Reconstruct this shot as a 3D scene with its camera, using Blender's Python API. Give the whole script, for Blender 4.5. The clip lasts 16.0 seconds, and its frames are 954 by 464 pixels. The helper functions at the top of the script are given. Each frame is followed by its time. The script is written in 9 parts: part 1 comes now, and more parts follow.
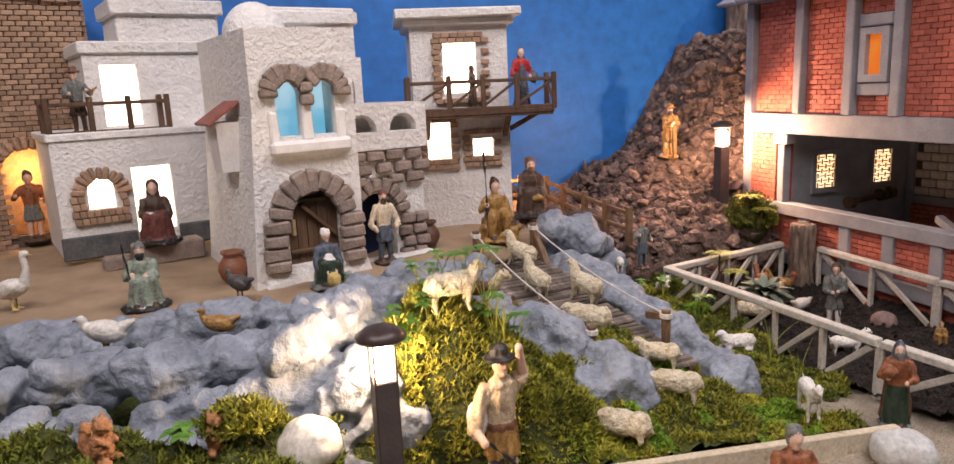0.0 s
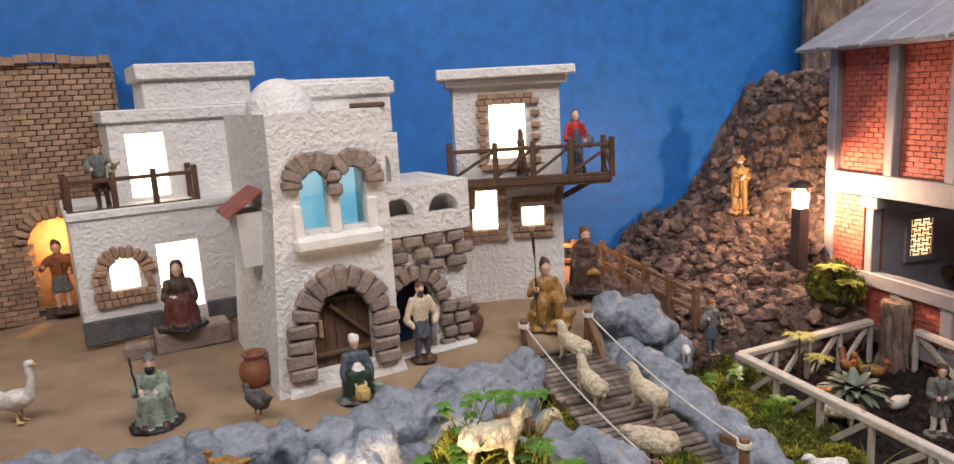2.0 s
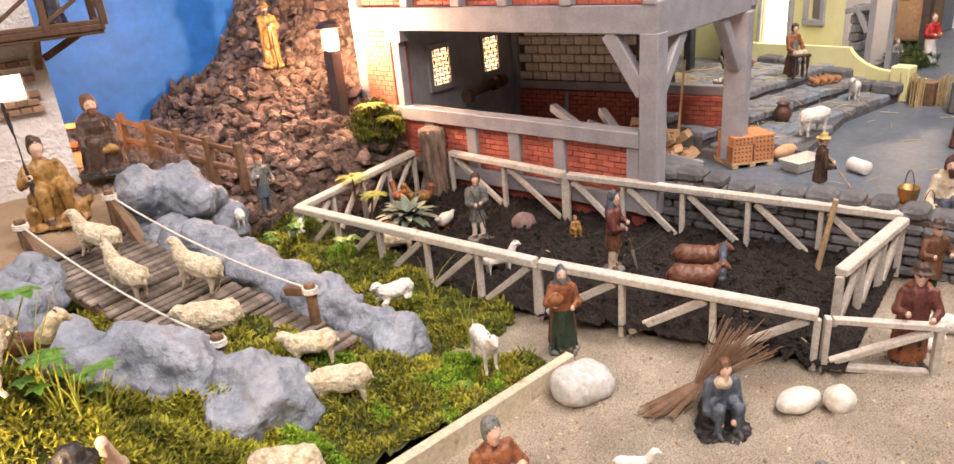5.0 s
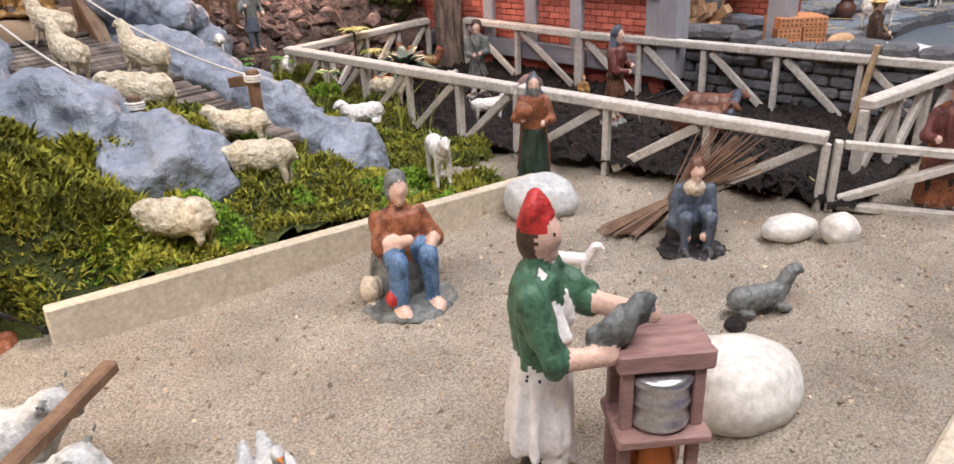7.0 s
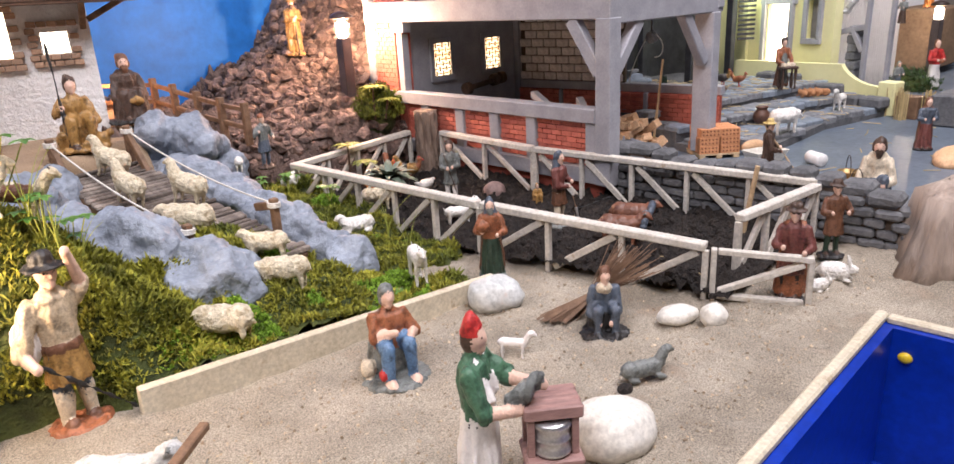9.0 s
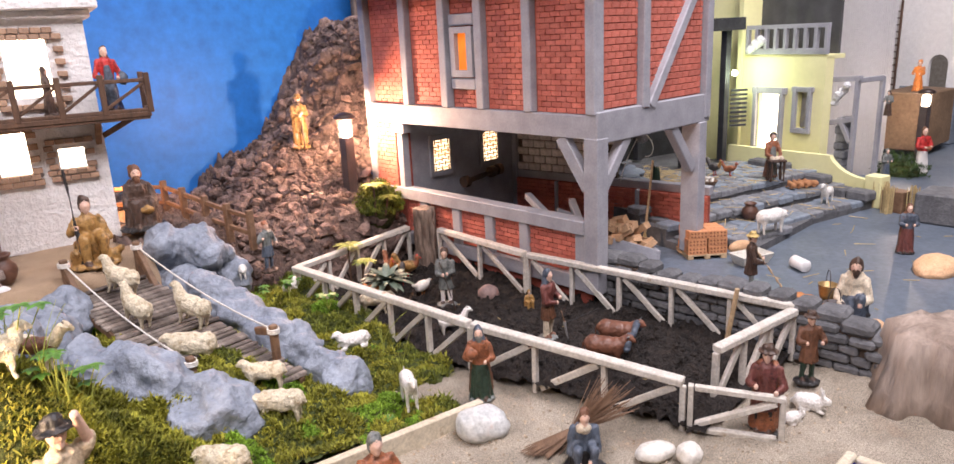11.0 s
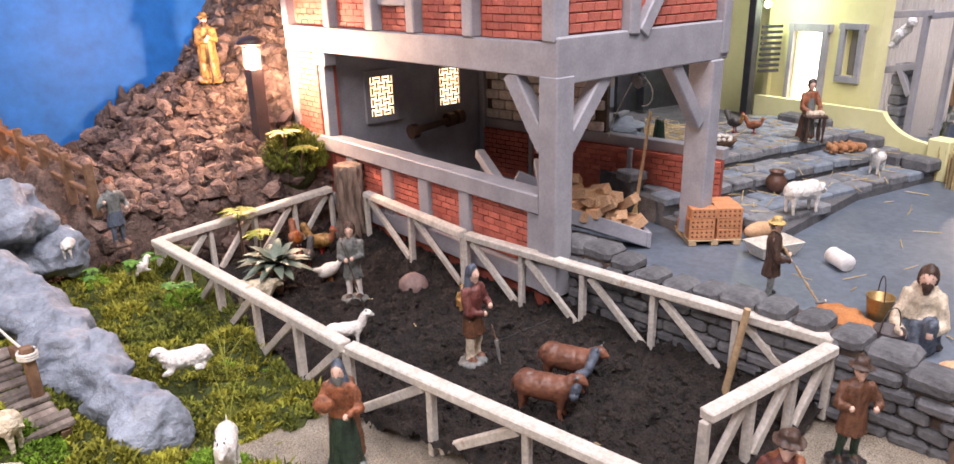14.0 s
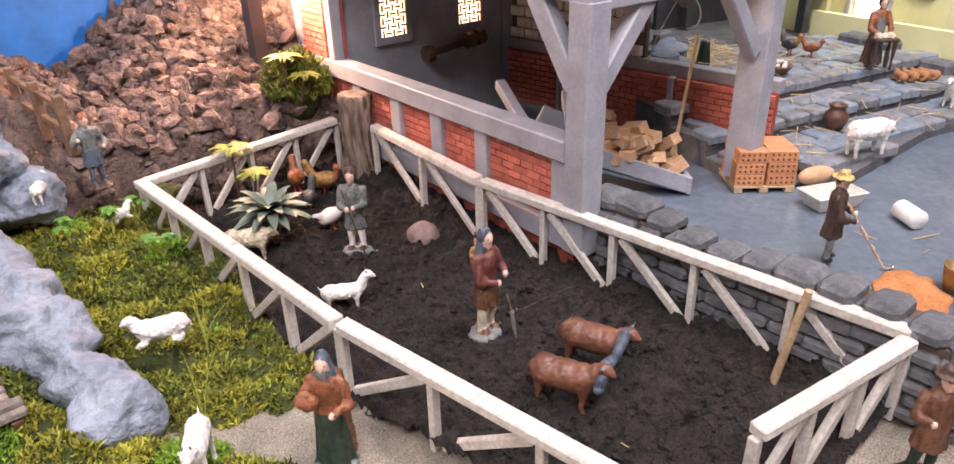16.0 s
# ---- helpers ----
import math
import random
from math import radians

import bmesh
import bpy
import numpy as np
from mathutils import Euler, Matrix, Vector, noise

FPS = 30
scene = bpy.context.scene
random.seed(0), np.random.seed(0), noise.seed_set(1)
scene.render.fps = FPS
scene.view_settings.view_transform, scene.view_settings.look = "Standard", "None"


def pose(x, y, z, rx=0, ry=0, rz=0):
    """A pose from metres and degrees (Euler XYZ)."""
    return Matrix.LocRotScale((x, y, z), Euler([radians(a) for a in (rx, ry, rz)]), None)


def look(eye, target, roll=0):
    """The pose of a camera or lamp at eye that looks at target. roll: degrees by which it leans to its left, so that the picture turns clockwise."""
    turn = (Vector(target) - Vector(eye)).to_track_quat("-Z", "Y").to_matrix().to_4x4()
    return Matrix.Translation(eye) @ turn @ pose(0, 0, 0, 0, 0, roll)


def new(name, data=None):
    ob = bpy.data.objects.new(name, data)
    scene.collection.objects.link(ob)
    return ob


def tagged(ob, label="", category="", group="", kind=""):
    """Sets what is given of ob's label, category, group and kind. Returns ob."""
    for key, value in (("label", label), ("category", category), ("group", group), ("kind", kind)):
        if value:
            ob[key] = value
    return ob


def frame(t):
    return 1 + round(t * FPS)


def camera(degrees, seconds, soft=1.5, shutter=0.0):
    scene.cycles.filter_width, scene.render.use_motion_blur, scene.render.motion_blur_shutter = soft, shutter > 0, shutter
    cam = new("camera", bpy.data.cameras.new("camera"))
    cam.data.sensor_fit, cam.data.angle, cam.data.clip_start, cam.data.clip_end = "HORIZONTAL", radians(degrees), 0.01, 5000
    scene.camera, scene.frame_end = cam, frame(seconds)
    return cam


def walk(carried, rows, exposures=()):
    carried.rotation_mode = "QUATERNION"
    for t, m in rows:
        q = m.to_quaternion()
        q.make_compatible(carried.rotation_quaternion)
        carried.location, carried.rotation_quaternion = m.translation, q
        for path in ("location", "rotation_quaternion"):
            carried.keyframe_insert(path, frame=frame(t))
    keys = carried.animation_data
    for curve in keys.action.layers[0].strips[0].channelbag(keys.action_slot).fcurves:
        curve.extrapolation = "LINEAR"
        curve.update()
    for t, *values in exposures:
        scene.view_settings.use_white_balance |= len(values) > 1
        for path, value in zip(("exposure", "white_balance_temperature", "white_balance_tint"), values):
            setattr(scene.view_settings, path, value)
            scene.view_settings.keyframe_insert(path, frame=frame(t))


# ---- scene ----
cam = camera(67.45, 16.0)
PATH = [
    (0, (0.0611, -0.0228, 0.3606), (0.7438, 1.8148, -0.0360), -2.59),
    (0.5, (0.0768, 0.0205, 0.3780), (0.7366, 1.8670, -0.0160), -2.42),
    (1, (0.0918, 0.0510, 0.3979), (0.7008, 1.9163, 0.0110), -3.32),
    (1.5, (0.0957, 0.0825, 0.4163), (0.6618, 1.9630, 0.0376), -3.02),
    (2, (0.1139, 0.0875, 0.4478), (0.6579, 1.9751, 0.0721), -3.12),
    (2.5, (0.1417, 0.0883, 0.4671), (0.8163, 1.9340, 0.0951), -4.31),
    (3, (0.1521, 0.1043, 0.4834), (1.0684, 1.8348, 0.0761), -4.36),
    (3.5, (0.1672, 0.1211, 0.4719), (1.3167, 1.6934, 0.0170), -4.40),
    (4, (0.1710, 0.1338, 0.4573), (1.4597, 1.5670, -0.0766), -4.53),
    (4.5, (0.1767, 0.1361, 0.4270), (1.5550, 1.4392, -0.2072), -5.25),
    (5, (0.1852, 0.1408, 0.3790), (1.6021, 1.3339, -0.3753), -4.96),
    (5.2, (0.1900, 0.1378, 0.3552), (1.6126, 1.3098, -0.4213), -4.22),
    (7.3, (0.2560, 0.0621, 0.2010), (1.5028, 1.4049, -0.6004), -2.45),
    (7.5, (0.2516, 0.0474, 0.2054), (1.4899, 1.4037, -0.5865), -2.41),
    (8, (0.2354, 0.0340, 0.2249), (1.4719, 1.4187, -0.5191), -2.29),
    (8.5, (0.1881, -0.0023, 0.2607), (1.4925, 1.3466, -0.4314), -2.20),
    (9, (0.1569, -0.0442, 0.3002), (1.5058, 1.2877, -0.3374), -3.14),
    (9.5, (0.1341, -0.0661, 0.3398), (1.4964, 1.2675, -0.2651), -3.31),
    (10, (0.1334, -0.0727, 0.3885), (1.4938, 1.2830, -0.1697), -2.55),
    (10.2, (0.1355, -0.0729, 0.4058), (1.4965, 1.2911, -0.1299), -2.67),
    (12.3, (0.2837, -0.0371, 0.4130), (1.6389, 1.3310, -0.1271), -3.31),
    (12.5, (0.3057, -0.0289, 0.4092), (1.6546, 1.3394, -0.1460), -3.12),
    (13, (0.3479, -0.0078, 0.3948), (1.6905, 1.3577, -0.1821), -2.07),
    (13.5, (0.4129, 0.0264, 0.3785), (1.7353, 1.3928, -0.2413), -1.49),
    (14, (0.4688, 0.0607, 0.3531), (1.7519, 1.4391, -0.3206), -1.47),
    (14.5, (0.4933, 0.0864, 0.3284), (1.7187, 1.4675, -0.4404), -1.81),
    (15, (0.5126, 0.1103, 0.3211), (1.7034, 1.4814, -0.5167), -2.30),
    (15.5, (0.5413, 0.1354, 0.3251), (1.7005, 1.5139, -0.5444), -1.85),
    (16, (0.5484, 0.1300, 0.3574), (1.7043, 1.4878, -0.5483), -1.63),
]
EXPOSURE = [(0, -0.66, 6600, 21), (1.5, -0.70, 6500, 15), (2.5, -0.80, 6500, 16), (3, -0.52, 6900, 22), (3.5, -0.20, 7000, 24), (4.5, 0.04, 7300, 23), (5.2, 0.08, 7000, 20), (7.3, -0.14, 6050, 16),
            (8, -0.14, 6050, 17), (9.5, 0.05, 6100, 19), (12.3, -0.02, 6200, 23), (14, 0.07, 6200, 22), (16, 0.22, 6200, 23)]
walk(cam, [(t, look(eye, target, roll)) for t, eye, target, roll in PATH], EXPOSURE)

# ---- world, lamps, exposure ----
world = bpy.data.worlds.new("room_air")
scene.world = world
world.use_nodes = True
world.node_tree.nodes["Background"].inputs[0].default_value = (0.9, 0.95, 1.0, 1)
world.node_tree.nodes["Background"].inputs[1].default_value = 0.12


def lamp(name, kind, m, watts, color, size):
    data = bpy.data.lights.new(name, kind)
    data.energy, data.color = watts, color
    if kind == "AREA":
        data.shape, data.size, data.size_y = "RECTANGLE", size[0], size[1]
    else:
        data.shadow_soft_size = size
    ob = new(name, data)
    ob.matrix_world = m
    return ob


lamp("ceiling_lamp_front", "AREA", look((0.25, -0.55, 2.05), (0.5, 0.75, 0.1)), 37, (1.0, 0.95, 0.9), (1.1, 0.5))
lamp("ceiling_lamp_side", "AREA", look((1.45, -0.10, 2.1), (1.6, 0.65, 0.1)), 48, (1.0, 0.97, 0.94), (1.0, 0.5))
# Unseen fill lamp, added to brighten the workshop and house fronts.
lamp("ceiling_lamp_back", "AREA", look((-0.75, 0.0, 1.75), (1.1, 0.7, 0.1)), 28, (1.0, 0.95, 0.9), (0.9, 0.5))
lamp("garden_lamp_bulb", "POINT", pose(0.18, 0.535, 0.140), 2.2, (1.0, 0.70, 0.40), 0.009)
lamp("slope_lamp_bulb", "POINT", pose(0.966, 1.072, 0.245), 7.2, (1.0, 0.62, 0.36), 0.007)
lamp("lane_lamp_bulb", "POINT", pose(2.362, 0.424, 0.185), 1.2, (1.0, 0.78, 0.5), 0.008)


# ---- materials ----
def ramp(nt, fac, c1, c2, lo=0.3, hi=0.7):
    r = nt.nodes.new("ShaderNodeValToRGB")
    r.color_ramp.elements[0].position, r.color_ramp.elements[1].position = lo, hi
    r.color_ramp.elements[0].color, r.color_ramp.elements[1].color = (*c1, 1), (*c2, 1)
    nt.links.new(fac, r.inputs[0])
    return r.outputs[0]


def tex(nt, co, scale, detail=5.0, rough=0.6, stretch=None, distortion=0.0):
    if stretch:
        mp = nt.nodes.new("ShaderNodeMapping")
        mp.inputs["Scale"].default_value = stretch
        nt.links.new(co, mp.inputs["Vector"])
        co = mp.outputs[0]
    n = nt.nodes.new("ShaderNodeTexNoise")
    n.inputs["Scale"].default_value, n.inputs["Detail"].default_value = scale, detail
    n.inputs["Roughness"].default_value, n.inputs["Distortion"].default_value = rough, distortion
    nt.links.new(co, n.inputs["Vector"])
    return n.outputs["Fac"]


def mixed(nt, fac, a, b, mode="MIX"):
    m = nt.nodes.new("ShaderNodeMix")
    m.data_type, m.blend_type = "RGBA", mode
    for sock, v in ((m.inputs[0], fac), (m.inputs[6], a), (m.inputs[7], b)):
        if isinstance(v, (int, float)):
            sock.default_value = v
        elif isinstance(v, tuple):
            sock.default_value = (*v, 1)
        else:
            nt.links.new(v, sock)
    return m.outputs[2]


def surf(name, c1, c2, scale=60, rough=0.75, fine=400, bump=0.5, depth=0.001, metal=0.0, wear=None, wear_at=(0.62, 0.7),
         wear_scale=25, vary=0.0, island=0.0, stretch=None, coat=0.0, lo=0.3, hi=0.7, grain=0.28):
    m = bpy.data.materials.new(name)
    m.use_nodes = True
    nt = m.node_tree
    b = nt.nodes["Principled BSDF"]
    co = nt.nodes.new("ShaderNodeTexCoord").outputs["Object"]
    big = tex(nt, co, scale, 4, 0.55, stretch)
    small = tex(nt, co, fine, 3, 0.6, stretch)
    col = ramp(nt, big, c1, c2, lo, hi)
    shade = ramp(nt, small, (1 - grain,) * 3, (1 + grain * 0.7,) * 3, 0.3, 0.7)
    col = mixed(nt, 0.8, col, shade, "MULTIPLY")
    if wear:
        w = tex(nt, co, wear_scale, 6, 0.65)
        k = ramp(nt, w, (0, 0, 0), (1, 1, 1), *wear_at)
        col = mixed(nt, k, col, wear)
    if vary or island:
        src = nt.nodes.new("ShaderNodeObjectInfo").outputs["Random"] if vary else nt.nodes.new("ShaderNodeNewGeometry").outputs["Random Per Island"]
        amt = vary or island
        v = ramp(nt, src, (1 - amt,) * 3, (1 + amt,) * 3, 0, 1)
        col = mixed(nt, 1.0, col, v, "MULTIPLY")
    nt.links.new(col, b.inputs["Base Color"])
    b.inputs["Roughness"].default_value, b.inputs["Metallic"].default_value = rough, metal
    b.inputs["Coat Weight"].default_value = coat
    b.inputs["Coat Roughness"].default_value = 0.25
    if bump:
        add = nt.nodes.new("ShaderNodeMath")
        add.operation = "MULTIPLY_ADD"
        nt.links.new(big, add.inputs[0])
        add.inputs[1].default_value = 0.8
        nt.links.new(small, add.inputs[2])
        bp = nt.nodes.new("ShaderNodeBump")
        bp.inputs["Strength"].default_value, bp.inputs["Distance"].default_value = bump, depth
        nt.links.new(add.outputs[0], bp.inputs["Height"])
        nt.links.new(bp.outputs[0], b.inputs["Normal"])
    return m


def glow(name, color, power, edge=None, paper=(0.8, 0.75, 0.65)):
    m = bpy.data.materials.new(name)
    m.use_nodes = True
    nt = m.node_tree
    b = nt.nodes["Principled BSDF"]
    b.inputs["Base Color"].default_value = (*paper, 1)
    co = nt.nodes.new("ShaderNodeTexCoord").outputs["Object"]
    c = ramp(nt, tex(nt, co, 25, 2), edge or color, color, 0.3, 0.6)
    nt.links.new(c, b.inputs["Emission Color"])
    b.inputs["Emission Strength"].default_value = power
    return m


PLASTER = surf("white_plaster", (0.70, 0.68, 0.66), (0.80, 0.785, 0.77), 70, 0.9, 170, 0.9, 0.0042, wear=(0.58, 0.51, 0.44), wear_at=(0.60, 0.86), wear_scale=9, grain=0.07)
PLASTER_SMOOTH = surf("smooth_white_plaster", (0.70, 0.68, 0.66), (0.80, 0.78, 0.76), 60, 0.85, 200, 0.6, 0.0014, wear=(0.60, 0.54, 0.48), wear_at=(0.62, 0.85), grain=0.06)
BRICK_TAN = surf("tan_brick", (0.27, 0.165, 0.105), (0.42, 0.275, 0.185), 90, 0.85, 400, 0.7, 0.001, vary=0.22)
BRICK_TAN_STUFF = surf("tan_brick_mass", (0.27, 0.165, 0.105), (0.42, 0.275, 0.185), 90, 0.85, 400, 0.7, 0.001, island=0.25)
MORTAR_DARK = surf("dark_mortar", (0.07, 0.05, 0.04), (0.13, 0.09, 0.065), 80, 0.95, 500, 0.6, 0.001)
STONE_TAUPE = surf("taupe_stone", (0.20, 0.155, 0.13), (0.33, 0.26, 0.22), 70, 0.85, 350, 0.8, 0.0014, vary=0.18)
BRICK_RED = surf("red_brick", (0.47, 0.115, 0.075), (0.59, 0.175, 0.122), 60, 0.72, 420, 0.6, 0.0007, vary=0.14)
BRICK_RED_STUFF = surf("red_brick_mass", (0.47, 0.115, 0.075), (0.59, 0.175, 0.122), 60, 0.72, 420, 0.6, 0.0007, island=0.14)
BRICK_BED = surf("red_brick_joint", (0.28, 0.060, 0.038), (0.37, 0.088, 0.056), 60, 0.9, 420, 0.6, 0.0006)
TIMBER_GREY = surf("grey_painted_timber", (0.28, 0.28, 0.305), (0.38, 0.375, 0.405), 30, 0.55, 300, 0.3, 0.0007, wear=(0.19, 0.19, 0.205), wear_at=(0.66, 0.88), grain=0.13)
WOOD_DARK = surf("dark_stained_wood", (0.055, 0.028, 0.016), (0.13, 0.068, 0.038), 70, 0.6, 380, 0.6, 0.0008, stretch=(1, 1, 0.3))
WOOD_MID = surf("brown_wood", (0.13, 0.070, 0.038), (0.24, 0.14, 0.08), 70, 0.65, 380, 0.6, 0.0008)
WOOD_DOOR = surf("walnut_door_wood", (0.085, 0.045, 0.025), (0.16, 0.09, 0.05), 60, 0.6, 300, 0.7, 0.0008, stretch=(1, 1, 0.15))
WOOD_PALE = surf("pale_raw_wood", (0.42, 0.29, 0.16), (0.58, 0.42, 0.25), 50, 0.7, 320, 0.5, 0.0006)
WOOD_DECK = surf("weathered_deck_wood", (0.085, 0.065, 0.055), (0.30, 0.25, 0.21), 60, 0.8, 260, 1.0, 0.0018, vary=0.35, stretch=(1, 0.12, 1))
FENCE_WHITE = surf("white_washed_wood", (0.48, 0.44, 0.38), (0.62, 0.58, 0.52), 55, 0.8, 280, 0.8, 0.001, wear=(0.36, 0.26, 0.16), wear_at=(0.64, 0.72), wear_scale=45)
PLANK_WHITE = surf("painted_edge_board", (0.50, 0.43, 0.31), (0.62, 0.55, 0.42), 30, 0.75, 250, 0.6, 0.0008, wear=(0.30, 0.21, 0.13), wear_at=(0.62, 0.72), wear_scale=22)
CLAY_GREY = surf("blue_grey_painted_clay", (0.165, 0.190, 0.235), (0.310, 0.345, 0.405), 26, 0.62, 150, 0.9, 0.0035, wear=(0.47, 0.49, 0.53), wear_at=(0.66, 0.85), wear_scale=34)
SAND = surf("coarse_sand", (0.285, 0.240, 0.182), (0.460, 0.398, 0.314), 16, 0.95, 750, 1.0, 0.0022, wear=(0.30, 0.205, 0.14), wear_at=(0.60, 0.82), wear_scale=11, grain=0.75)
SAND_DARK = surf("ochre_sand", (0.29, 0.20, 0.125), (0.43, 0.31, 0.20), 18, 0.95, 800, 1.0, 0.0018, wear=(0.19, 0.125, 0.07), wear_at=(0.6, 0.8), wear_scale=9)
SOIL = surf("dark_potting_soil", (0.009, 0.007, 0.006), (0.046, 0.033, 0.026), 90, 0.95, 380, 1.0, 0.008, wear=(0.060, 0.042, 0.03), wear_at=(0.66, 0.78), wear_scale=240, grain=0.6)
MOSS_BED = surf("moss_ground", (0.026, 0.034, 0.008), (0.085, 0.105, 0.020), 40, 0.95, 300, 1.0, 0.004, wear=(0.10, 0.07, 0.03), wear_at=(0.62, 0.75), wear_scale=16)
BARK = surf("crumbly_bark", (0.042, 0.026, 0.021), (0.220, 0.146, 0.118), 38, 0.9, 190, 1.0, 0.007, wear=(0.25, 0.175, 0.14), wear_at=(0.60, 0.75), wear_scale=55)
BARK_CHIP = surf("bark_chips", (0.055, 0.034, 0.028), (0.270, 0.182, 0.148), 60, 0.9, 260, 1.0, 0.004, island=0.45)
BLUE_BACK = surf("blue_painted_backdrop", (0.012, 0.135, 0.46), (0.018, 0.165, 0.53), 1.6, 0.55, 30, 0.15, 0.0008)
CREAM_WALL = surf("cream_room_paint", (0.34, 0.31, 0.27), (0.40, 0.37, 0.32), 2.0, 0.85, 60, 0.2, 0.001)
SLAB_GREY = surf("grey_painted_slab", (0.160, 0.190, 0.230), (0.235, 0.272, 0.318), 14, 0.6, 120, 0.5, 0.0012, wear=(0.36, 0.38, 0.40), wear_at=(0.68, 0.85), wear_scale=12)
PAVING = surf("smooth_blue_grey_floor_paint", (0.098, 0.122, 0.155), (0.142, 0.170, 0.208), 9, 0.42, 110, 0.25, 0.0007, wear=(0.26, 0.28, 0.30), wear_at=(0.70, 0.85), wear_scale=12)
BLOCK_GREY = surf("grey_painted_block", (0.15, 0.155, 0.165), (0.26, 0.265, 0.28), 45, 0.8, 220, 0.9, 0.002, vary=0.15)
BLOCK_DARK = surf("dark_grey_block", (0.085, 0.085, 0.09), (0.16, 0.16, 0.165), 45, 0.85, 220, 0.9, 0.002, vary=0.15)
BLUE_TUB = surf("glossy_blue_paint", (0.003, 0.028, 0.30), (0.005, 0.038, 0.38), 6, 0.32, 90, 0.12, 0.0006)
WATER = surf("dark_water", (0.010, 0.011, 0.012), (0.018, 0.017, 0.015), 12, 0.06, 60, 0.15, 0.001)
GLOW_WARM = glow("lit_window_paper", (1.0, 0.86, 0.62), 7.0, (1.0, 0.80, 0.50))
GLOW_LATTICE = glow("lattice_window_paper", (1.0, 0.74, 0.40), 3.0, (1.0, 0.55, 0.22))
GLOW_BLUE = glow("lit_blue_room", (0.30, 0.78, 1.0), 0.9, (0.12, 0.58, 0.85))
GLOW_AMBER = glow("amber_window_paper", (1.0, 0.26, 0.015), 0.85, (1.0, 0.17, 0.008), (0.45, 0.16, 0.02))
GLOW_BULB = glow("lamp_bulb_glass", (1.0, 0.82, 0.55), 45.0)


# ---- building helpers ----
def part(name, bm, material, parent, label="", m=None, smooth=False):
    me = bpy.data.meshes.new(name)
    bm.normal_update()
    bm.to_mesh(me)
    bm.free()
    for k in (material if isinstance(material, (list, tuple)) else (material,)):
        me.materials.append(k)
    if smooth:
        me.shade_smooth()
    ob = new(name, me)
    ob.parent = parent
    if m is not None:
        ob.matrix_local = m
    return tagged(ob, label)


def again(name, src, parent, m, label=""):
    """One more part on the mesh of src."""
    ob = new(name, src.data)
    ob.parent = parent
    ob.matrix_local = m
    return tagged(ob, label)


def thing(name, m, label, category, group="", kind=""):
    ob = new(name)
    ob.empty_display_size = 0.02
    ob.matrix_world = m
    return tagged(ob, label, category, group, kind)


def box(bm, lo, hi, bevel=0.0, rough=0.0, m=None, mi=0, seg=1):
    r = bmesh.ops.create_cube(bm, size=1.0)
    vs = r["verts"]
    for v in vs:
        v.co = Vector([lo[i] + (v.co[i] + 0.5) * (hi[i] - lo[i]) for i in range(3)])
        if rough:
            v.co += Vector([random.uniform(-rough, rough) for _ in range(3)])
    if bevel:
        es = list({e for v in vs for e in v.link_edges})
        r = bmesh.ops.bevel(bm, geom=es, offset=bevel, segments=seg, affect="EDGES", profile=0.5)
        vs = list({v for f in r["faces"] for v in f.verts} | {v for v in vs if v.is_valid})
    fs = {f for v in vs for f in v.link_faces}
    for f in fs:
        f.material_index = mi
    if m is not None:
        bmesh.ops.transform(bm, matrix=m, verts=vs)
    return vs


def bar(bm, a, b, w, h, bevel=0.0006, rough=0.0, up=(0, 0, 1), mi=0):
    """A bar from a to b, w wide across and h high."""
    a, b = Vector(a), Vector(b)
    d = b - a
    x = d.normalized()
    u = Vector(up)
    if abs(x.dot(u)) > 0.98:
        u = Vector((1, 0, 0))
    y = u.cross(x).normalized()
    z = x.cross(y)
    m = Matrix(((x.x, y.x, z.x, a.x), (x.y, y.y, z.y, a.y), (x.z, y.z, z.z, a.z), (0, 0, 0, 1)))
    return box(bm, (0, -w / 2, -h / 2), (d.length, w / 2, h / 2), bevel, rough, m, mi)


def tube(bm, a, b, r0, r1, n=10, mi=0, caps=True):
    a, b = Vector(a), Vector(b)
    q = (b - a).to_track_quat("Z", "Y").to_matrix().to_4x4()
    r = bmesh.ops.create_cone(bm, cap_ends=caps, segments=n, radius1=r0, radius2=r1, depth=(b - a).length,
                              matrix=Matrix.Translation((a + b) / 2) @ q)
    for f in {f for v in r["verts"] for f in v.link_faces}:
        f.material_index = mi
    return r["verts"]


def ball(bm, c, r, n=12, mi=0, rot=None, ico=False):
    r = (r, r, r) if isinstance(r, (int, float)) else r
    m = Matrix.Translation(c) @ (Euler([radians(a) for a in rot]).to_matrix().to_4x4() if rot else Matrix()) @ Matrix.Diagonal((*r, 1))
    if ico:
        k = bmesh.ops.create_icosphere(bm, subdivisions=ico, radius=1, matrix=m)
    else:
        k = bmesh.ops.create_uvsphere(bm, u_segments=n, v_segments=max(6, n * 2 // 3), radius=1, matrix=m)
    for f in {f for v in k["verts"] for f in v.link_faces}:
        f.material_index = mi
    return k["verts"]


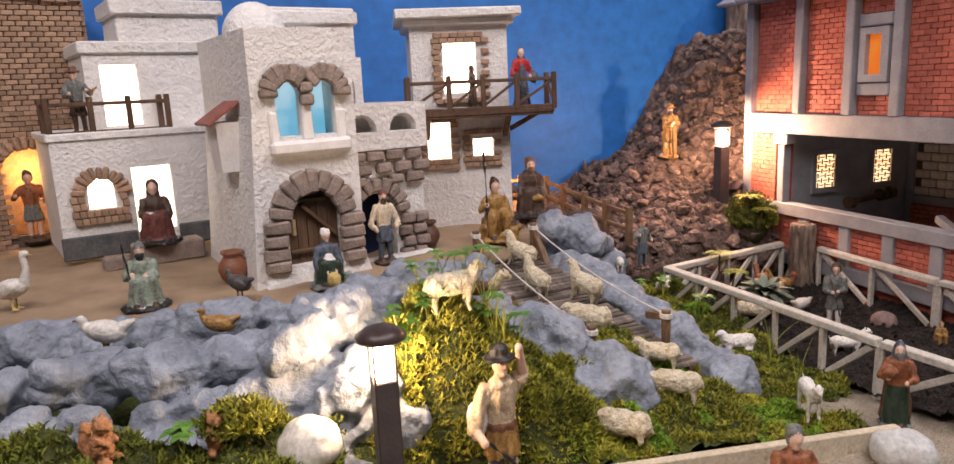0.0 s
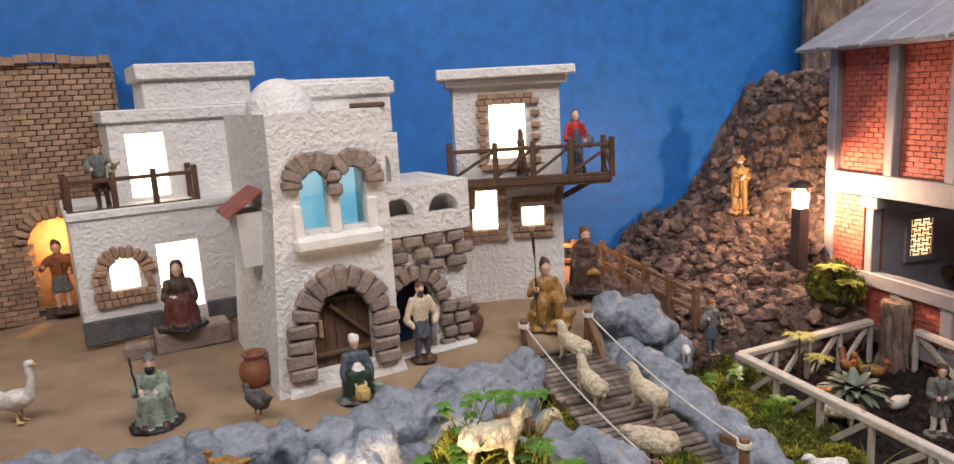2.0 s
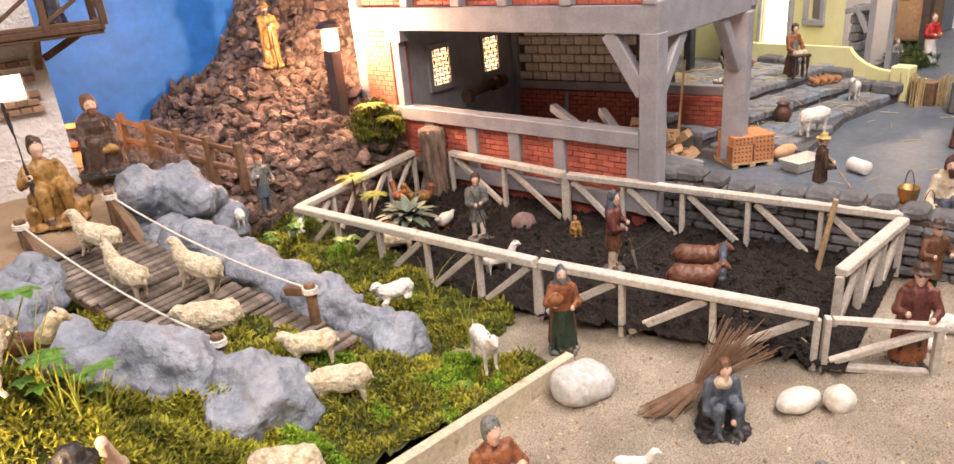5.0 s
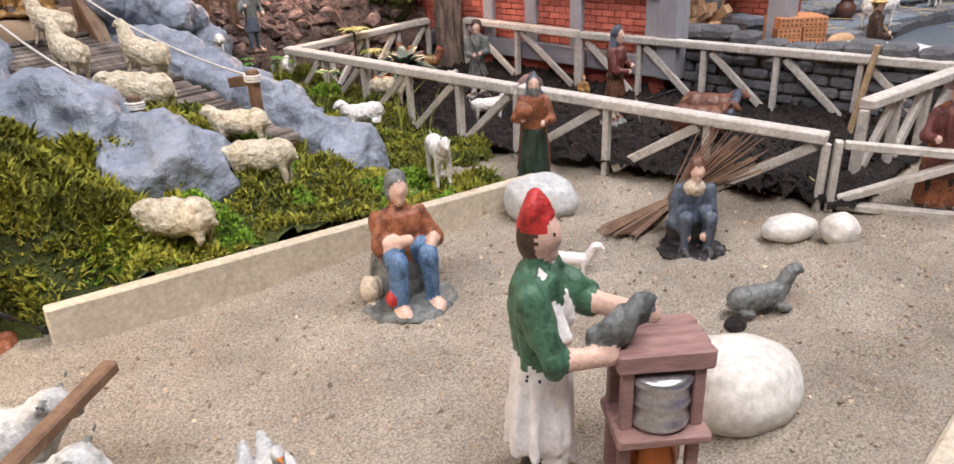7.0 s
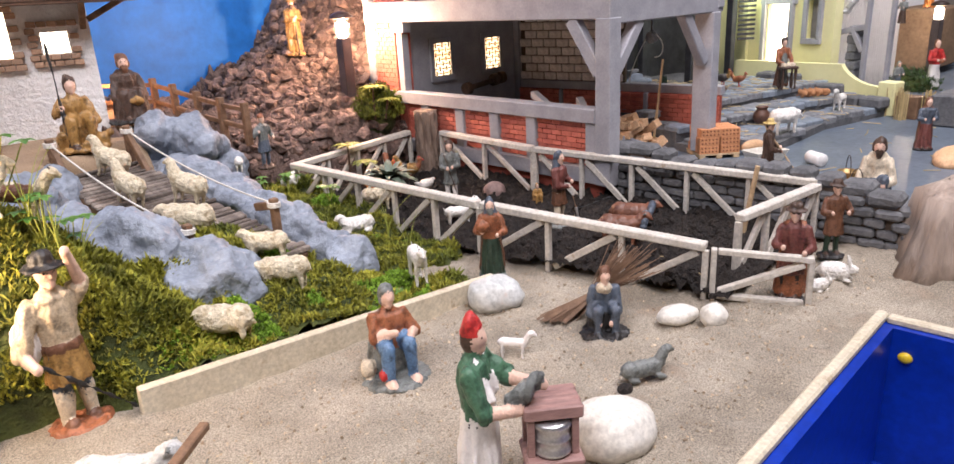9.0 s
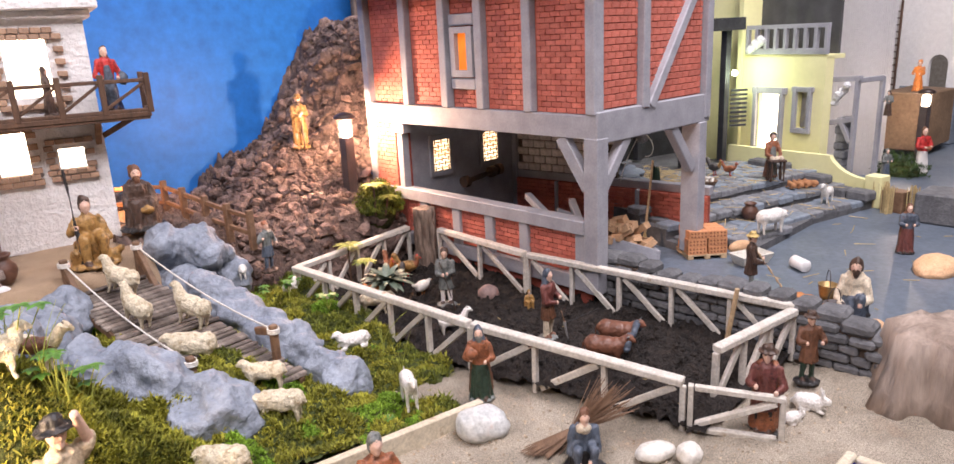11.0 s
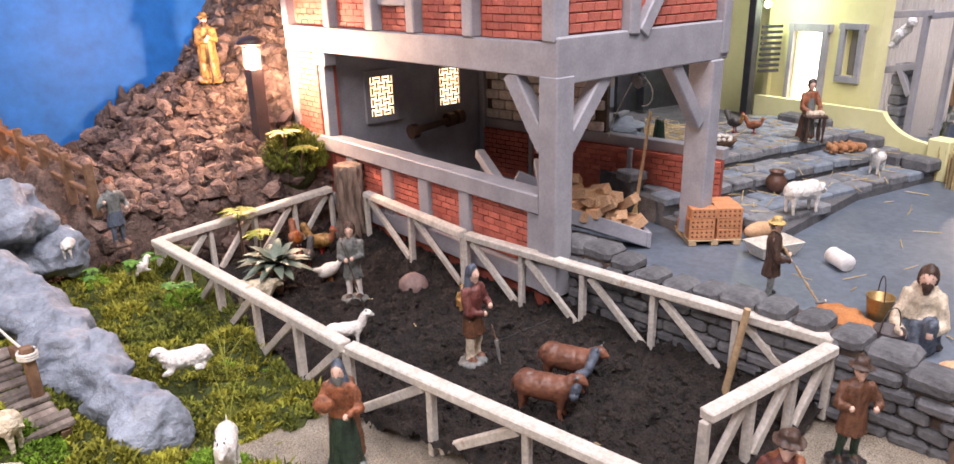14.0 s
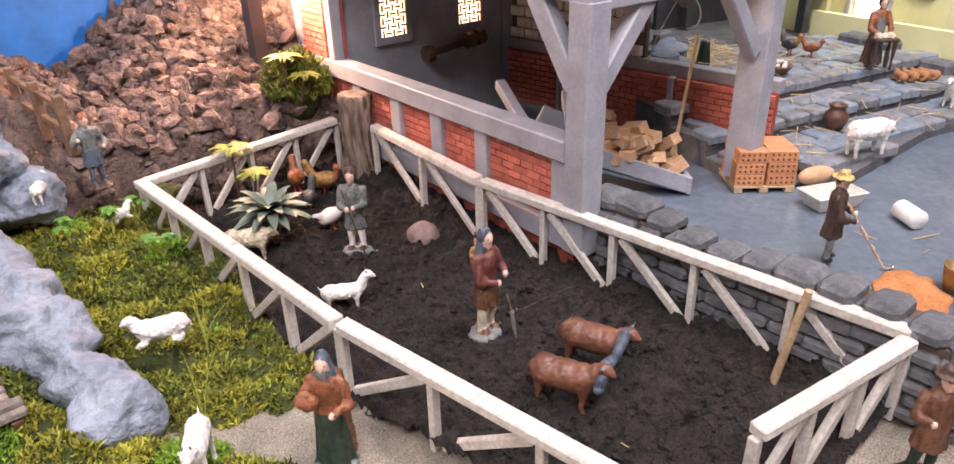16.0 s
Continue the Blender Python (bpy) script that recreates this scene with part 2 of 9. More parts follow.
def lathe(bm, prof, n=20, mi=0, m=None, folds=0, amp=0.0, seed=0.0):
    """Turned body from (radius, height) pairs; folds: ripples round it, strongest at the foot."""
    rings = []
    z0, z1 = prof[0][1], prof[-1][1]
    for r, z in prof:
        ring = []
        for i in range(n):
            a = 2 * math.pi * i / n
            k = 1 + (amp * (1 - (z - z0) / (z1 - z0 + 1e-9)) * math.sin(folds * a + seed + 4 * z / max(z1, 1e-3)) if folds else 0)
            v = Vector((r * k * math.cos(a), r * k * math.sin(a), z))
            ring.append(bm.verts.new(m @ v if m is not None else v))
        rings.append(ring)
    for lo, hi in zip(rings, rings[1:]):
        for i in range(n):
            bm.faces.new((lo[i], lo[(i + 1) % n], hi[(i + 1) % n], hi[i])).material_index = mi
    bm.faces.new(list(reversed(rings[0]))).material_index = mi
    bm.faces.new(rings[-1]).material_index = mi
    return [v for r in rings for v in r]


def sheet(name, x0, x1, y0, y1, nx, ny, height, material, label, category, keep=None, kind="structure"):
    """Ground as a height field, kept where keep(x, y) holds."""
    bm = bmesh.new()
    g = [[None] * (ny + 1) for _ in range(nx + 1)]
    for i in range(nx + 1):
        for j in range(ny + 1):
            x, y = x0 + (x1 - x0) * i / nx, y0 + (y1 - y0) * j / ny
            g[i][j] = bm.verts.new((x, y, height(x, y)))
    for i in range(nx):
        for j in range(ny):
            c = g[i][j].co
            if keep is None or keep(c.x, c.y):
                bm.faces.new((g[i][j], g[i + 1][j], g[i + 1][j + 1], g[i][j + 1]))
    bmesh.ops.delete(bm, geom=[v for v in bm.verts if not v.link_faces], context="VERTS")
    ob = part(name, bm, material, None, smooth=True)
    return tagged(ob, label, category, kind=kind)


def fbm(x, y, z=0.0, o=4):
    return noise.fractal((x, y, z), 1.0, 2.0, o)


def smooth01(a, b, x):
    t = min(1, max(0, (x - a) / (b - a)))
    return t * t * (3 - 2 * t)


def panel(bm, outline, holes, depth, mi=0, m=None):
    """A wall in the x-z plane with openings through it: outline and holes are lists of (x, z); it reaches from y=0 back to y=depth."""
    edges = []
    for loop in [outline] + holes:
        vs = [bm.verts.new((x, 0, z)) for x, z in loop]
        edges += [bm.edges.new((vs[i], vs[(i + 1) % len(vs)])) for i in range(len(vs))]
    r = bmesh.ops.triangle_fill(bm, use_beauty=True, use_dissolve=False, edges=edges, normal=(0, -1, 0))
    fs = [f for f in r["geom"] if isinstance(f, bmesh.types.BMFace)]
    for f in fs:
        f.material_index = mi
    ex = bmesh.ops.extrude_face_region(bm, geom=fs)
    back = [v for v in ex["geom"] if isinstance(v, bmesh.types.BMVert)]
    bmesh.ops.translate(bm, verts=back, vec=(0, depth, 0))
    allv = list({v for f in fs for v in f.verts} | set(back))
    fall = {f for v in allv for f in v.link_faces}
    bmesh.ops.recalc_face_normals(bm, faces=list(fall))
    for f in fall:
        f.material_index = mi
    if m is not None:
        bmesh.ops.transform(bm, matrix=m, verts=allv)
    return allv


def arch(x0, x1, z0, z1, n=10):
    """Outline of an opening with a round head: its foot at z0, its crown at z1."""
    r, c = (x1 - x0) / 2, (x0 + x1) / 2
    h = min(r, z1 - z0)
    return [(x0, z0), (x1, z0)] + [(c + r * math.cos(math.pi * i / n), z1 - h + h * math.sin(math.pi * i / n)) for i in range(n + 1)]


def rect(x0, x1, z0, z1):
    return [(x0, z0), (x1, z0), (x1, z1), (x0, z1)]


def block_mesh(w, d, h, bevel, rough, material, name):
    """A hewn block, mesh only, its centre at the origin."""
    bm = bmesh.new()
    box(bm, (-w / 2, -d / 2, -h / 2), (w / 2, d / 2, h / 2), bevel, rough)
    me = bpy.data.meshes.new(name)
    bm.to_mesh(me)
    bm.free()
    me.materials.append(material)
    return me


def piece(name, me, parent, m):
    ob = new(name, me)
    ob.parent = parent
    ob.matrix_local = m
    return ob


# ---- the room ----
def room_side(name, lo, hi, material, label, cat):
    bm = bmesh.new()
    box(bm, lo, hi)
    return tagged(part(name, bm, material, None), label, cat, kind="structure")


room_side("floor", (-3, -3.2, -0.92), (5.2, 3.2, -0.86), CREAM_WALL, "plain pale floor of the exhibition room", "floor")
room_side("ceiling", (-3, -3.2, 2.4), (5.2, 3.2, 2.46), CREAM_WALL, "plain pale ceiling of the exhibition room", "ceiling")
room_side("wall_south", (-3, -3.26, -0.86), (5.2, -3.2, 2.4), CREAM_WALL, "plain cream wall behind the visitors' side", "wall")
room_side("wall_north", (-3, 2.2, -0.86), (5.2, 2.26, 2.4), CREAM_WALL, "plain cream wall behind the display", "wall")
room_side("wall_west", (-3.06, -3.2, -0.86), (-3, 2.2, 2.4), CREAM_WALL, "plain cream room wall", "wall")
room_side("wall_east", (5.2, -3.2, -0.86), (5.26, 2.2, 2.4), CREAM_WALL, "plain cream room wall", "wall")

bm = bmesh.new()
box(bm, (-1.6, 1.50, -0.3), (1.42, 1.53, 1.25))
tagged(part("backdrop", bm, BLUE_BACK, None), "bright blue painted panel behind the model village as sky", "backdrop", kind="structure")
bm = bmesh.new()
box(bm, (-1.6, -0.9, -0.30), (3.6, 1.5, -0.26))
tagged(part("table", bm, WOOD_PALE, None), "wide wooden table that carries the display", "table", kind="structure")


# ---- ground ----
def fence_x(y):
    """The line of the paddock fence beside the moss, bent at its middle post."""
    return 0.757 + (0.547 - y) * (0.188 if y < 0.547 else -0.050)


def sand_h(x, y):
    return -0.018 + 0.0035 * fbm(x * 9, y * 9, 1.0) + (0.0034 + 0.0042 * smooth01(0.55, 0.75, x)) * fbm(x * 34 + 0.4 * fbm(x * 8, y * 8), y * 34, 2.0) + 0.0009 * fbm(x * 110, y * 110, 4.0) + 0.010 * smooth01(0.95, 1.05, x) * smooth01(0.3, 0.1, y) + 0.008 * smooth01(0.37, 0.28, x) * smooth01(0.38, 0.49, y)


sheet("sand_ground", -0.55, 1.10, -0.45, 0.60, 300, 190, sand_h, SAND, "coarse pale beige sand, raked into low ripples", "sand",
      keep=lambda x, y: not (0.41 < x < 0.869 and y < 0.119) and not (x > fence_x(y) + 0.012 and y > 0.275))


def soil_h(x, y):
    return -0.010 + 0.007 * fbm(x * 26, y * 26, 5.0) + 0.0135 * abs(fbm(x * 62, y * 62, 7.0, 6)) + 0.012 * smooth01(1.0, 1.06, x)


sheet("soil", 0.725, 1.075, 0.244, 1.02, 160, 330, soil_h, SOIL, "dark crumbly potting soil of the ploughed field", "soil",
      keep=lambda x, y: x > fence_x(y) - 0.006 + 0.006 * fbm(x * 30, y * 30, 6.0))


def cushion(x, y):
    """Distance from the heart of a moss cushion, and a number from 0 to 1 of its own."""
    w = 0.35 * fbm(x * 18, y * 18, 31.0)
    d, p = noise.voronoi((x * 23 + w, y * 23 - w, 3.0))
    return d[0], (math.sin(p[0].x * 12.99 + p[0].y * 78.23) * 437.5) % 1.0


def moss_edge(x):
    k = smooth01(0.275, 0.340, x)
    return edge_y(x) * k + (0.562 if x > 0.22 else 0.542) * (1 - k)


def moss_h(x, y):
    front = 0.012 - 0.075 * max(0, x - 0.32) * 1.0
    front = max(front, -0.016)
    rise = 0.055 * smooth01(0.50, 0.66, y) * smooth01(0.62, 0.50, x) + 0.035 * smooth01(0.55, 0.95, y) * smooth01(0.5, 0.62, x)
    mound = (0.100 + 0.016 * fbm(x * 26, y * 26, 61.0)) * math.exp(-(((x - 0.255) / 0.085) ** 2 + ((y - 0.615) / 0.075) ** 2))
    left = (0.058 * smooth01(0.22, 0.10, x) + 0.030 * smooth01(0.04, -0.10, x)) * smooth01(0.585, 0.560, y) - 0.035 * smooth01(0.0, 0.045, x - 0.685 - 0.3 * (y - 0.505)) * smooth01(0.585, 0.555, y)
    h = front + rise + mound + left + 0.034 * (0.46 - cushion(x, y)[0] ** 1.4) + 0.008 * (0.5 - noise.voronoi((x * 66, y * 66, 8.0))[0][0]) + 0.004 * fbm(x * 40, y * 40, 9.0)
    if 0.14 < x < 0.37:
        k = smooth01(-0.01, 0.035, y - moss_edge(x))
        h = h * k + (sand_h(x, y) - 0.008) * (1 - k)
    return h


def edge_y(x):
    return 0.519 - 0.135 * (x - 0.33)


sheet("moss_ground", -0.55, 0.80, 0.40, 1.06, 330, 160, moss_h, MOSS_BED, "green moss ground sloping to the sand", "moss",
      keep=lambda x, y: (y > moss_edge(x) - 0.012 * (x < 0.32) or x < 0.16) and not (x > fence_x(y) - 0.004 and y < 0.95))


def village_h(x, y):
    return 0.130 + 0.005 * fbm(x * 14, y * 14, 11.0) - 0.030 * smooth01(0.58, 0.68, x) * smooth01(1.16, 1.0, y) + 0.02 * smooth01(0.5, 0.6, x) * smooth01(1.05, 1.25, y) - 0.07 * smooth01(0.650, 0.688, x + 0.2 * (y - 0.97)) - 0.06 * smooth01(0.52, 0.56, x) * smooth01(1.02, 0.985, y) - 0.055 * smooth01(0.28, 0.34, x) * smooth01(0.045, 0.012, y - 0.885 - 0.12 * (x - 0.36))


sheet("village_ground", -0.9, 0.72, 0.772, 1.5, 130, 70, village_h, SAND_DARK, "ochre sand street of the village", "sand",
      keep=lambda x, y: x < 0.688 - 0.2 * (y - 0.97) and not (x > 0.37 and y < 0.885 + 0.12 * (x - 0.36)) and not (x > 0.53 and y < 0.98))
bm = bmesh.new()
box(bm, (-0.9, 0.67, 0.01), (0.55, 0.92, 0.040))
tagged(part("water", bm, WATER, None), "dark still water in the stream bed", "water", kind="structure")


def bark_h(x, y):
    crest = 0.085 + 0.115 * smooth01(0.76, 0.98, x) + 0.26 * smooth01(0.98, 1.20, x)
    t = min(1.0, max(0.0, (y - 0.96) / 0.30))
    h = 0.035 + 0.040 * smooth01(0.94, 1.04, y) + (crest - 0.095) * t ** 1.15
    h += 0.055 * smooth01(0.79, 0.69, x) * smooth01(0.985, 1.06, y) - 0.09 * smooth01(1.015, 0.965, y) * smooth01(0.70, 0.76, x)
    amp = 0.5 + 0.5 * smooth01(0.0, 0.3, t)
    w = 0.5 * fbm(x * 12, y * 12, 5.0)
    d, _ = noise.voronoi((x * 21 + w, y * 21 - w, h * 21))
    e, _ = noise.voronoi((x * 58 + w, y * 58, h * 58))
    lump = 0.024 * min(1.0, (d[1] - d[0]) * 2.4) ** 0.6 + 0.011 * min(1.0, (e[1] - e[0]) * 2.4) ** 0.6
    return h - 0.020 + amp * (0.018 * fbm(x * 13, y * 13, 21.0) + 0.010 * fbm(x * 60, y * 60, 23.0) + lump)


sheet("bark_slope", 0.52, 1.34, 0.96, 1.50, 300, 190, bark_h, BARK, "steep hillside of dark crumbly bark pieces", "hillside",
      keep=lambda x, y: not (x > 1.045 and y < 1.112))

bm = bmesh.new()
box(bm, (1.05, -0.5, -0.10), (3.6, 1.45, 0.005))
tagged(part("pavement", bm, PAVING, None), "smooth blue-grey painted paving of the yard", "pavement", kind="structure")

# ---- half-timbered house ----
HOUSE = pose(1.0185, 0.5285, 0.0156, 0, 0, -2.07) @ Matrix.Diagonal((1.02, 1.02, 1.02, 1))
house = thing("half_timbered_house", HOUSE, "grey timber-framed house with red brick panels over an open workshop", "house")
HL, HD = 0.560, 0.310        # length along y, depth along x; local x runs into the house, local y along its long front


def beam(a, b, w, h, name="beam", parent=house, material=TIMBER_GREY):
    bm = bmesh.new()
    bar(bm, a, b, w, h, 0.0015, 0.0006)
    return part(name, bm, material, parent)


Z0, Z1, Z2 = 0.234, 0.269, 0.464      # underside and top of the sill beam, top of the wall
BAYS = [(0.023, 0.117), (0.142, 0.222), (0.246, 0.305), (0.333, 0.414), (0.439, 0.534)]
beam((0.010, 0.0, (Z0 + Z1) / 2), (0.010, HL, (Z0 + Z1) / 2), 0.020, Z1 - Z0)
beam((0.010, 0.0, Z2 + 0.008), (0.010, HL, Z2 + 0.008), 0.020, 0.018)
beam((0.0, 0.010, (Z0 + Z1) / 2 - 0.001), (HD, 0.010, (Z0 + Z1) / 2 - 0.001), 0.0202, Z1 - Z0 + 0.012)
beam((0.0, 0.010, Z2 + 0.0075), (HD, 0.010, Z2 + 0.0075), 0.0202, 0.018)
edges = [0.0] + [v for b in BAYS for v in b] + [HL]
for i in range(0, len(edges), 2):
    a, b = edges[i], edges[i + 1]
    beam((0.0085, (a + b) / 2, Z1), (0.0085, (a + b) / 2, Z2), 0.017, b - a if a else b - a - 0.001, "post")
bm = bmesh.new()
box(bm, (0.010, 0.012, Z1 - 0.01), (0.016, HL - 0.01, Z2 + 0.01))
box(bm, (0.016, 0.012, Z1 - 0.01), (HD - 0.004, 0.018, Z2 + 0.01))
box(bm, (HD - 0.012, 0.018, Z1 - 0.01), (HD - 0.004, HL - 0.01, Z2 + 0.01))
part("brick_backing", bm, BRICK_BED, house)
# gable side framing
beam((0.117, 0.008, Z1), (0.117, 0.008, Z2), 0.022, 0.017, "post")
beam((HD - 0.010, 0.008, Z0), (HD - 0.010, 0.008, Z2), 0.022, 0.017, "post")
beam((0.132, 0.0065, Z1), (0.275, 0.0065, Z2), 0.020, 0.016, "brace")
# small window in the middle bay
for z0, z1 in ((0.300, 0.318), (0.402, 0.420)):
    beam((0.0075, 0.246, (z0 + z1) / 2), (0.0075, 0.305, (z0 + z1) / 2), 0.015, z1 - z0)
win = part("window", (lambda b: (panel(b, rect(0.249, 0.302, 0.320, 0.400), [rect(0.262, 0.290, 0.331, 0.390)], 0.010, 0, Matrix.Rotation(radians(90), 4, "Z")), b)[1])(bmesh.new()), TIMBER_GREY, house, "small grey framed window, lit amber")
win.matrix_local = Matrix.Translation((0.008, 0, 0))
bm = bmesh.new()
box(bm, (-0.001, 0.258, 0.328), (0.001, 0.293, 0.393))
part("pane", bm, GLOW_AMBER, win, "glowing amber paper pane")
# roof with its rough boarded edge
for x0, x1, mm in ((-0.045, 0.235, pose(0.0, 0, Z2 + 0.024, 0, -28, 0)), (-0.235, 0.0, pose(0.414, 0, Z2 + 0.024, 0, 28, 0))):
    bm = bmesh.new()
    box(bm, (x0 + 0.004, -0.026, -0.007), (x1 - 0.004, 0.590, -0.0035))
    roof = part("roof", bm, TIMBER_GREY, house, "grey boarded pitched roof with rough edges", m=mm)
    for i in range(13):
        y0 = -0.030 + i * 0.048
        bm = bmesh.new()
        box(bm, (x0 + random.uniform(-0.003, 0.003), y0, -0.0033 + random.uniform(0.0, 0.0012)), (x1, y0 + 0.0475, 0.003), 0.001, 0.0018)
        part("board", bm, TIMBER_GREY, roof)
# ground floor: corner post, far post, left brick pier, parapet with brick infill
beam((0.012, 0.012, 0.0), (0.012, 0.012, Z0 + 0.002), 0.026, 0.026, "post")
beam((HD - 0.024, 0.013, 0.0), (HD - 0.024, 0.013, Z0 - 0.006), 0.034, 0.024, "post")
beam((0.010, 0.022, 0.160), (0.010, 0.072, Z0), 0.016, 0.020, "brace")
beam((0.022, 0.011, 0.160), (0.082, 0.011, Z0 - 0.004), 0.016, 0.018, "brace")
beam((HD - 0.038, 0.011, 0.150), (HD - 0.105, 0.011, Z0 - 0.004), 0.016, 0.018, "brace")
beam((0.012, 0.025, 0.101), (0.012, HL - 0.02, 0.101), 0.026, 0.022, "parapet_rail")
for y in (0.025, 0.142, 0.222, 0.305, 0.395):
    beam((0.012, y + 0.010, 0.022), (0.012, y + 0.010, 0.091), 0.020, 0.020, "post")
bm = bmesh.new()
box(bm, (0.012, 0.02, -0.03), (0.020, HL, 0.092))
part("brick_backing", bm, BRICK_BED, house)
beam((0.012, 0.02, 0.013), (0.012, HL, 0.013), 0.022, 0.024, "plinth")
bm = bmesh.new()
box(bm, (0.004, 0.455, 0.0), (0.022, HL - 0.02, Z0))
part("brick_backing", bm, BRICK_BED, house)
beam((0.010, 0.462, 0.11), (0.010, 0.462, Z0 - 0.02), 0.016, 0.016, "post")
beam((0.009, 0.445, Z0 - 0.010), (0.009, 0.480, Z0 - 0.010), 0.020, 0.018, "corbel")
beam((0.012, HL - 0.010, 0.0), (0.012, HL - 0.010, Z0), 0.022, 0.022, "post")
# floors, end wall and back wall of the open workshop
bm = bmesh.new()
box(bm, (0.018, 0.004, Z0 + 0.004), (HD - 0.006, HL - 0.006, Z0 + 0.012))
part("upper_floor", bm, TIMBER_GREY, house)
bm = bmesh.new()
box(bm, (0.022, 0.462, 0.0), (0.345, 0.474, Z0 + 0.004))
part("end_wall", bm, TIMBER_GREY, house, "grey inner end wall of the workshop")


def lattice_window(x, z, parent):
    """A small lit window behind a lattice, in the inner end wall."""
    w, h = 0.042, 0.060
    bm = bmesh.new()
    panel(bm, rect(-w / 2 - 0.009, w / 2 + 0.009, -h / 2 - 0.010, h / 2 + 0.010), [rect(-w / 2, w / 2, -h / 2, h / 2)], 0.005)
    fr = part("window", bm, TIMBER_GREY, parent, "small lattice window lit from behind", m=pose(x, 0.4562, z))
    bm = bmesh.new()
    box(bm, (-w / 2, 0.0030, -h / 2), (w / 2, 0.0050, h / 2))
    part("pane", bm, GLOW_LATTICE, fr, "glowing warm pane")
    for i in range(5):
        for j in range(7):
            bm = bmesh.new()
            u, v = -w / 2 + w * (i + 0.5) / 5, -h / 2 + h * (j + 0.5) / 7
            if (i + j) % 2:
                box(bm, (u - 0.0046, 0.0004, v - 0.0012), (u + 0.0046, 0.0022, v + 0.0012))
            else:
                box(bm, (u - 0.0012, 0.0004, v - 0.0046), (u + 0.0012, 0.0022, v + 0.0046))
            part("slat", bm, WOOD_MID, fr)


lattice_window(0.100, 0.160, house)
lattice_window(0.235, 0.160, house)
back = part("back_wall", (lambda b: (box(b, (0, 0, 0), (0.008, 0.44, 0.082)), b)[1])(bmesh.new()), BRICK_BED, house, "low red brick wall with a grey ledge", m=pose(0.312, 0.462, 0.0, 0, 0, -172))
for a, b, w, h in (((-0.004, 0.0, 0.090), (-0.004, 0.44, 0.090), 0.020, 0.016), ((0.006, 0.115, 0.0), (0.006, 0.115, 0.082), 0.008, 0.020), ((0.006, 0.30, 0.0), (0.006, 0.30, 0.082), 0.008, 0.020), ((0.004, 0.006, 0.0), (0.004, 0.006, Z0), 0.012, 0.014)):
    bm = bmesh.new()
    bar(bm, a, b, w, h, 0.001, 0.0004)
    part("timber", bm, TIMBER_GREY, back)

# ---- village houses ----
def hull(bm, base, top, z0, z1, mi=0):
    """A block with its own footprint below and above."""
    lo = [bm.verts.new((x, y, z0)) for x, y in base]
    hi = [bm.verts.new((x, y, z1)) for x, y in top]
    n = len(lo)
    fs = [bm.faces.new(list(reversed(lo))), bm.faces.new(hi)] + [bm.faces.new((lo[i], lo[(i + 1) % n], hi[(i + 1) % n], hi[i])) for i in range(n)]
    for f in fs:
        f.material_index = mi
    return lo + hi


def room_box(name, x0, x1, y0, y1, z0, z1, holes, parent, material=PLASTER, t=0.012, cap=True):
    """House walls round a hollow, the front in the plane y0 with openings, each wall its own solid; one mesh."""
    bm = bmesh.new()
    panel(bm, rect(x0, x1, z0, z1), holes, t, 0, Matrix.Translation((0, y0, 0)))
    front = part(name, bm, material, parent)
    for lo, hi in (((x0, y0 + t, z0), (x0 + t, y1, z1)), ((x1 - t, y0 + t, z0), (x1, y1, z1)), ((x0 + t, y1 - t, z0), (x1 - t, y1, z1))):
        bm = bmesh.new()
        box(bm, lo, hi)
        part(name, bm, material, parent)
    if cap:
        bm = bmesh.new()
        box(bm, (x0 + t, y0 + t, z1 - t), (x1 - t, y1 - t, z1 - 0.001))
        part("roof_slab", bm, material, parent)
    return front


def glow_pane(parent, x0, x1, z0, z1, y, material=GLOW_WARM, name="pane"):
    bm = bmesh.new()
    box(bm, (x0, y, z0), (x1, y + 0.002, z1))
    return part(name, bm, material, parent, "glowing paper pane lit from behind")


def cornice(parent, x0, x1, y0, y1, z0, h, over, name="cornice"):
    bm = bmesh.new()
    box(bm, (x0 - over, y0 - over, z0), (x1 + over, y1 + over, z0 + h), 0.002, 0.0012)
    return part(name, bm, PLASTER, parent)


# left house with a roof terrace
lh = thing("village_house", pose(-0.146, 1.140, 0.137, 0, 0, 15), "white rough-plastered two-storey house with a roof terrace and lit openings", "house", "village houses")
room_box("wall", 0.0, 0.24, 0.0, 0.20, 0.0, 0.178, [arch(0.040, 0.076, 0.072, 0.118), rect(0.102, 0.158, 0.030, 0.128)], lh)
bm = bmesh.new()
box(bm, (-0.003, -0.003, 0), (0.100, 0.004, 0.034), 0.002, 0.001)
part("plinth", bm, BLOCK_DARK, lh, "dark grey painted stone plinth")
bm = bmesh.new()
box(bm, (0.160, -0.003, 0), (0.243, 0.004, 0.034), 0.002, 0.001)
part("plinth", bm, BLOCK_DARK, lh, "dark grey painted stone plinth")
glow_pane(lh, 0.030, 0.090, 0.06, 0.13, 0.016)
glow_pane(lh, 0.095, 0.165, 0.02, 0.135, 0.016)
cornice(lh, 0.0, 0.24, 0.0, 0.20, 0.174, 0.010, 0.003, "ledge")
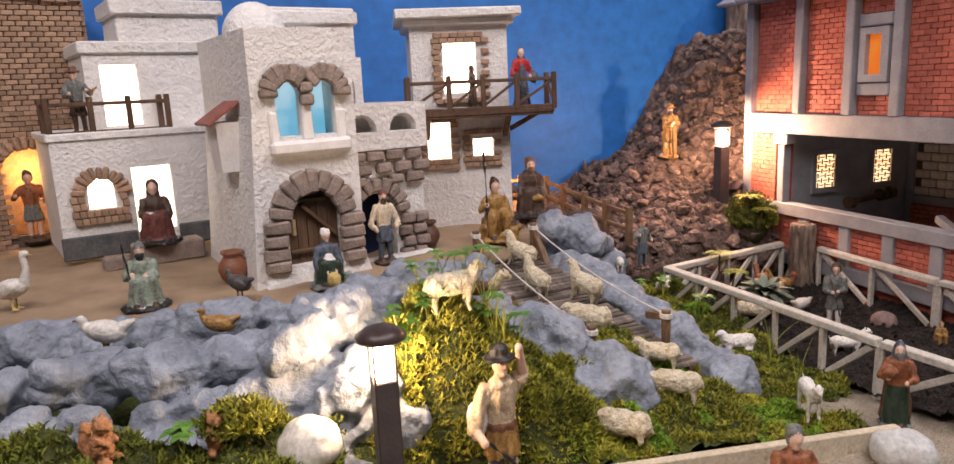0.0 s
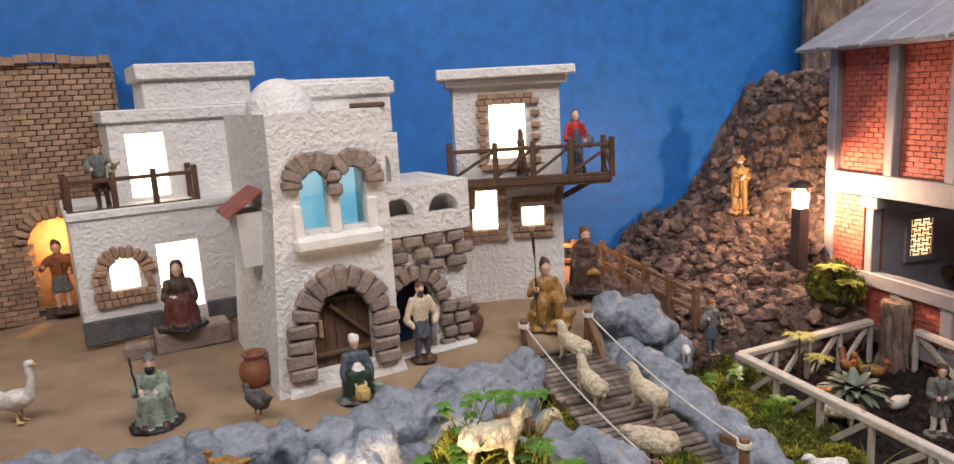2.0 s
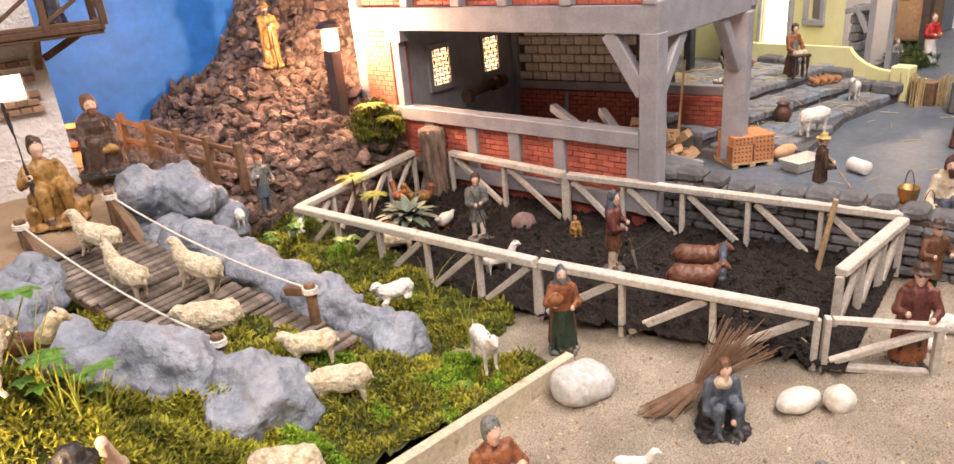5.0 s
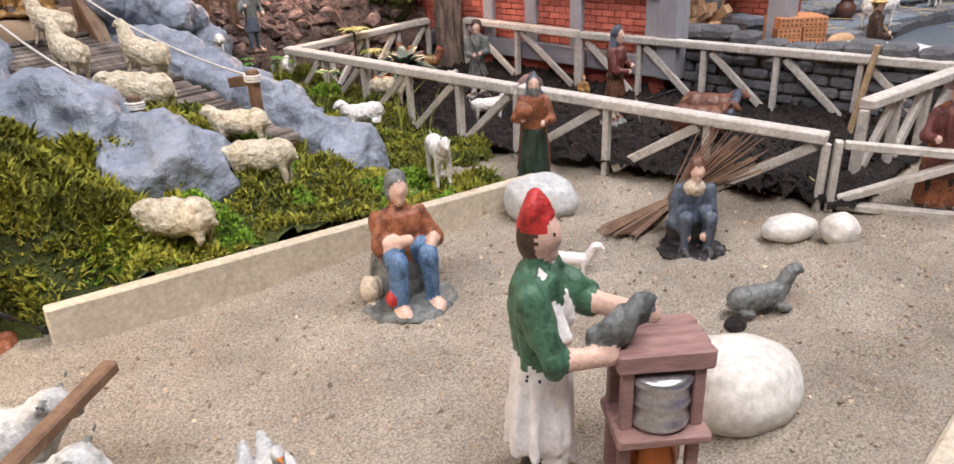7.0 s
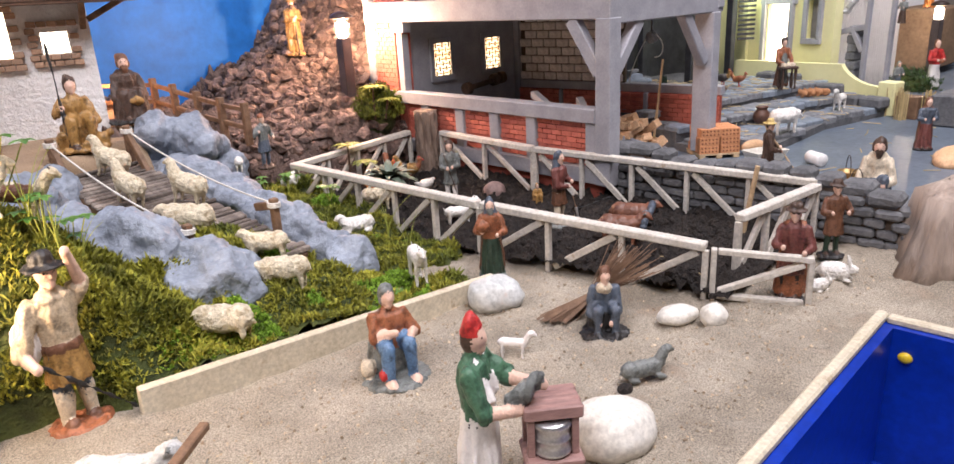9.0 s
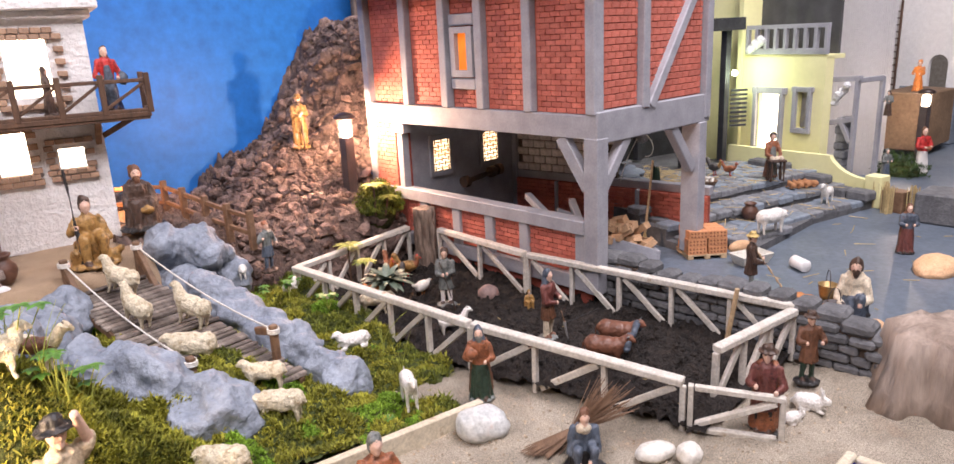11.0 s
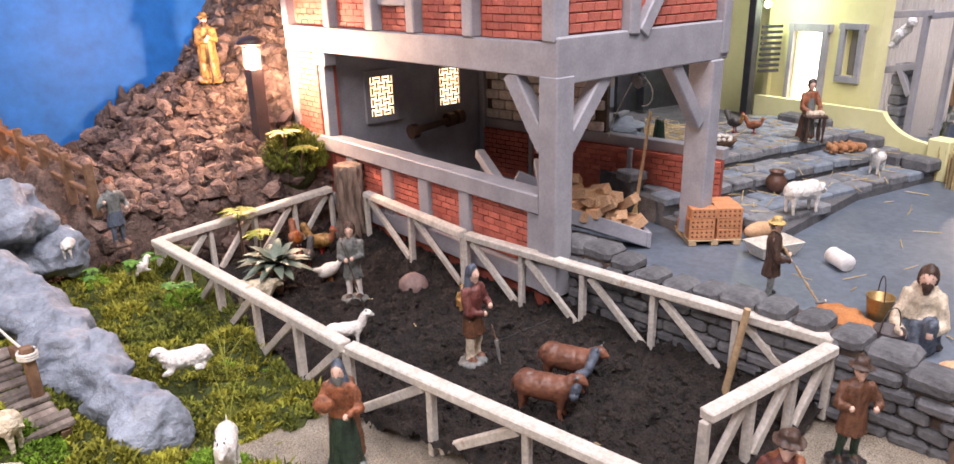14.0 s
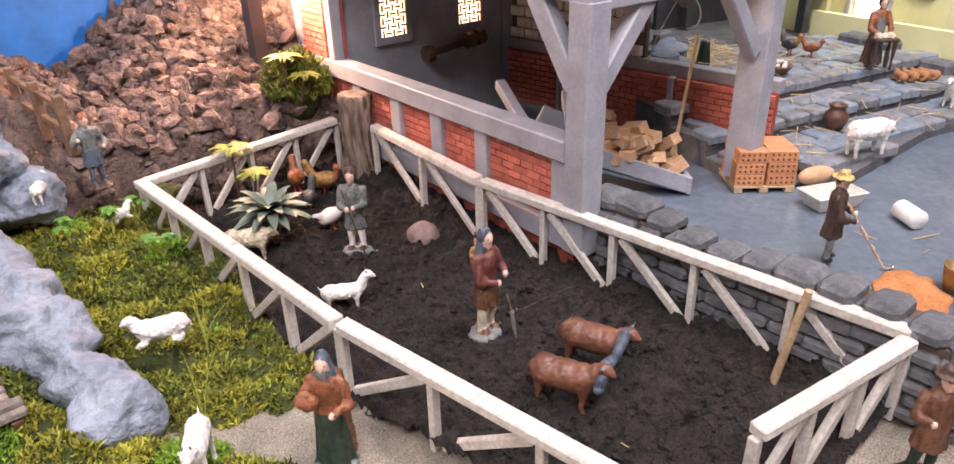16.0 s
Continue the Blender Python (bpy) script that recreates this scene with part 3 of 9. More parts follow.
room_box("upper_wall", 0.066, 0.30, 0.060, 0.22, 0.178, 0.303, [rect(0.088, 0.140, 0.190, 0.282)], lh)
glow_pane(lh, 0.080, 0.150, 0.184, 0.29, 0.076)
cornice(lh, 0.066, 0.30, 0.060, 0.22, 0.298, 0.020, 0.006)
bm = bmesh.new()
box(bm, (0.120, 0.064, 0.316), (0.275, 0.18, 0.360), 0.002, 0.001)
part("roof_room", bm, PLASTER, lh)
cornice(lh, 0.120, 0.275, 0.064, 0.18, 0.358, 0.022, 0.008)


def rail_fence(parent, pts, top, material=WOOD_DARK, w=0.006, posts=True, mid=0.45, cross=False):
    """A wooden railing along pts (x, y, z of the foot), each post, rail and brace a part."""
    for i, p in enumerate(pts):
        bm = bmesh.new()
        bar(bm, p, (p[0], p[1], p[2] + top + 0.005), w * 1.3, w * 1.3, 0.0008, 0.0003)
        part("post", bm, material, parent)
    for a, b in zip(pts, pts[1:]):
        for k in (mid, 0.9):
            bm = bmesh.new()
            bar(bm, (a[0], a[1], a[2] + top * k), (b[0], b[1], b[2] + top * k), w * 0.8, w * 0.9, 0.0008, 0.0003)
            part("rail", bm, material, parent)
        if cross:
            bm = bmesh.new()
            bar(bm, (a[0], a[1], a[2] + top * 0.15), (b[0], b[1], b[2] + top * 0.88), w * 0.6, w * 0.7, 0.0005)
            part("brace", bm, material, parent)


rl = thing("terrace_railing", pose(-0.146, 1.140, 0.315, 0, 0, 15), "dark brown wooden railing round the roof terrace", "railing")
rail_fence(rl, [(0.002, 0.055, 0), (0.004, 0.004, 0), (0.060, 0.004, 0), (0.112, 0.004, 0), (0.166, 0.004, 0), (0.166, 0.055, 0)], 0.052, mid=0.12)


def stone_ring(parent, cx, cz, r, n, y, w=0.026, d=0.014, h=0.020, a0=0.0, a1=180.0, material=STONE_TAUPE, name="stone", rz=1.0):
    """Wedge stones round an arch."""
    for i in range(n):
        a = radians(a0 + (a1 - a0) * (i + 0.5) / n)
        me = block_mesh(w * random.uniform(0.9, 1.15), d, h * random.uniform(0.85, 1.05), 0.0022, 0.0016, material, name)
        p = (cx + r * math.cos(a), y, cz + rz * r * math.sin(a))
        piece(name, me, parent, Matrix.Translation(p) @ Matrix.Rotation(-a, 4, "Y"))


def brick_ring(parent, holes_outer, hole, y, bw, bh, d=0.008, material=BRICK_TAN, name="brick"):
    """Bricks laid round a square opening."""
    x0, x1, z0, z1 = holes_outer
    u0, u1, v0, v1 = hole
    me = block_mesh(bw * 0.95, d, bh * 0.9, 0.0008, 0.0004, material, name)
    rows = max(1, round((z1 - z0) / bh))
    for j in range(rows):
        z = z0 + (j + 0.5) * (z1 - z0) / rows
        off = 0.5 * bw if j % 2 else 0.0
        x = x0 + bw / 2 - off * 0.5
        while x < x1 - bw * 0.3:
            if not (u0 - bw * 0.42 < x < u1 + bw * 0.42 and v0 - bh * 0.3 < z < v1 + bh * 0.3):
                piece(name, me, parent, Matrix.Translation((x, y + random.uniform(-0.0007, 0.0007), z)) @ Matrix.Rotation(radians(random.uniform(-2, 2)), 4, "Y"))
            x += bw


# surround of the arched window
stone_ring(lh, 0.058, 0.094, 0.031, 11, -0.002, 0.018, 0.012, 0.0085, 0, 180, BRICK_TAN, "brick")
brick_ring(lh, (0.018, 0.098, 0.050, 0.094), (0.040, 0.076, 0.071, 0.2), -0.002, 0.0095, 0.011)

# central house
ch = thing("village_house", pose(0.116, 0.867, 0.131, 0, 0, 12) @ Matrix.Diagonal((1, 1, 1.03, 1)), "white plastered house with a double arched window and a plank door", "house", "village houses")
room_box("wall", 0.0, 0.130, 0.0, 0.24, 0.0, 0.300, [arch(0.030, 0.098, 0.020, 0.113), arch(0.029, 0.060, 0.176, 0.240), arch(0.073, 0.104, 0.176, 0.240)], ch, t=0.016)
glow_pane(ch, 0.020, 0.112, 0.165, 0.25, 0.060, GLOW_BLUE)
bm = bmesh.new()
for i in range(5):
    box(bm, (0.030 + i * 0.0136, 0.008, 0.020), (0.0432 + i * 0.0136, 0.013, 0.115), 0.0006, 0.0002)
door = part("door", bm, WOOD_DOOR, ch, "brown plank door with a diagonal brace")
bm = bmesh.new()
bar(bm, (0.094, 0.006, 0.050), (0.050, 0.006, 0.092), 0.004, 0.010, up=(0, 1, 0))
bar(bm, (0.032, 0.0055, 0.098), (0.096, 0.0055, 0.098), 0.004, 0.009, up=(0, 1, 0))
bar(bm, (0.032, 0.0055, 0.036), (0.096, 0.0055, 0.036), 0.004, 0.009, up=(0, 1, 0))
part("brace", bm, WOOD_DOOR, door)
bm = bmesh.new()
box(bm, (0.036, 0.002, 0.056), (0.041, 0.007, 0.076), 0.001)
part("handle", bm, WOOD_PALE, door, "pale wooden door handle")
stone_ring(ch, 0.064, 0.079, 0.043, 9, -0.004, 0.026, 0.016, 0.0165)
for x in (0.014, 0.113):
    for k in range(4):
        me = block_mesh(0.029 * random.uniform(0.92, 1.1), 0.016, 0.0148, 0.0024, 0.0014, STONE_TAUPE, "stone")
        piece("stone", me, ch, pose(x + random.uniform(-0.002, 0.002), -0.004, 0.022 + 0.0158 * k))
stone_ring(ch, 0.044, 0.226, 0.0235, 7, -0.004, 0.020, 0.014, 0.0120, 38, 190)
stone_ring(ch, 0.089, 0.226, 0.0235, 7, -0.004, 0.020, 0.014, 0.0120, -10, 142)
for x, z in ((0.0665, 0.232), (0.0665, 0.218)):
    piece("stone", block_mesh(0.016, 0.016, 0.013, 0.003, 0.001, STONE_TAUPE, "stone"), ch, pose(x, -0.004, z))
bm = bmesh.new()
box(bm, (0.060, -0.004, 0.170), (0.073, 0.010, 0.212), 0.002, 0.0008)
part("pillar", bm, PLASTER_SMOOTH, ch)
for x0, x1 in ((0.018, 0.0295), (0.1035, 0.116)):
    bm = bmesh.new()
    box(bm, (x0, -0.006, 0.168), (x1, 0.008, 0.205), 0.002, 0.001)
    part("jamb", bm, PLASTER_SMOOTH, ch)
bm = bmesh.new()
box(bm, (0.017, -0.014, 0.154), (0.119, 0.006, 0.1715), 0.004, 0.001)
part("sill", bm, PLASTER_SMOOTH, ch)
bm = bmesh.new()
hull(bm, [(-0.006, -0.008), (0.138, -0.008), (0.135, 0.0), (-0.003, 0.0)], [(0.0, -0.002), (0.131, -0.002), (0.131, 0.0), (0.0, 0.0)], -0.01, 0.020)
hull(bm, [(-0.016, 0.0), (0.0, 0.0), (0.0, 0.24), (-0.016, 0.24)], [(-0.001, 0.0), (0.0, 0.0), (0.0, 0.24), (-0.001, 0.24)], -0.01, 0.20)
part("foot", bm, PLASTER, ch)
# tiled lean-to box on the side wall
bm = bmesh.new()
hull(bm, [(-0.026, 0.06), (0.0, 0.06), (0.0, 0.105), (-0.026, 0.105)], [(-0.030, 0.055), (0.0, 0.055), (0.0, 0.11), (-0.030, 0.11)], 0.135, 0.195)
oriel = part("oriel", bm, PLASTER_SMOOTH, ch)
bm = bmesh.new()
box(bm, (-0.024, -0.034, -0.002), (0.024, 0.034, 0.002), 0.0008)
part("oriel_roof", bm, surf("terracotta_tile", (0.25, 0.075, 0.055), (0.36, 0.12, 0.09), 60, 0.7, 300, 0.4, 0.0006), ch, "small red tile roof", m=pose(-0.021, 0.082, 0.206, 0, -33, 0))
bm = bmesh.new()
ball(bm, (0.038, 0.085, 0.296), (0.040, 0.040, 0.042), 24)
part("dome", bm, PLASTER, ch, smooth=True)
bm = bmesh.new()
box(bm, (0.060, 0.12, 0.285), (0.185, 0.20, 0.325), 0.002, 0.001)
part("roof_room", bm, PLASTER, ch)
cornice(ch, 0.060, 0.185, 0.12, 0.20, 0.322, 0.014, 0.005)

# low house between, with niches and a stone arch
mh = thing("village_house", pose(0.234, 0.936, 0.123, 0, 0, 14), "low white house with two niches above a stone archway", "house", "village houses")
room_box("wall", 0.0, 0.118, 0.0, 0.13, 0.0, 0.162, [arch(0.012, 0.070, 0.0, 0.100)], mh, PLASTER, 0.014)
room_box("upper_wall", -0.004, 0.124, -0.008, 0.13, 0.160, 0.222, [arch(0.004, 0.046, 0.184, 0.208), arch(0.066, 0.108, 0.184, 0.208)], mh, PLASTER, 0.02)
bm = bmesh.new()
box(bm, (0.002, 0.03, 0.165), (0.118, 0.034, 0.215))
part("niche_back", bm, PLASTER_SMOOTH, mh)
# Plain dark blue sheet closing the archway, not glowing paper.
glow_pane(mh, 0.002, 0.085, 0.0, 0.11, 0.055, surf("dark_blue_sheet", (0.006, 0.012, 0.05), (0.012, 0.03, 0.11), 30, 0.8), "backing")
bm = bmesh.new()
panel(bm, rect(-0.020, 0.048, 0.218, 0.285), [arch(0.004, 0.036, 0.224, 0.262)], 0.05, 0, Matrix.Translation((0, 0.03, 0)))
box(bm, (-0.020, 0.078, 0.218), (0.048, 0.084, 0.285))
part("upper_room", bm, PLASTER, mh)
bm = bmesh.new()
panel(bm, rect(-0.06, 0.062, 0.285, 0.335), [rect(0.012, 0.044, 0.294, 0.318)], 0.06, 0, Matrix.Translation((0, 0.075, 0)))
part("roof_room", bm, PLASTER, mh)
cornice(mh, -0.06, 0.062, 0.075, 0.135, 0.332, 0.018, 0.005)
beam((0.006, 0.072, 0.320), (0.052, 0.072, 0.320), 0.010, 0.006, "lintel", mh, WOOD_DOOR)
glow_pane(mh, 0.010, 0.046, 0.292, 0.320, 0.10)
stone_ring(mh, 0.041, 0.071, 0.040, 9, -0.003, 0.020, 0.014, 0.0125)
for j in range(4):
    for x in (0.002, 0.083, 0.106):
        w = 0.020
        piece("stone", block_mesh(w * random.uniform(0.9, 1.1), 0.014, 0.0145, 0.0024, 0.0014, STONE_TAUPE, "stone"), mh, pose(x + (0.004 if j % 2 else 0), -0.003, 0.010 + j * 0.0165))
for j in range(3):
    for i in range(4):
        x = 0.012 + i * 0.030 + (0.012 if j % 2 else 0)
        if j == 0 and i in (1,):
            continue
        piece("stone", block_mesh(0.026 * random.uniform(0.85, 1.1), 0.014, 0.0135, 0.0024, 0.0014, STONE_TAUPE, "stone"), mh, pose(x, -0.003, 0.118 + j * 0.0165))
bm = bmesh.new()
box(bm, (-0.004, -0.020, -0.004), (0.12, 0.0, 0.012), 0.004, 0.002)
part("foot", bm, PLASTER, mh)

# tower house with the balcony
tw = thing("village_house", pose(0.386, 1.122, 0.131, 0, 0, -13.3), "tall white tower house with brick-framed lit windows and a balcony", "house", "village houses")
room_box("wall", 0.0, 0.158, 0.0, 0.16, 0.0, 0.335, [rect(0.052, 0.106, 0.222, 0.302), rect(0.020, 0.058, 0.115, 0.176), rect(0.095, 0.129, 0.117, 0.146)], tw)
glow_pane(tw, 0.045, 0.115, 0.21, 0.31, 0.015)
glow_pane(tw, 0.014, 0.066, 0.108, 0.182, 0.015)
glow_pane(tw, 0.090, 0.136, 0.112, 0.150, 0.016)
brick_ring(tw, (0.036, 0.125, 0.205, 0.318), (0.052, 0.106, 0.215, 0.302), -0.003, 0.0135, 0.0088)
brick_ring(tw, (0.004, 0.074, 0.098, 0.192), (0.020, 0.058, 0.115, 0.176), -0.003, 0.0135, 0.0088)
brick_ring(tw, (0.080, 0.144, 0.099, 0.162), (0.095, 0.129, 0.117, 0.146), -0.003, 0.0125, 0.0088)
cornice(tw, 0.0, 0.158, 0.0, 0.16, 0.328, 0.012, 0.010)
cornice(tw, 0.0, 0.158, 0.0, 0.16, 0.340, 0.014, 0.022)
bal = part("balcony", (lambda b: (bar(b, (-0.008, -0.029, 0.1845), (0.220, -0.029, 0.1845), 0.054, 0.004), b)[1])(bmesh.new()), WOOD_DARK, tw, "dark wooden balcony with crossed railings")
for i in range(6):
    bm = bmesh.new()
    bar(bm, (-0.010, -0.004 - i * 0.0098, 0.190), (0.222, -0.004 - i * 0.0098, 0.190), 0.0092, 0.007, 0.0008, 0.0004)
    part("board", bm, WOOD_DARK, bal)
rail_fence(bal, [(-0.010, -0.002, 0.192), (-0.010, -0.054, 0.192), (0.054, -0.054, 0.192), (0.108, -0.054, 0.192), (0.162, -0.054, 0.192), (0.222, -0.054, 0.192), (0.222, -0.002, 0.192)], 0.052, cross=True, mid=0.08)
for x in (0.02, 0.15):
    bm = bmesh.new()
    bar(bm, (x, 0.0, 0.150), (x, -0.045, 0.186), 0.008, 0.008)
    part("bracket", bm, WOOD_MID, bal)
bm = bmesh.new()
bar(bm, (0.157, -0.01, 0.160), (0.205, -0.02, 0.186), 0.008, 0.008)
part("bracket", bm, WOOD_MID, bal)

# brick tower behind, at the edge of the village
bt = thing("brick_tower", pose(-0.108, 1.365, 0.131, 0, 0, 12), "tower of small tan bricks with an arched lit gateway", "tower")
bm = bmesh.new()
panel(bm, rect(-0.40, 0.0, 0.0, 0.40), [arch(-0.150, -0.070, 0.02, 0.165)], 0.02, 0, Matrix.Translation((0, 0.004, 0)))
box(bm, (-0.012, 0.024, 0), (0.0, 0.13, 0.40))
part("wall", bm, MORTAR_DARK, bt)
bm = bmesh.new()
box(bm, (-0.20, 0.09, 0.0), (-0.02, 0.10, 0.19))
part("gate_back", bm, BRICK_TAN_STUFF, bt)
lamp("gate_bulb", "POINT", pose(-0.228, 1.392, 0.253), 0.9, (1.0, 0.55, 0.18), 0.006)

# ---- clay banks of the stream ----
def clay_bank(name, lumps, label, voxel=0.003):
    """Lumps (x, y, z, length, width, height, turn) of modelling clay pressed into one bank."""
    bm = bmesh.new()
    for x, y, z, a, b, c, r in lumps:
        vs = ball(bm, (x, y, z - 0.008), (a, b, c), rot=(random.uniform(-20, 20), random.uniform(-22, 22), r), ico=3)
        for v in vs:
            v.co += noise.noise_vector(v.co * 60) * 0.0045 + noise.noise_vector(v.co * 22) * 0.008 + noise.noise_vector(v.co * 150) * 0.0012
    ob = part(name, bm, CLAY_GREY, None, smooth=True)
    rm = ob.modifiers.new("melt", "REMESH")
    rm.mode, rm.voxel_size, rm.use_smooth_shade = "VOXEL", voxel, True
    sm = ob.modifiers.new("soft", "SMOOTH")
    sm.factor, sm.iterations = 0.25, 1
    for nm, kind, size, power, mid in (("creases", "VORONOI", 0.030, 0.017, 0.45), ("dents", "CLOUDS", 0.008, 0.0050, 0.5)):
        tx = bpy.data.textures.get(nm) or bpy.data.textures.new(nm, kind)
        tx.noise_scale = size
        dp = ob.modifiers.new(nm, "DISPLACE")
        dp.texture, dp.strength, dp.mid_level, dp.texture_coords = tx, power, mid, "LOCAL"
    return tagged(ob, label, "rock bank")


def lump_row(path, n, a, b, c, spread, turn=0.0, seed=1):
    rnd = random.Random(seed)
    out = []
    for i in range(n):
        t = (i + rnd.uniform(-0.2, 0.2)) / max(1, n - 1) * (len(path) - 1)
        k = min(len(path) - 2, max(0, int(t)))
        f = t - k
        p = [path[k][j] * (1 - f) + path[k + 1][j] * f for j in range(3)]
        s = rnd.uniform(0.65, 1.3)
        out.append((p[0] + rnd.uniform(-spread, spread), p[1] + rnd.uniform(-spread, spread), p[2] + rnd.uniform(-spread, spread) * 0.6,
                    a * s, b * s * rnd.uniform(0.8, 1.2), c * s * rnd.uniform(0.85, 1.1), turn + rnd.uniform(-50, 50)))
    return out


clay_bank("rock_bank", lump_row([(-0.42, 0.765, 0.128), (-0.1, 0.765, 0.132), (0.15, 0.765, 0.130), (0.35, 0.80, 0.118)], 30, 0.034, 0.022, 0.022, 0.009, 20, 3)
          + lump_row([(-0.42, 0.742, 0.090), (0.33, 0.755, 0.082)], 30, 0.030, 0.020, 0.034, 0.006, 10, 4)
          + lump_row([(0.34, 0.80, 0.10), (0.385, 0.87, 0.095), (0.39, 0.90, 0.10)], 10, 0.026, 0.022, 0.030, 0.008, 80, 44)
          + lump_row([(-0.42, 0.735, 0.05), (0.33, 0.75, 0.045)], 30, 0.032, 0.02, 0.03, 0.008, 10, 40)
          + lump_row([(0.27, 0.815, 0.134), (0.35, 0.835, 0.126)], 7, 0.026, 0.020, 0.022, 0.010, 0, 5), "blue-grey painted clay rocks along the far stream bank")
clay_bank("rock_bank", lump_row([(-0.42, 0.655, 0.128), (-0.10, 0.665, 0.128), (0.06, 0.645, 0.130), (0.20, 0.645, 0.145)], 17, 0.042, 0.019, 0.021, 0.007, 8, 7)
          + lump_row([(-0.42, 0.625, 0.098), (0.02, 0.612, 0.098), (0.20, 0.605, 0.110)], 20, 0.030, 0.018, 0.027, 0.006, 15, 8)
          + lump_row([(-0.42, 0.598, 0.070), (0.02, 0.588, 0.072), (0.20, 0.578, 0.078)], 20, 0.032, 0.019, 0.023, 0.006, 0, 9)
          + lump_row([(-0.42, 0.574, 0.046), (0.02, 0.566, 0.048), (0.14, 0.560, 0.052)], 18, 0.032, 0.019, 0.020, 0.006, 0, 46)
          + lump_row([(-0.42, 0.64, 0.055), (0.22, 0.62, 0.055)], 20, 0.04, 0.03, 0.04, 0.004, 0, 41)
          + lump_row([(-0.42, 0.60, 0.045), (0.16, 0.585, 0.045)], 22, 0.04, 0.026, 0.03, 0.003, 0, 47)
          + lump_row([(0.10, 0.60, 0.150), (0.15, 0.63, 0.168), (0.20, 0.655, 0.160)], 14, 0.018, 0.014, 0.024, 0.012, 50, 10)
          + lump_row([(0.14, 0.575, 0.10), (0.21, 0.60, 0.115)], 12, 0.019, 0.015, 0.024, 0.012, 50, 42), "blue-grey painted clay rocks lit by the garden lamp")
clay_bank("rock_bank", lump_row([(0.545, 1.00, 0.115), (0.585, 0.97, 0.135), (0.625, 0.94, 0.118)], 18, 0.028, 0.022, 0.024, 0.016, 40, 11)
          + lump_row([(0.60, 1.0, 0.09), (0.64, 0.93, 0.07)], 8, 0.03, 0.026, 0.03, 0.012, 40, 43)
          + lump_row([(0.555, 0.93, 0.095), (0.575, 0.80, 0.072), (0.59, 0.70, 0.050), (0.612, 0.615, 0.014)], 19, 0.031, 0.022, 0.026, 0.007, 100, 12), "blue-grey painted clay rocks beside the bridge")
clay_bank("rock_bank", lump_row([(0.368, 0.725, 0.078), (0.395, 0.67, 0.080), (0.452, 0.602, 0.036)], 17, 0.043, 0.033, 0.037, 0.009, 110, 14)
          + lump_row([(0.345, 0.695, 0.058), (0.425, 0.600, 0.028)], 11, 0.038, 0.030, 0.034, 0.010, 110, 15), "blue-grey painted clay boulder at the bridge foot")

# ---- footbridge ----
A0, A1, B0, B1 = Vector((0.413, 0.930, 0.107)), Vector((0.505, 0.931, 0.109)), Vector((0.446, 0.656, 0.045)), Vector((0.547, 0.657, 0.048))
bridge = thing("footbridge", Matrix.Translation((A0 + B1) / 2 - Vector((0, 0, 0.04))), "weathered wooden plank footbridge with rope handrails", "bridge")
OFF = -((A0 + B1) / 2 - Vector((0, 0, 0.04)))
for i in range(34):
    t = (i + 0.5) / 34 * 1.16
    a, b = A0.lerp(B0, t), A1.lerp(B1, t)
    bm = bmesh.new()
    j = random.uniform(-0.003, 0.003)
    d = (b - a).normalized()
    bar(bm, a - d * (0.006 + j), b + d * (0.006 - j), 0.0078, 0.005, 0.0012, 0.0007)
    bmesh.ops.translate(bm, verts=bm.verts, vec=OFF + Vector((0, 0, random.uniform(-0.0012, 0.0012))))
    part("board", bm, WOOD_DECK, bridge)
for p, q in ((A0, B0), (A1, B1)):
    bm = bmesh.new()
    bar(bm, p + OFF - Vector((0, 0, 0.008)), p.lerp(q, 1.15) + OFF - Vector((0, 0, 0.008)), 0.008, 0.010)
    part("stringer", bm, WOOD_MID, bridge)
TOPS = []
for p, h, along in ((A0, 0.050, -1), (A1, 0.050, -1), (B0, 0.046, 1), (B1, 0.046, 1)):
    bm = bmesh.new()
    q = p + OFF
    lean = Vector((0.0, 0.0, 1.0))
    bar(bm, q - lean * 0.02, q + lean * h, 0.0085, 0.0085, 0.001, 0.0004)
    post = part("post", bm, WOOD_MID, bridge)
    bm = bmesh.new()
    s = (B0 - A0).normalized()
    bar(bm, q + lean * (h * 0.82), q + s * (0.036 if along < 0 else -0.034) + Vector((0, 0, -0.002 if along < 0 else 0.024)), 0.007, 0.009, 0.0008)
    part("brace", bm, WOOD_MID, bridge)
    TOPS.append(q + lean * (h - 0.006))
    bm = bmesh.new()
    for k in range(3):
        r = bmesh.ops.create_circle(bm, segments=12, radius=0.0068, matrix=Matrix.Translation(q + lean * (h - 0.004 - 0.0022 * k)))
    cu = bpy.data.curves.new("lashing", "CURVE")
    bm.free()
    cu.dimensions, cu.bevel_depth = "3D", 0.0012
    sp = cu.splines.new("POLY")
    sp.points.add(35)
    for k in range(36):
        a = k / 12 * 2 * math.pi
        sp.points[k].co = (*(q + Vector((0.0066 * math.cos(a), 0.0066 * math.sin(a), h - 0.004 - 0.0005 * k / 3))), 1)
    ROPE = bpy.data.materials.get("white_rope") or surf("white_rope", (0.55, 0.52, 0.47), (0.75, 0.72, 0.66), 200, 0.85, 700, 0.6, 0.0005)
    cu.materials.append(ROPE)
    ob = new("lashing", cu)
    ob.parent = post
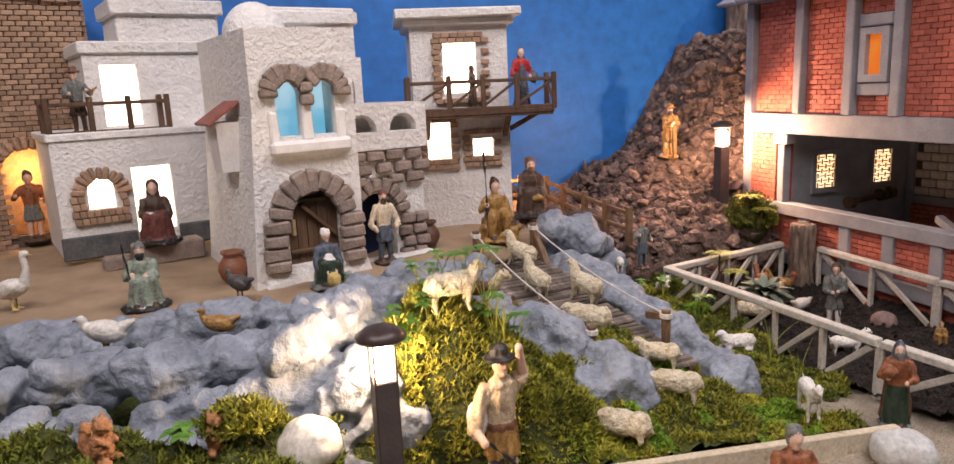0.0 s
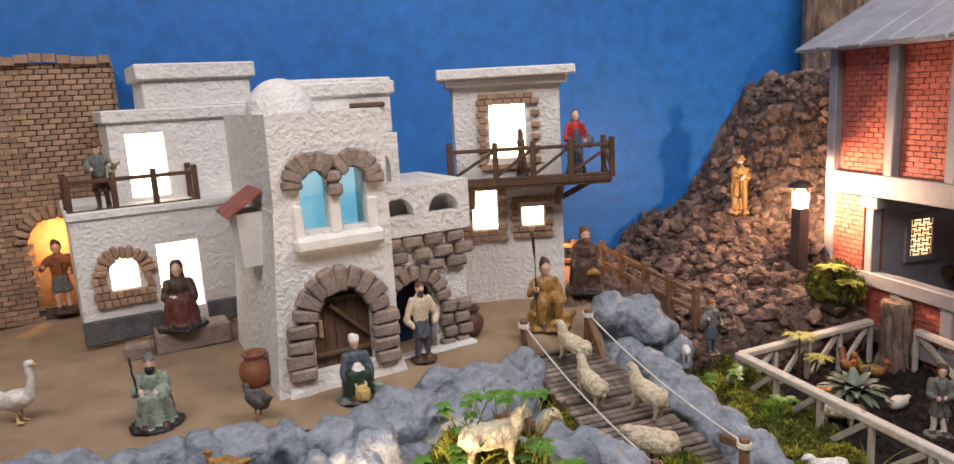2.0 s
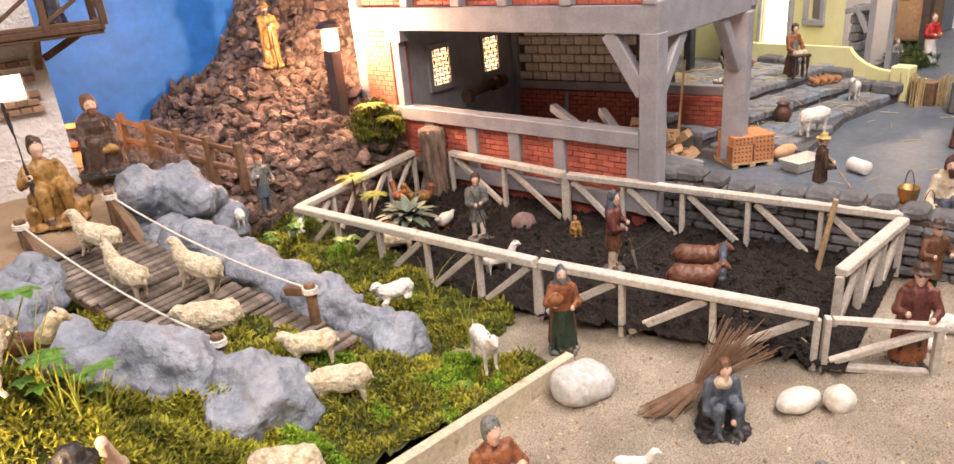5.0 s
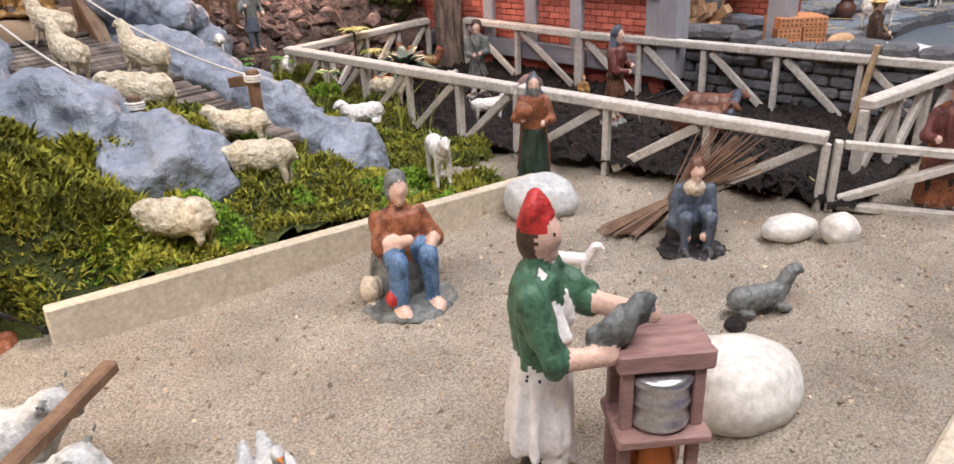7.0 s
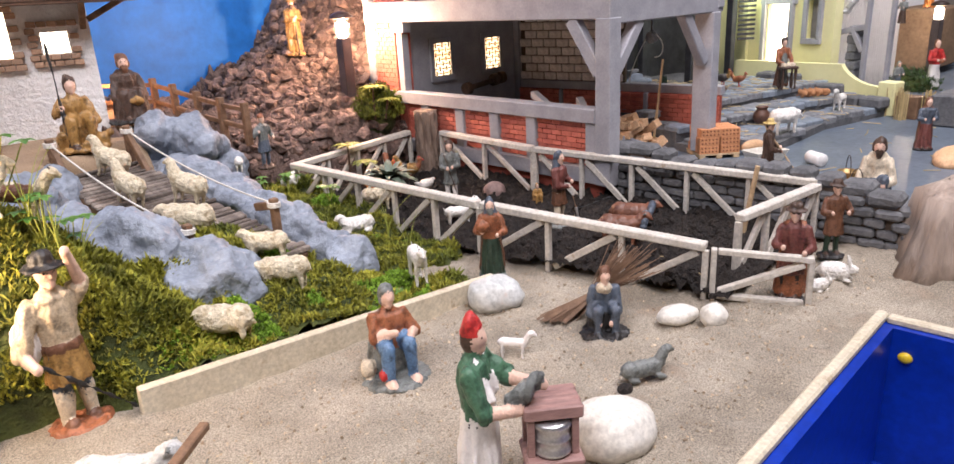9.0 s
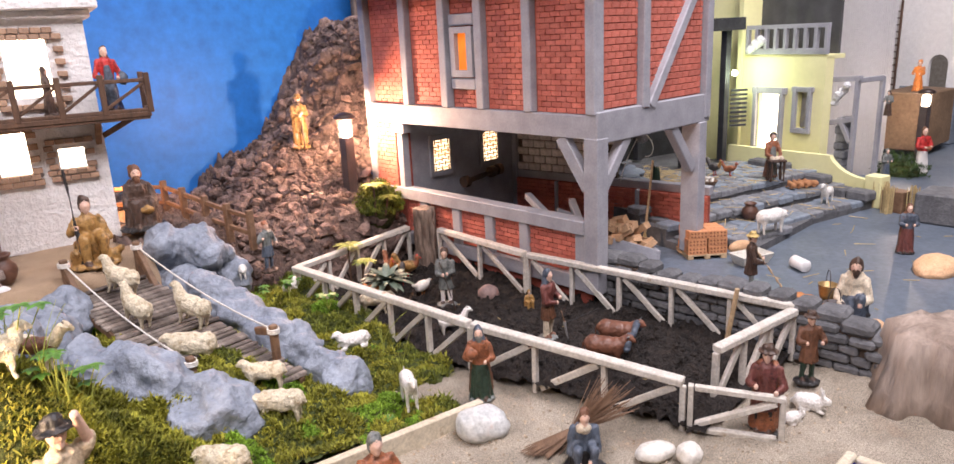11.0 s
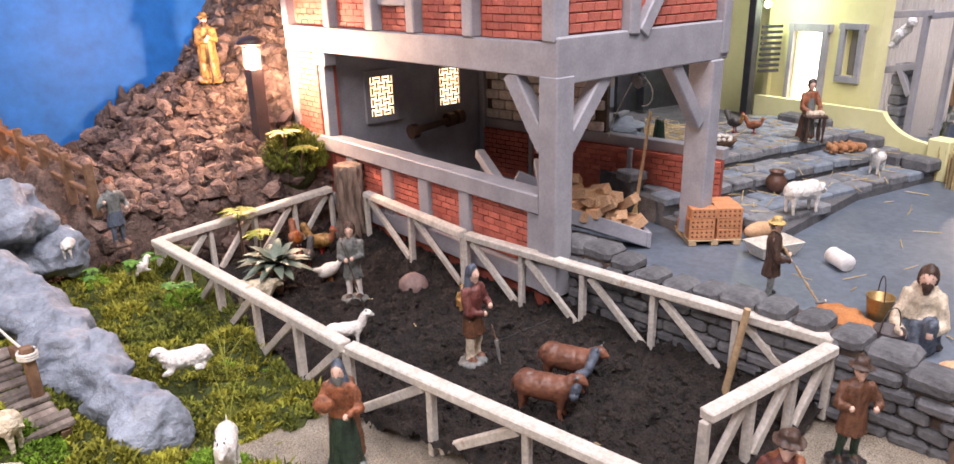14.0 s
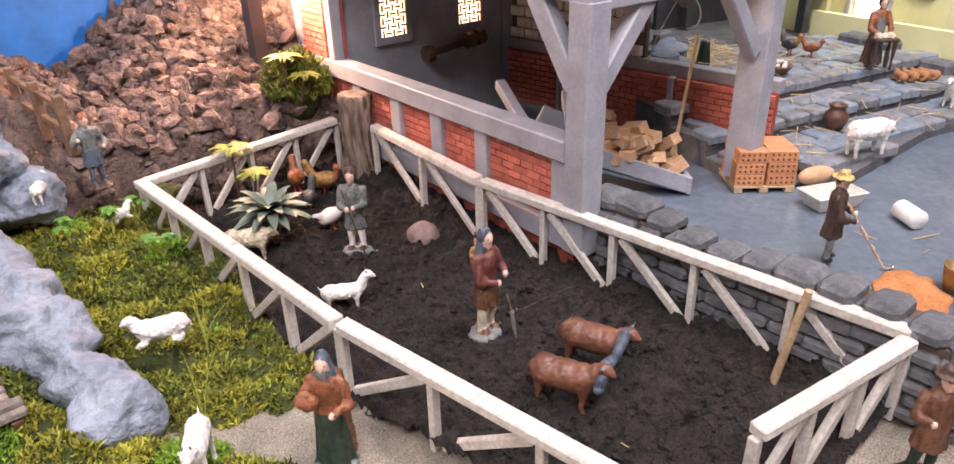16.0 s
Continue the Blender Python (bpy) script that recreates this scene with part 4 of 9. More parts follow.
for a, b in ((0, 2), (1, 3)):
    cu = bpy.data.curves.new("rope", "CURVE")
    cu.dimensions, cu.bevel_depth, cu.bevel_resolution = "3D", 0.0011, 2
    sp = cu.splines.new("POLY")
    sp.points.add(12)
    for k in range(13):
        t = k / 12
        sp.points[k].co = (*(TOPS[a].lerp(TOPS[b], t) - Vector((0, 0, 0.010 * 4 * t * (1 - t)))), 1)
    cu.materials.append(ROPE)
    ob = new("rope", cu)
    ob.parent = bridge

# ---- white paddock fence ----
def paddock_side(a, b, n, flip, label, mirror=False, z=(-0.012, 0.049), post_at_end=True):
    a, b = Vector(a), Vector(b)
    ob = thing("paddock_fence", Matrix.Translation((a.x, a.y, z[0] + a.z)), label, "fence", "white paddock fence")
    d = b - a
    up = Vector((0, 0, 1))
    h = z[1] - z[0]
    bm = bmesh.new()
    bar(bm, up * (h + 0.004), d + up * (h + 0.004), 0.013, 0.009, 0.0012, 0.0006)
    part("rail", bm, FENCE_WHITE, ob)
    for i in range(n + 1 if post_at_end else n):
        p = d * (i / n)
        w = random.uniform(0.0068, 0.0085)
        bm = bmesh.new()
        bar(bm, p - up * 0.004, p + up * h, w, 0.006, 0.0008, 0.0005, up=d)
        part("post", bm, FENCE_WHITE, ob)
        if i < n:
            q = d * ((i + 1) / n)
            e = d.normalized() * 0.008
            lo, hi = (p + e, q - e) if flip else (q - e, p + e)
            bm = bmesh.new()
            bar(bm, lo + up * 0.004, hi + up * (h - 0.003), 0.0055, 0.0078, 0.0008, 0.0005)
            part("brace", bm, FENCE_WHITE, ob)
    return ob


paddock_side((0.742, 0.930, 0.003), (0.761, 0.547, -0.002), 5, True, "long whitewashed wooden paddock fence beside the moss", z=(-0.012, 0.050))
paddock_side((0.762, 0.543, 0.002), (0.811, 0.272, -0.010), 3, True, "whitewashed wooden paddock fence running to the gate", z=(-0.014, 0.0455))
paddock_side((1.024, 0.888, 0.001), (1.006, 0.662, 0), 2, False, "whitewashed wooden paddock fence beside the brick house", z=(-0.008, 0.0585))
paddock_side((1.007, 0.657, 0), (1.047, 0.247, -0.004), 5, False, "long whitewashed wooden paddock fence before the stone wall", z=(-0.008, 0.0575))
paddock_side((0.748, 0.933, 0), (1.008, 0.958, 0.006), 4, True, "short whitewashed wooden fence at the hillside end", z=(-0.010, 0.0505))
paddock_side((1.042, 0.245, 0.004), (0.886, 0.272, 0), 3, False, "short whitewashed wooden fence beside the gate", z=(-0.014, 0.0465))

gate = thing("paddock_gate", pose(0.813, 0.264, -0.019, 0, 0, -64), "whitewashed wooden gate standing open on the sand", "gate")
for name, a, b in (("post", (0, 0, 0), (0, 0, 0.058)), ("post", (0.092, 0, 0), (0.092, 0, 0.052)), ("rail", (0.004, 0, 0.055), (0.094, 0, 0.051)), ("rail", (0.004, 0, 0.006), (0.088, 0, 0.004)), ("brace", (0.006, 0.001, 0.010), (0.086, 0.001, 0.046))):
    bm = bmesh.new()
    bar(bm, a, b, 0.006, 0.0085, 0.0008, 0.0004, up=(0, 1, 0))
    part(name, bm, FENCE_WHITE, gate)

# ---- edge board between moss and sand ----
bm = bmesh.new()
bar(bm, (0.322, 0.513, -0.006), (0.692, 0.463, -0.016), 0.010, 0.036, 0.001, 0.0006)
tagged(part("edge_board", bm, PLANK_WHITE, None), "worn cream painted wooden board edging the moss", "board")

# ---- blue basin sunk in front ----
tub = thing("blue_basin", pose(0.638, -0.006, -0.172), "glossy blue painted wooden basin with a pale rim", "basin")
for lo, hi in (((-0.23, 0.110, 0.0), (0.232, 0.122, 0.152)), ((0.218, -0.40, 0.0), (0.230, 0.110, 0.152)), ((-0.23, -0.40, 0.0), (-0.218, 0.110, 0.152)), ((-0.218, -0.40, -0.004), (0.218, 0.110, 0.004))):
    bm = bmesh.new()
    box(bm, lo, hi)
    part("side", bm, BLUE_TUB, tub)
for a, b in (((-0.236, 0.124, 0.156), (0.236, 0.124, 0.156)), ((0.231, 0.118, 0.155), (0.231, -0.40, 0.155))):
    bm = bmesh.new()
    bar(bm, a, b, 0.011, 0.008, 0.002)
    part("rim", bm, PLANK_WHITE, tub, "pale wooden rim")
bm = bmesh.new()
ball(bm, (0.2155, 0.096, 0.126), (0.0035, 0.0065, 0.0055), 14)
part("tack", bm, surf("yellow_plastic", (0.75, 0.52, 0.02), (0.85, 0.6, 0.03), 30, 0.35, 300, 0.05), tub, "round yellow plastic tack", smooth=True)

# ---- garden lamps ----
IRON = surf("dark_brown_metal", (0.030, 0.018, 0.016), (0.06, 0.038, 0.032), 40, 0.38, 300, 0.2, 0.0004)
PILLAR = surf("dark_taupe_pillar", (0.055, 0.043, 0.043), (0.085, 0.068, 0.066), 40, 0.55, 300, 0.3, 0.0005)


def garden_lamp(m, label, pillar=0.105, square=False):
    ob = thing("garden_lamp", m, label, "lamp", "model lamps")
    bm = bmesh.new()
    box(bm, (-0.010, -0.010, -0.02), (0.010, 0.010, pillar), 0.001)
    part("pillar", bm, PILLAR, ob)
    bm = bmesh.new()
    lathe(bm, [(0.006, pillar), (0.0095, pillar + 0.004), (0.0095, pillar + 0.026), (0.006, pillar + 0.030)], 16)
    glass = part("bulb", bm, GLOW_BULB, ob, "glowing warm lamp glass", smooth=True)
    glass.visible_shadow = False
    for i in range(4):
        a = math.pi / 4 + i * math.pi / 2
        bm = bmesh.new()
        tube(bm, (0.013 * math.cos(a), 0.013 * math.sin(a), 0), (0.013 * math.cos(a), 0.013 * math.sin(a), pillar + 0.034), 0.0009, 0.0009, 8)
        part("rod", bm, IRON, ob)
    bm = bmesh.new()
    lathe(bm, [(0.010, pillar + 0.033), (0.0205, pillar + 0.035), (0.0215, pillar + 0.038), (0.014, pillar + 0.044), (0.004, pillar + 0.047)], 28)
    part("cap", bm, IRON, ob, smooth=True)
    return ob


garden_lamp(pose(0.178, 0.530, 0.022), "lit garden lamp with a dark round cap on a square pillar")
garden_lamp(pose(0.970, 1.078, 0.128), "lit garden lamp on the bark hillside", 0.104)

# ---- joined bricks ----
def brick_mass(name, boxes, material, parent, rough=0.0006):
    """Many small bricks (centre, half sizes) as one mesh of kind stuff."""
    verts, faces = [], []
    rnd = random.Random(len(boxes))
    for (cx, cy, cz), (hx, hy, hz) in boxes:
        k = len(verts)
        for sx, sy, sz in ((-1, -1, -1), (1, -1, -1), (1, 1, -1), (-1, 1, -1), (-1, -1, 1), (1, -1, 1), (1, 1, 1), (-1, 1, 1)):
            verts.append((cx + sx * hx + rnd.uniform(-rough, rough), cy + sy * hy + rnd.uniform(-rough, rough), cz + sz * hz + rnd.uniform(-rough, rough)))
        faces += [[k + i for i in f] for f in ((0, 3, 2, 1), (4, 5, 6, 7), (0, 1, 5, 4), (1, 2, 6, 5), (2, 3, 7, 6), (3, 0, 4, 7))]
    me = bpy.data.meshes.new(name)
    me.from_pydata(verts, [], faces)
    me.materials.append(material)
    ob = new(name, me)
    ob.parent = parent
    return tagged(ob, kind="stuff")


def courses(u0, u1, z0, z1, bw, bh):
    """Running bond: centres and half widths of the bricks in a field."""
    out = []
    n = max(1, round((z1 - z0) / bh))
    h = (z1 - z0) / n
    for j in range(n):
        u = u0 - (bw / 2 if j % 2 else 0)
        while u < u1 - 0.001:
            a, b = max(u, u0), min(u + bw, u1)
            if b - a > bw * 0.15:
                out.append(((a + b) / 2, z0 + (j + 0.5) * h, (b - a) / 2 - 0.0006, h / 2 - 0.0006))
            u += bw
    return out


# ---- stone wall between field and yard ----
sw = thing("stone_wall", pose(1.042, 0.545, -0.01), "low dry-laid wall of dark grey painted blocks", "wall")


def wall_top(s):
    return 0.084 - 0.009 * smooth01(0.0, 0.12, s) + 0.006 * smooth01(0.14, 0.24, s) - 0.032 * smooth01(0.26, 0.42, s) + 0.0025 * math.sin(s * 40)


bm = bmesh.new()
for i in range(30):
    s = i * 0.03
    box(bm, (0.006, -s - 0.03, -0.02), (0.040, -s, wall_top(s) - 0.010))
part("core", bm, MORTAR_DARK, sw)
stones = [block_mesh(0.024, 0.030 * k, 0.0115, 0.0028, 0.0010, BLOCK_DARK, "stone") for k in (0.75, 0.9, 1.0, 1.15)]
tops = [block_mesh(0.036, 0.0335 * k, 0.016, 0.0050, 0.0016, BLOCK_DARK, "stone") for k in (0.85, 1.0, 1.12)]
s = 0.0
rnd = random.Random(5)
while s < 0.86:
    t = wall_top(s)
    k = 0
    z = 0.0
    while z < t - 0.014:
        piece("stone", stones[rnd.randrange(4)], sw, pose(0.010 + rnd.uniform(-0.002, 0.001), -s - (0.015 if k % 2 else 0), z + 0.004, 0, rnd.uniform(-3, 3), rnd.uniform(-2, 2)))
        z += 0.0122
        k += 1
    s += 0.0305
s = 0.0
while s < 0.86:
    piece("stone", tops[rnd.randrange(3)], sw, pose(0.020 + rnd.uniform(-0.002, 0.002), -s - 0.015, wall_top(s) - 0.006, rnd.uniform(-3, 3), rnd.uniform(-3, 3), rnd.uniform(-2, 2)))
    s += 0.0325

# ---- raised yard with steps ----
YARD = pose(1.34, 0.545, 0.005, 0, 0, -14.3)
yard = thing("yard_steps", YARD, "broad steps of blue-grey painted blocks strewn with straw", "steps")
bm = bmesh.new()
box(bm, (-0.02, 0.115, -0.004), (0.53, 0.62, 0.054))
part("core", bm, BLOCK_DARK, yard)
for y0, y1, z1 in ((0.045, 0.115, 0.034), (-0.030, 0.045, 0.014)):
    bm = bmesh.new()
    box(bm, (-0.02, y0, -0.004), (0.53, y1, z1))
    part("core", bm, BLOCK_DARK, yard)
paver = [block_mesh(0.046 * k, 0.0345, 0.014, 0.0022, 0.0008, SLAB_GREY if j else BLOCK_GREY, "paver") for k in (0.85, 1.0, 1.2) for j in (0, 1)]
rnd = random.Random(9)
for v0, rows, z in ((-0.030, 2, 0.0155), (0.042, 2, 0.0355), (0.112, 6, 0.0555)):
    for r in range(rows):
        u = -0.02 + (0.02 if r % 2 else 0)
        while u < 0.515:
            piece("paver", paver[rnd.randrange(6)], yard, pose(u + 0.022, v0 + 0.0175 + r * 0.0355, z + rnd.uniform(-0.001, 0.0015), rnd.uniform(-1.5, 1.5), rnd.uniform(-1.5, 1.5), 0))
            u += 0.047
bm = bmesh.new()
hull(bm, [(0.064, -0.092), (0.318, -0.030), (0.064, -0.030)], [(0.064, -0.092), (0.318, -0.030), (0.064, -0.030)], -0.004, 0.014)
part("core", bm, BLOCK_DARK, yard)
for r, v in enumerate((-0.0483, -0.0838)):
    u = 0.086 + 0.02 * r
    while -0.110 + 0.242 * u < v - 0.012:
        piece("paver", paver[rnd.randrange(6)], yard, pose(u, v, 0.0155 + rnd.uniform(-0.001, 0.0015), rnd.uniform(-1.5, 1.5), rnd.uniform(-1.5, 1.5), rnd.uniform(-2, 6)))
        u += 0.047
for i in range(6):
    piece("block", block_mesh(0.04, 0.05, 0.022, 0.004, 0.001, BLOCK_DARK, "block"), yard, pose(0.505, -0.015 + i * 0.052, 0.030 + 0.02 * (i > 1) + 0.016 * (i > 3)))

# ---- yellow house and garden wall ----
YELLOW = surf("pale_yellow_paint", (0.76, 0.72, 0.36), (0.82, 0.78, 0.43), 12, 0.7, 90, 0.15, 0.0006, grain=0.04)
yh = thing("yellow_house", YARD, "pale yellow painted house with grey window frames and a lit doorway", "house")
U = 0.575
RZ = Matrix.Translation((U, 0, 0)) @ Matrix.Rotation(radians(-90), 4, "Z")     # local x of the panel runs to -v
bm = bmesh.new()
panel(bm, rect(-0.365, -0.137, 0.05, 0.318), [rect(-0.312, -0.252, 0.066, 0.228), rect(-0.203, -0.176, 0.150, 0.236)], 0.014, 0, RZ)
part("front_wall", bm, YELLOW, yh)
bm = bmesh.new()
box(bm, (U - 0.010, 0.365, 0.0), (U + 0.2, 0.378, 0.55))
part("side_wall", bm, YELLOW, yh)
bm = bmesh.new()
box(bm, (U + 0.05, 0.378, 0.0), (U + 0.062, 0.62, 0.6))
part("wing_wall", bm, YELLOW, yh)
bm = bmesh.new()
box(bm, (U + 0.014, 0.137, 0.05), (U + 0.03, 0.150, 0.318))
part("side_wall", bm, YELLOW, yh)
bm = bmesh.new()
box(bm, (U + 0.004, 0.137, 0.312), (U + 0.07, 0.364, 0.322))
part("balcony_floor", bm, YELLOW, yh)
# Near-black wall colour stands in for the shade behind the balcony.
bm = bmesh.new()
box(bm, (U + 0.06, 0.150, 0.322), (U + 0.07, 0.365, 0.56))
part("upper_wall", bm, surf("balcony_shade_colour", (0.05, 0.05, 0.05), (0.09, 0.09, 0.09), 20), yh)
for nm, x0, x1, z0, z1, w in (("door_frame", -0.312, -0.252, 0.066, 0.228, 0.016), ("window_frame", -0.203, -0.176, 0.150, 0.236, 0.012)):
    for a, b in (((x0 - w / 2, z0), (x0 - w / 2, z1 + w)), ((x1 + w / 2, z0), (x1 + w / 2, z1 + w)), ((x0 - w * 1.2, z1 + w / 2), (x1 + w * 1.2, z1 + w / 2)), ((x0 - w, z0 - w / 2), (x1 + w, z0 - w / 2))):
        bm = bmesh.new()
        bar(bm, (a[0], -0.003, a[1]), (b[0], -0.003, b[1]), 0.010, w, 0.001, 0.0005, up=(0, 1, 0) if a[0] == b[0] else (0, 0, 1))
        bmesh.ops.transform(bm, matrix=RZ, verts=bm.verts)
        part(nm, bm, TIMBER_GREY, yh)
for x0, x1, z0, z1, mt in ((-0.325, -0.268, 0.05, 0.24, GLOW_WARM), (-0.268, -0.240, 0.05, 0.24, WOOD_PALE), (-0.21, -0.17, 0.14, 0.245, TIMBER_GREY)):
    bm = bmesh.new()
    box(bm, (x0, 0.022, z0), (x1, 0.026, z1))
    bmesh.ops.transform(bm, matrix=RZ, verts=bm.verts)
    part("backing", bm, mt, yh)
bm = bmesh.new()
bar(bm, (U + 0.004, 0.137, 0.330), (U + 0.004, 0.362, 0.330), 0.010, 0.014)
bal_y = part("balustrade", bm, TIMBER_GREY, yh, "grey painted slatted balcony rail")
bm = bmesh.new()
bar(bm, (U + 0.004, 0.137, 0.388), (U + 0.004, 0.362, 0.388), 0.010, 0.010)
part("rail", bm, TIMBER_GREY, bal_y)
for i in range(9):
    bm = bmesh.new()
    bar(bm, (U + 0.004, 0.142 + i * 0.027, 0.332), (U + 0.004, 0.142 + i * 0.027, 0.386), 0.008, 0.012)
    part("slat", bm, TIMBER_GREY, bal_y)
gw = thing("garden_wall", YARD, "low pale yellow wall with a curved end beside the steps", "wall")
bm = bmesh.new()
out = [(-0.37, 0.03), (0.01, 0.0), (0.01, 0.052)] + [(0.0 - 0.085 * math.sin(radians(a)), 0.100 - 0.042 * math.cos(radians(a)) ** 1.5) for a in range(0, 91, 9)] + [(-0.37, 0.096)]
panel(bm, out, [], 0.014, 0, Matrix.Translation((0.535, 0, 0)) @ Matrix.Rotation(radians(-90), 4, "Z"))
part("wall", bm, YELLOW, gw)
bm = bmesh.new()
box(bm, (0.525, -0.045, 0.0), (0.560, -0.008, 0.070), 0.002)
part("pier", bm, YELLOW, gw)

# grey shelter at the house's end
sh = thing("stair_shelter", YARD @ pose(0.62, 0.085, 0.0) @ Matrix.Diagonal((1, 0.72, 1, 1)), "grey timber shelter over a narrow block stair", "shelter")
for a, b in (((0, 0.10, 0), (0, 0.10, 0.30)), ((0, 0.0, 0), (0, 0.0, 0.265)), ((0, 0.11, 0.262), (0, -0.012, 0.268)), ((0, 0.10, 0.16), (0, 0.0, 0.175)), ((0.1, 0.0, 0), (0.1, 0.0, 0.265)), ((0, 0.0, 0.262), (0.1, 0.0, 0.262)), ((0, 0.05, 0.175), (0, 0.008, 0.12))):
    bm = bmesh.new()
    bar(bm, a, b, 0.012, 0.012, 0.001, 0.0006)
    part("timber", bm, TIMBER_GREY, sh)
for i in range(9):
    piece("block", block_mesh(0.04, 0.034, 0.019, 0.003, 0.0012, BLOCK_GREY, "block"), sh, pose(0.02, 0.045 + 0.004 * (i % 2), 0.01 + i * 0.0195))
CORR = surf("white_corrugated_card", (0.74, 0.72, 0.72), (0.80, 0.78, 0.78), 8, 0.8, 100, 0.1, 0.0006, grain=0.05)
bm = bmesh.new()
vs = []
for i in range(121):
    t = i / 120
    x, y = 0.10 + 0.11 * t, 0.25 - 0.10 * t
    d = 0.0013 * math.sin(i * 1.57)
    vs.append((bm.verts.new((0.66 + x + d, y, 0.0)), bm.verts.new((0.66 + x + d, y, 0.62))))
for a, b in zip(vs, vs[1:]):
    bm.faces.new((a[0], b[0], b[1], a[1]))
bmesh.ops.solidify(bm, geom=bm.faces[:], thickness=0.004)
cw = thing("corrugated_wall", YARD, "white corrugated card wall of the next house", "wall")
part("sheet", bm, CORR, cw)

# dark stall behind the half-timbered house, with a small green lamp
DARK_WOOD2 = surf("blackened_wood", (0.018, 0.019, 0.021), (0.045, 0.045, 0.05), 40, 0.7, 260, 0.5, 0.0008)
st = thing("dark_stall", YARD @ pose(0.36, 0.36, 0.06), "dark weathered wooden stall with a slatted crate", "stall")
for a, b, w in (((0, 0, 0), (0, 0, 0.34), 0.018), ((0.14, 0, 0), (0.14, 0, 0.34), 0.018), ((0, 0.16, 0), (0, 0.16, 0.34), 0.018), ((-0.02, -0.01, 0.34), (0.18, -0.01, 0.34), 0.03), ((0.14, -0.02, 0.335), (0.14, 0.2, 0.335), 0.02)):
    bm = bmesh.new()
    bar(bm, a, b, w, w, 0.001, 0.0008)
    part("timber", bm, DARK_WOOD2, st)
bm = bmesh.new()
box(bm, (-0.05, 0.19, -0.03), (0.20, 0.20, 0.36))
part("back", bm, DARK_WOOD2, st)
for i in range(9):
    bm = bmesh.new()
    bar(bm, (0.150, -0.012 , 0.09 + i * 0.011), (0.19, -0.03, 0.09 + i * 0.011), 0.004, 0.006)
    part("slat", bm, DARK_WOOD2, st)
bm = bmesh.new()
ball(bm, (0.148, -0.022, 0.222), 0.0075, 14)
part("bulb", bm, glow("green_bulb", (0.75, 1.0, 0.55), 12.0), st, "small glowing green bulb", smooth=True).visible_shadow = False
lamp("stall_bulb", "POINT", YARD @ pose(0.50, 0.310, 0.282), 0.5, (0.85, 1.0, 0.62), 0.006)

# distant end of the display
EARTH = surf("brown_earth_card", (0.17, 0.105, 0.06), (0.25, 0.16, 0.095), 14, 0.9, 120, 0.5, 0.002)
bm = bmesh.new()
box(bm, (0, 0, 0), (0.22, 0.125, 0.165), 0.004, 0.003, YARD @ pose(1.15, 0.20, 0.02, 0, 0, 8))
tagged(part("earth_block", bm, EARTH, None), "brown painted earth block at the end of the lane", "block")
far = thing("far_white_house", YARD @ pose(1.55, 0.46, 0.0), "white distant house with an arched doorway and a ladder", "house")
bm = bmesh.new()
panel(bm, rect(-0.22, 0.20, 0.0, 0.50), [arch(0.05, 0.11, 0.16, 0.27)], 0.014, 0, Matrix.Rotation(radians(-90), 4, "Z"))
part("wall", bm, PLASTER_SMOOTH, far)
bm = bmesh.new()
for i in range(12):
    bar(bm, (-0.012, 0.05, 0.17 + i * 0.022), (-0.012, 0.08, 0.17 + i * 0.022), 0.004, 0.004)
bar(bm, (-0.012, 0.05, 0.15), (-0.012, 0.05, 0.45), 0.006, 0.006)
bar(bm, (-0.012, 0.08, 0.15), (-0.012, 0.08, 0.45), 0.006, 0.006)
part("ladder", bm, WOOD_DARK, far, "dark wooden ladder")
bm = bmesh.new()
for i in range(5):
    bar(bm, (-0.10, -0.02 - i * 0.028, 0.14), (-0.10, -0.02 - i * 0.028, 0.175), 0.005, 0.005)
for z in (0.15, 0.172):
    bar(bm, (-0.10, -0.02, z), (-0.10, -0.15, z), 0.005, 0.006)
box(bm, (-0.12, -0.20, 0.0), (-0.02, 0.12, 0.14), 0.003, 0.002)
part("terrace", bm, SLAB_GREY, far, "grey terrace with a pale rail")
garden_lamp(YARD @ pose(1.02, 0.135, 0.0), "lit lane lamp beside the far earth block", 0.165)
bm = bmesh.new()
box(bm, (0, 0, 0), (0.10, 0.16, 0.06), 0.003, 0.001, YARD @ pose(0.50, -0.30, 0.0, 0, 0, 10))
tagged(part("dark_crate", bm, BLOCK_DARK, None), "dark grey painted block beside the yard", "block")

# ---- building yard goods ----
TERRA = surf("orange_hollow_brick", (0.50, 0.205, 0.085), (0.62, 0.28, 0.13), 50, 0.8, 320, 0.4, 0.0006, vary=0.12)
TERRA_DARK = surf("painted_hole_shade", (0.10, 0.035, 0.015), (0.14, 0.05, 0.02), 50, 0.9)
bm = bmesh.new()
box(bm, (-0.017, -0.0085, -0.007), (0.017, 0.0085, 0.007), 0.0006)
# Holes are not cut; dark discs on both faces paint the shade inside them.
for i in range(5):
    for j in range(2):
        for sgn in (-1, 1):
            x, z = -0.0125 + i * 0.00625, -0.003 + j * 0.006
            tube(bm, (x, sgn * 0.0084, z), (x, sgn * 0.0088, z), 0.0014, 0.0014, 8, 1)
HOLLOW = bpy.data.meshes.new("hollow_brick")
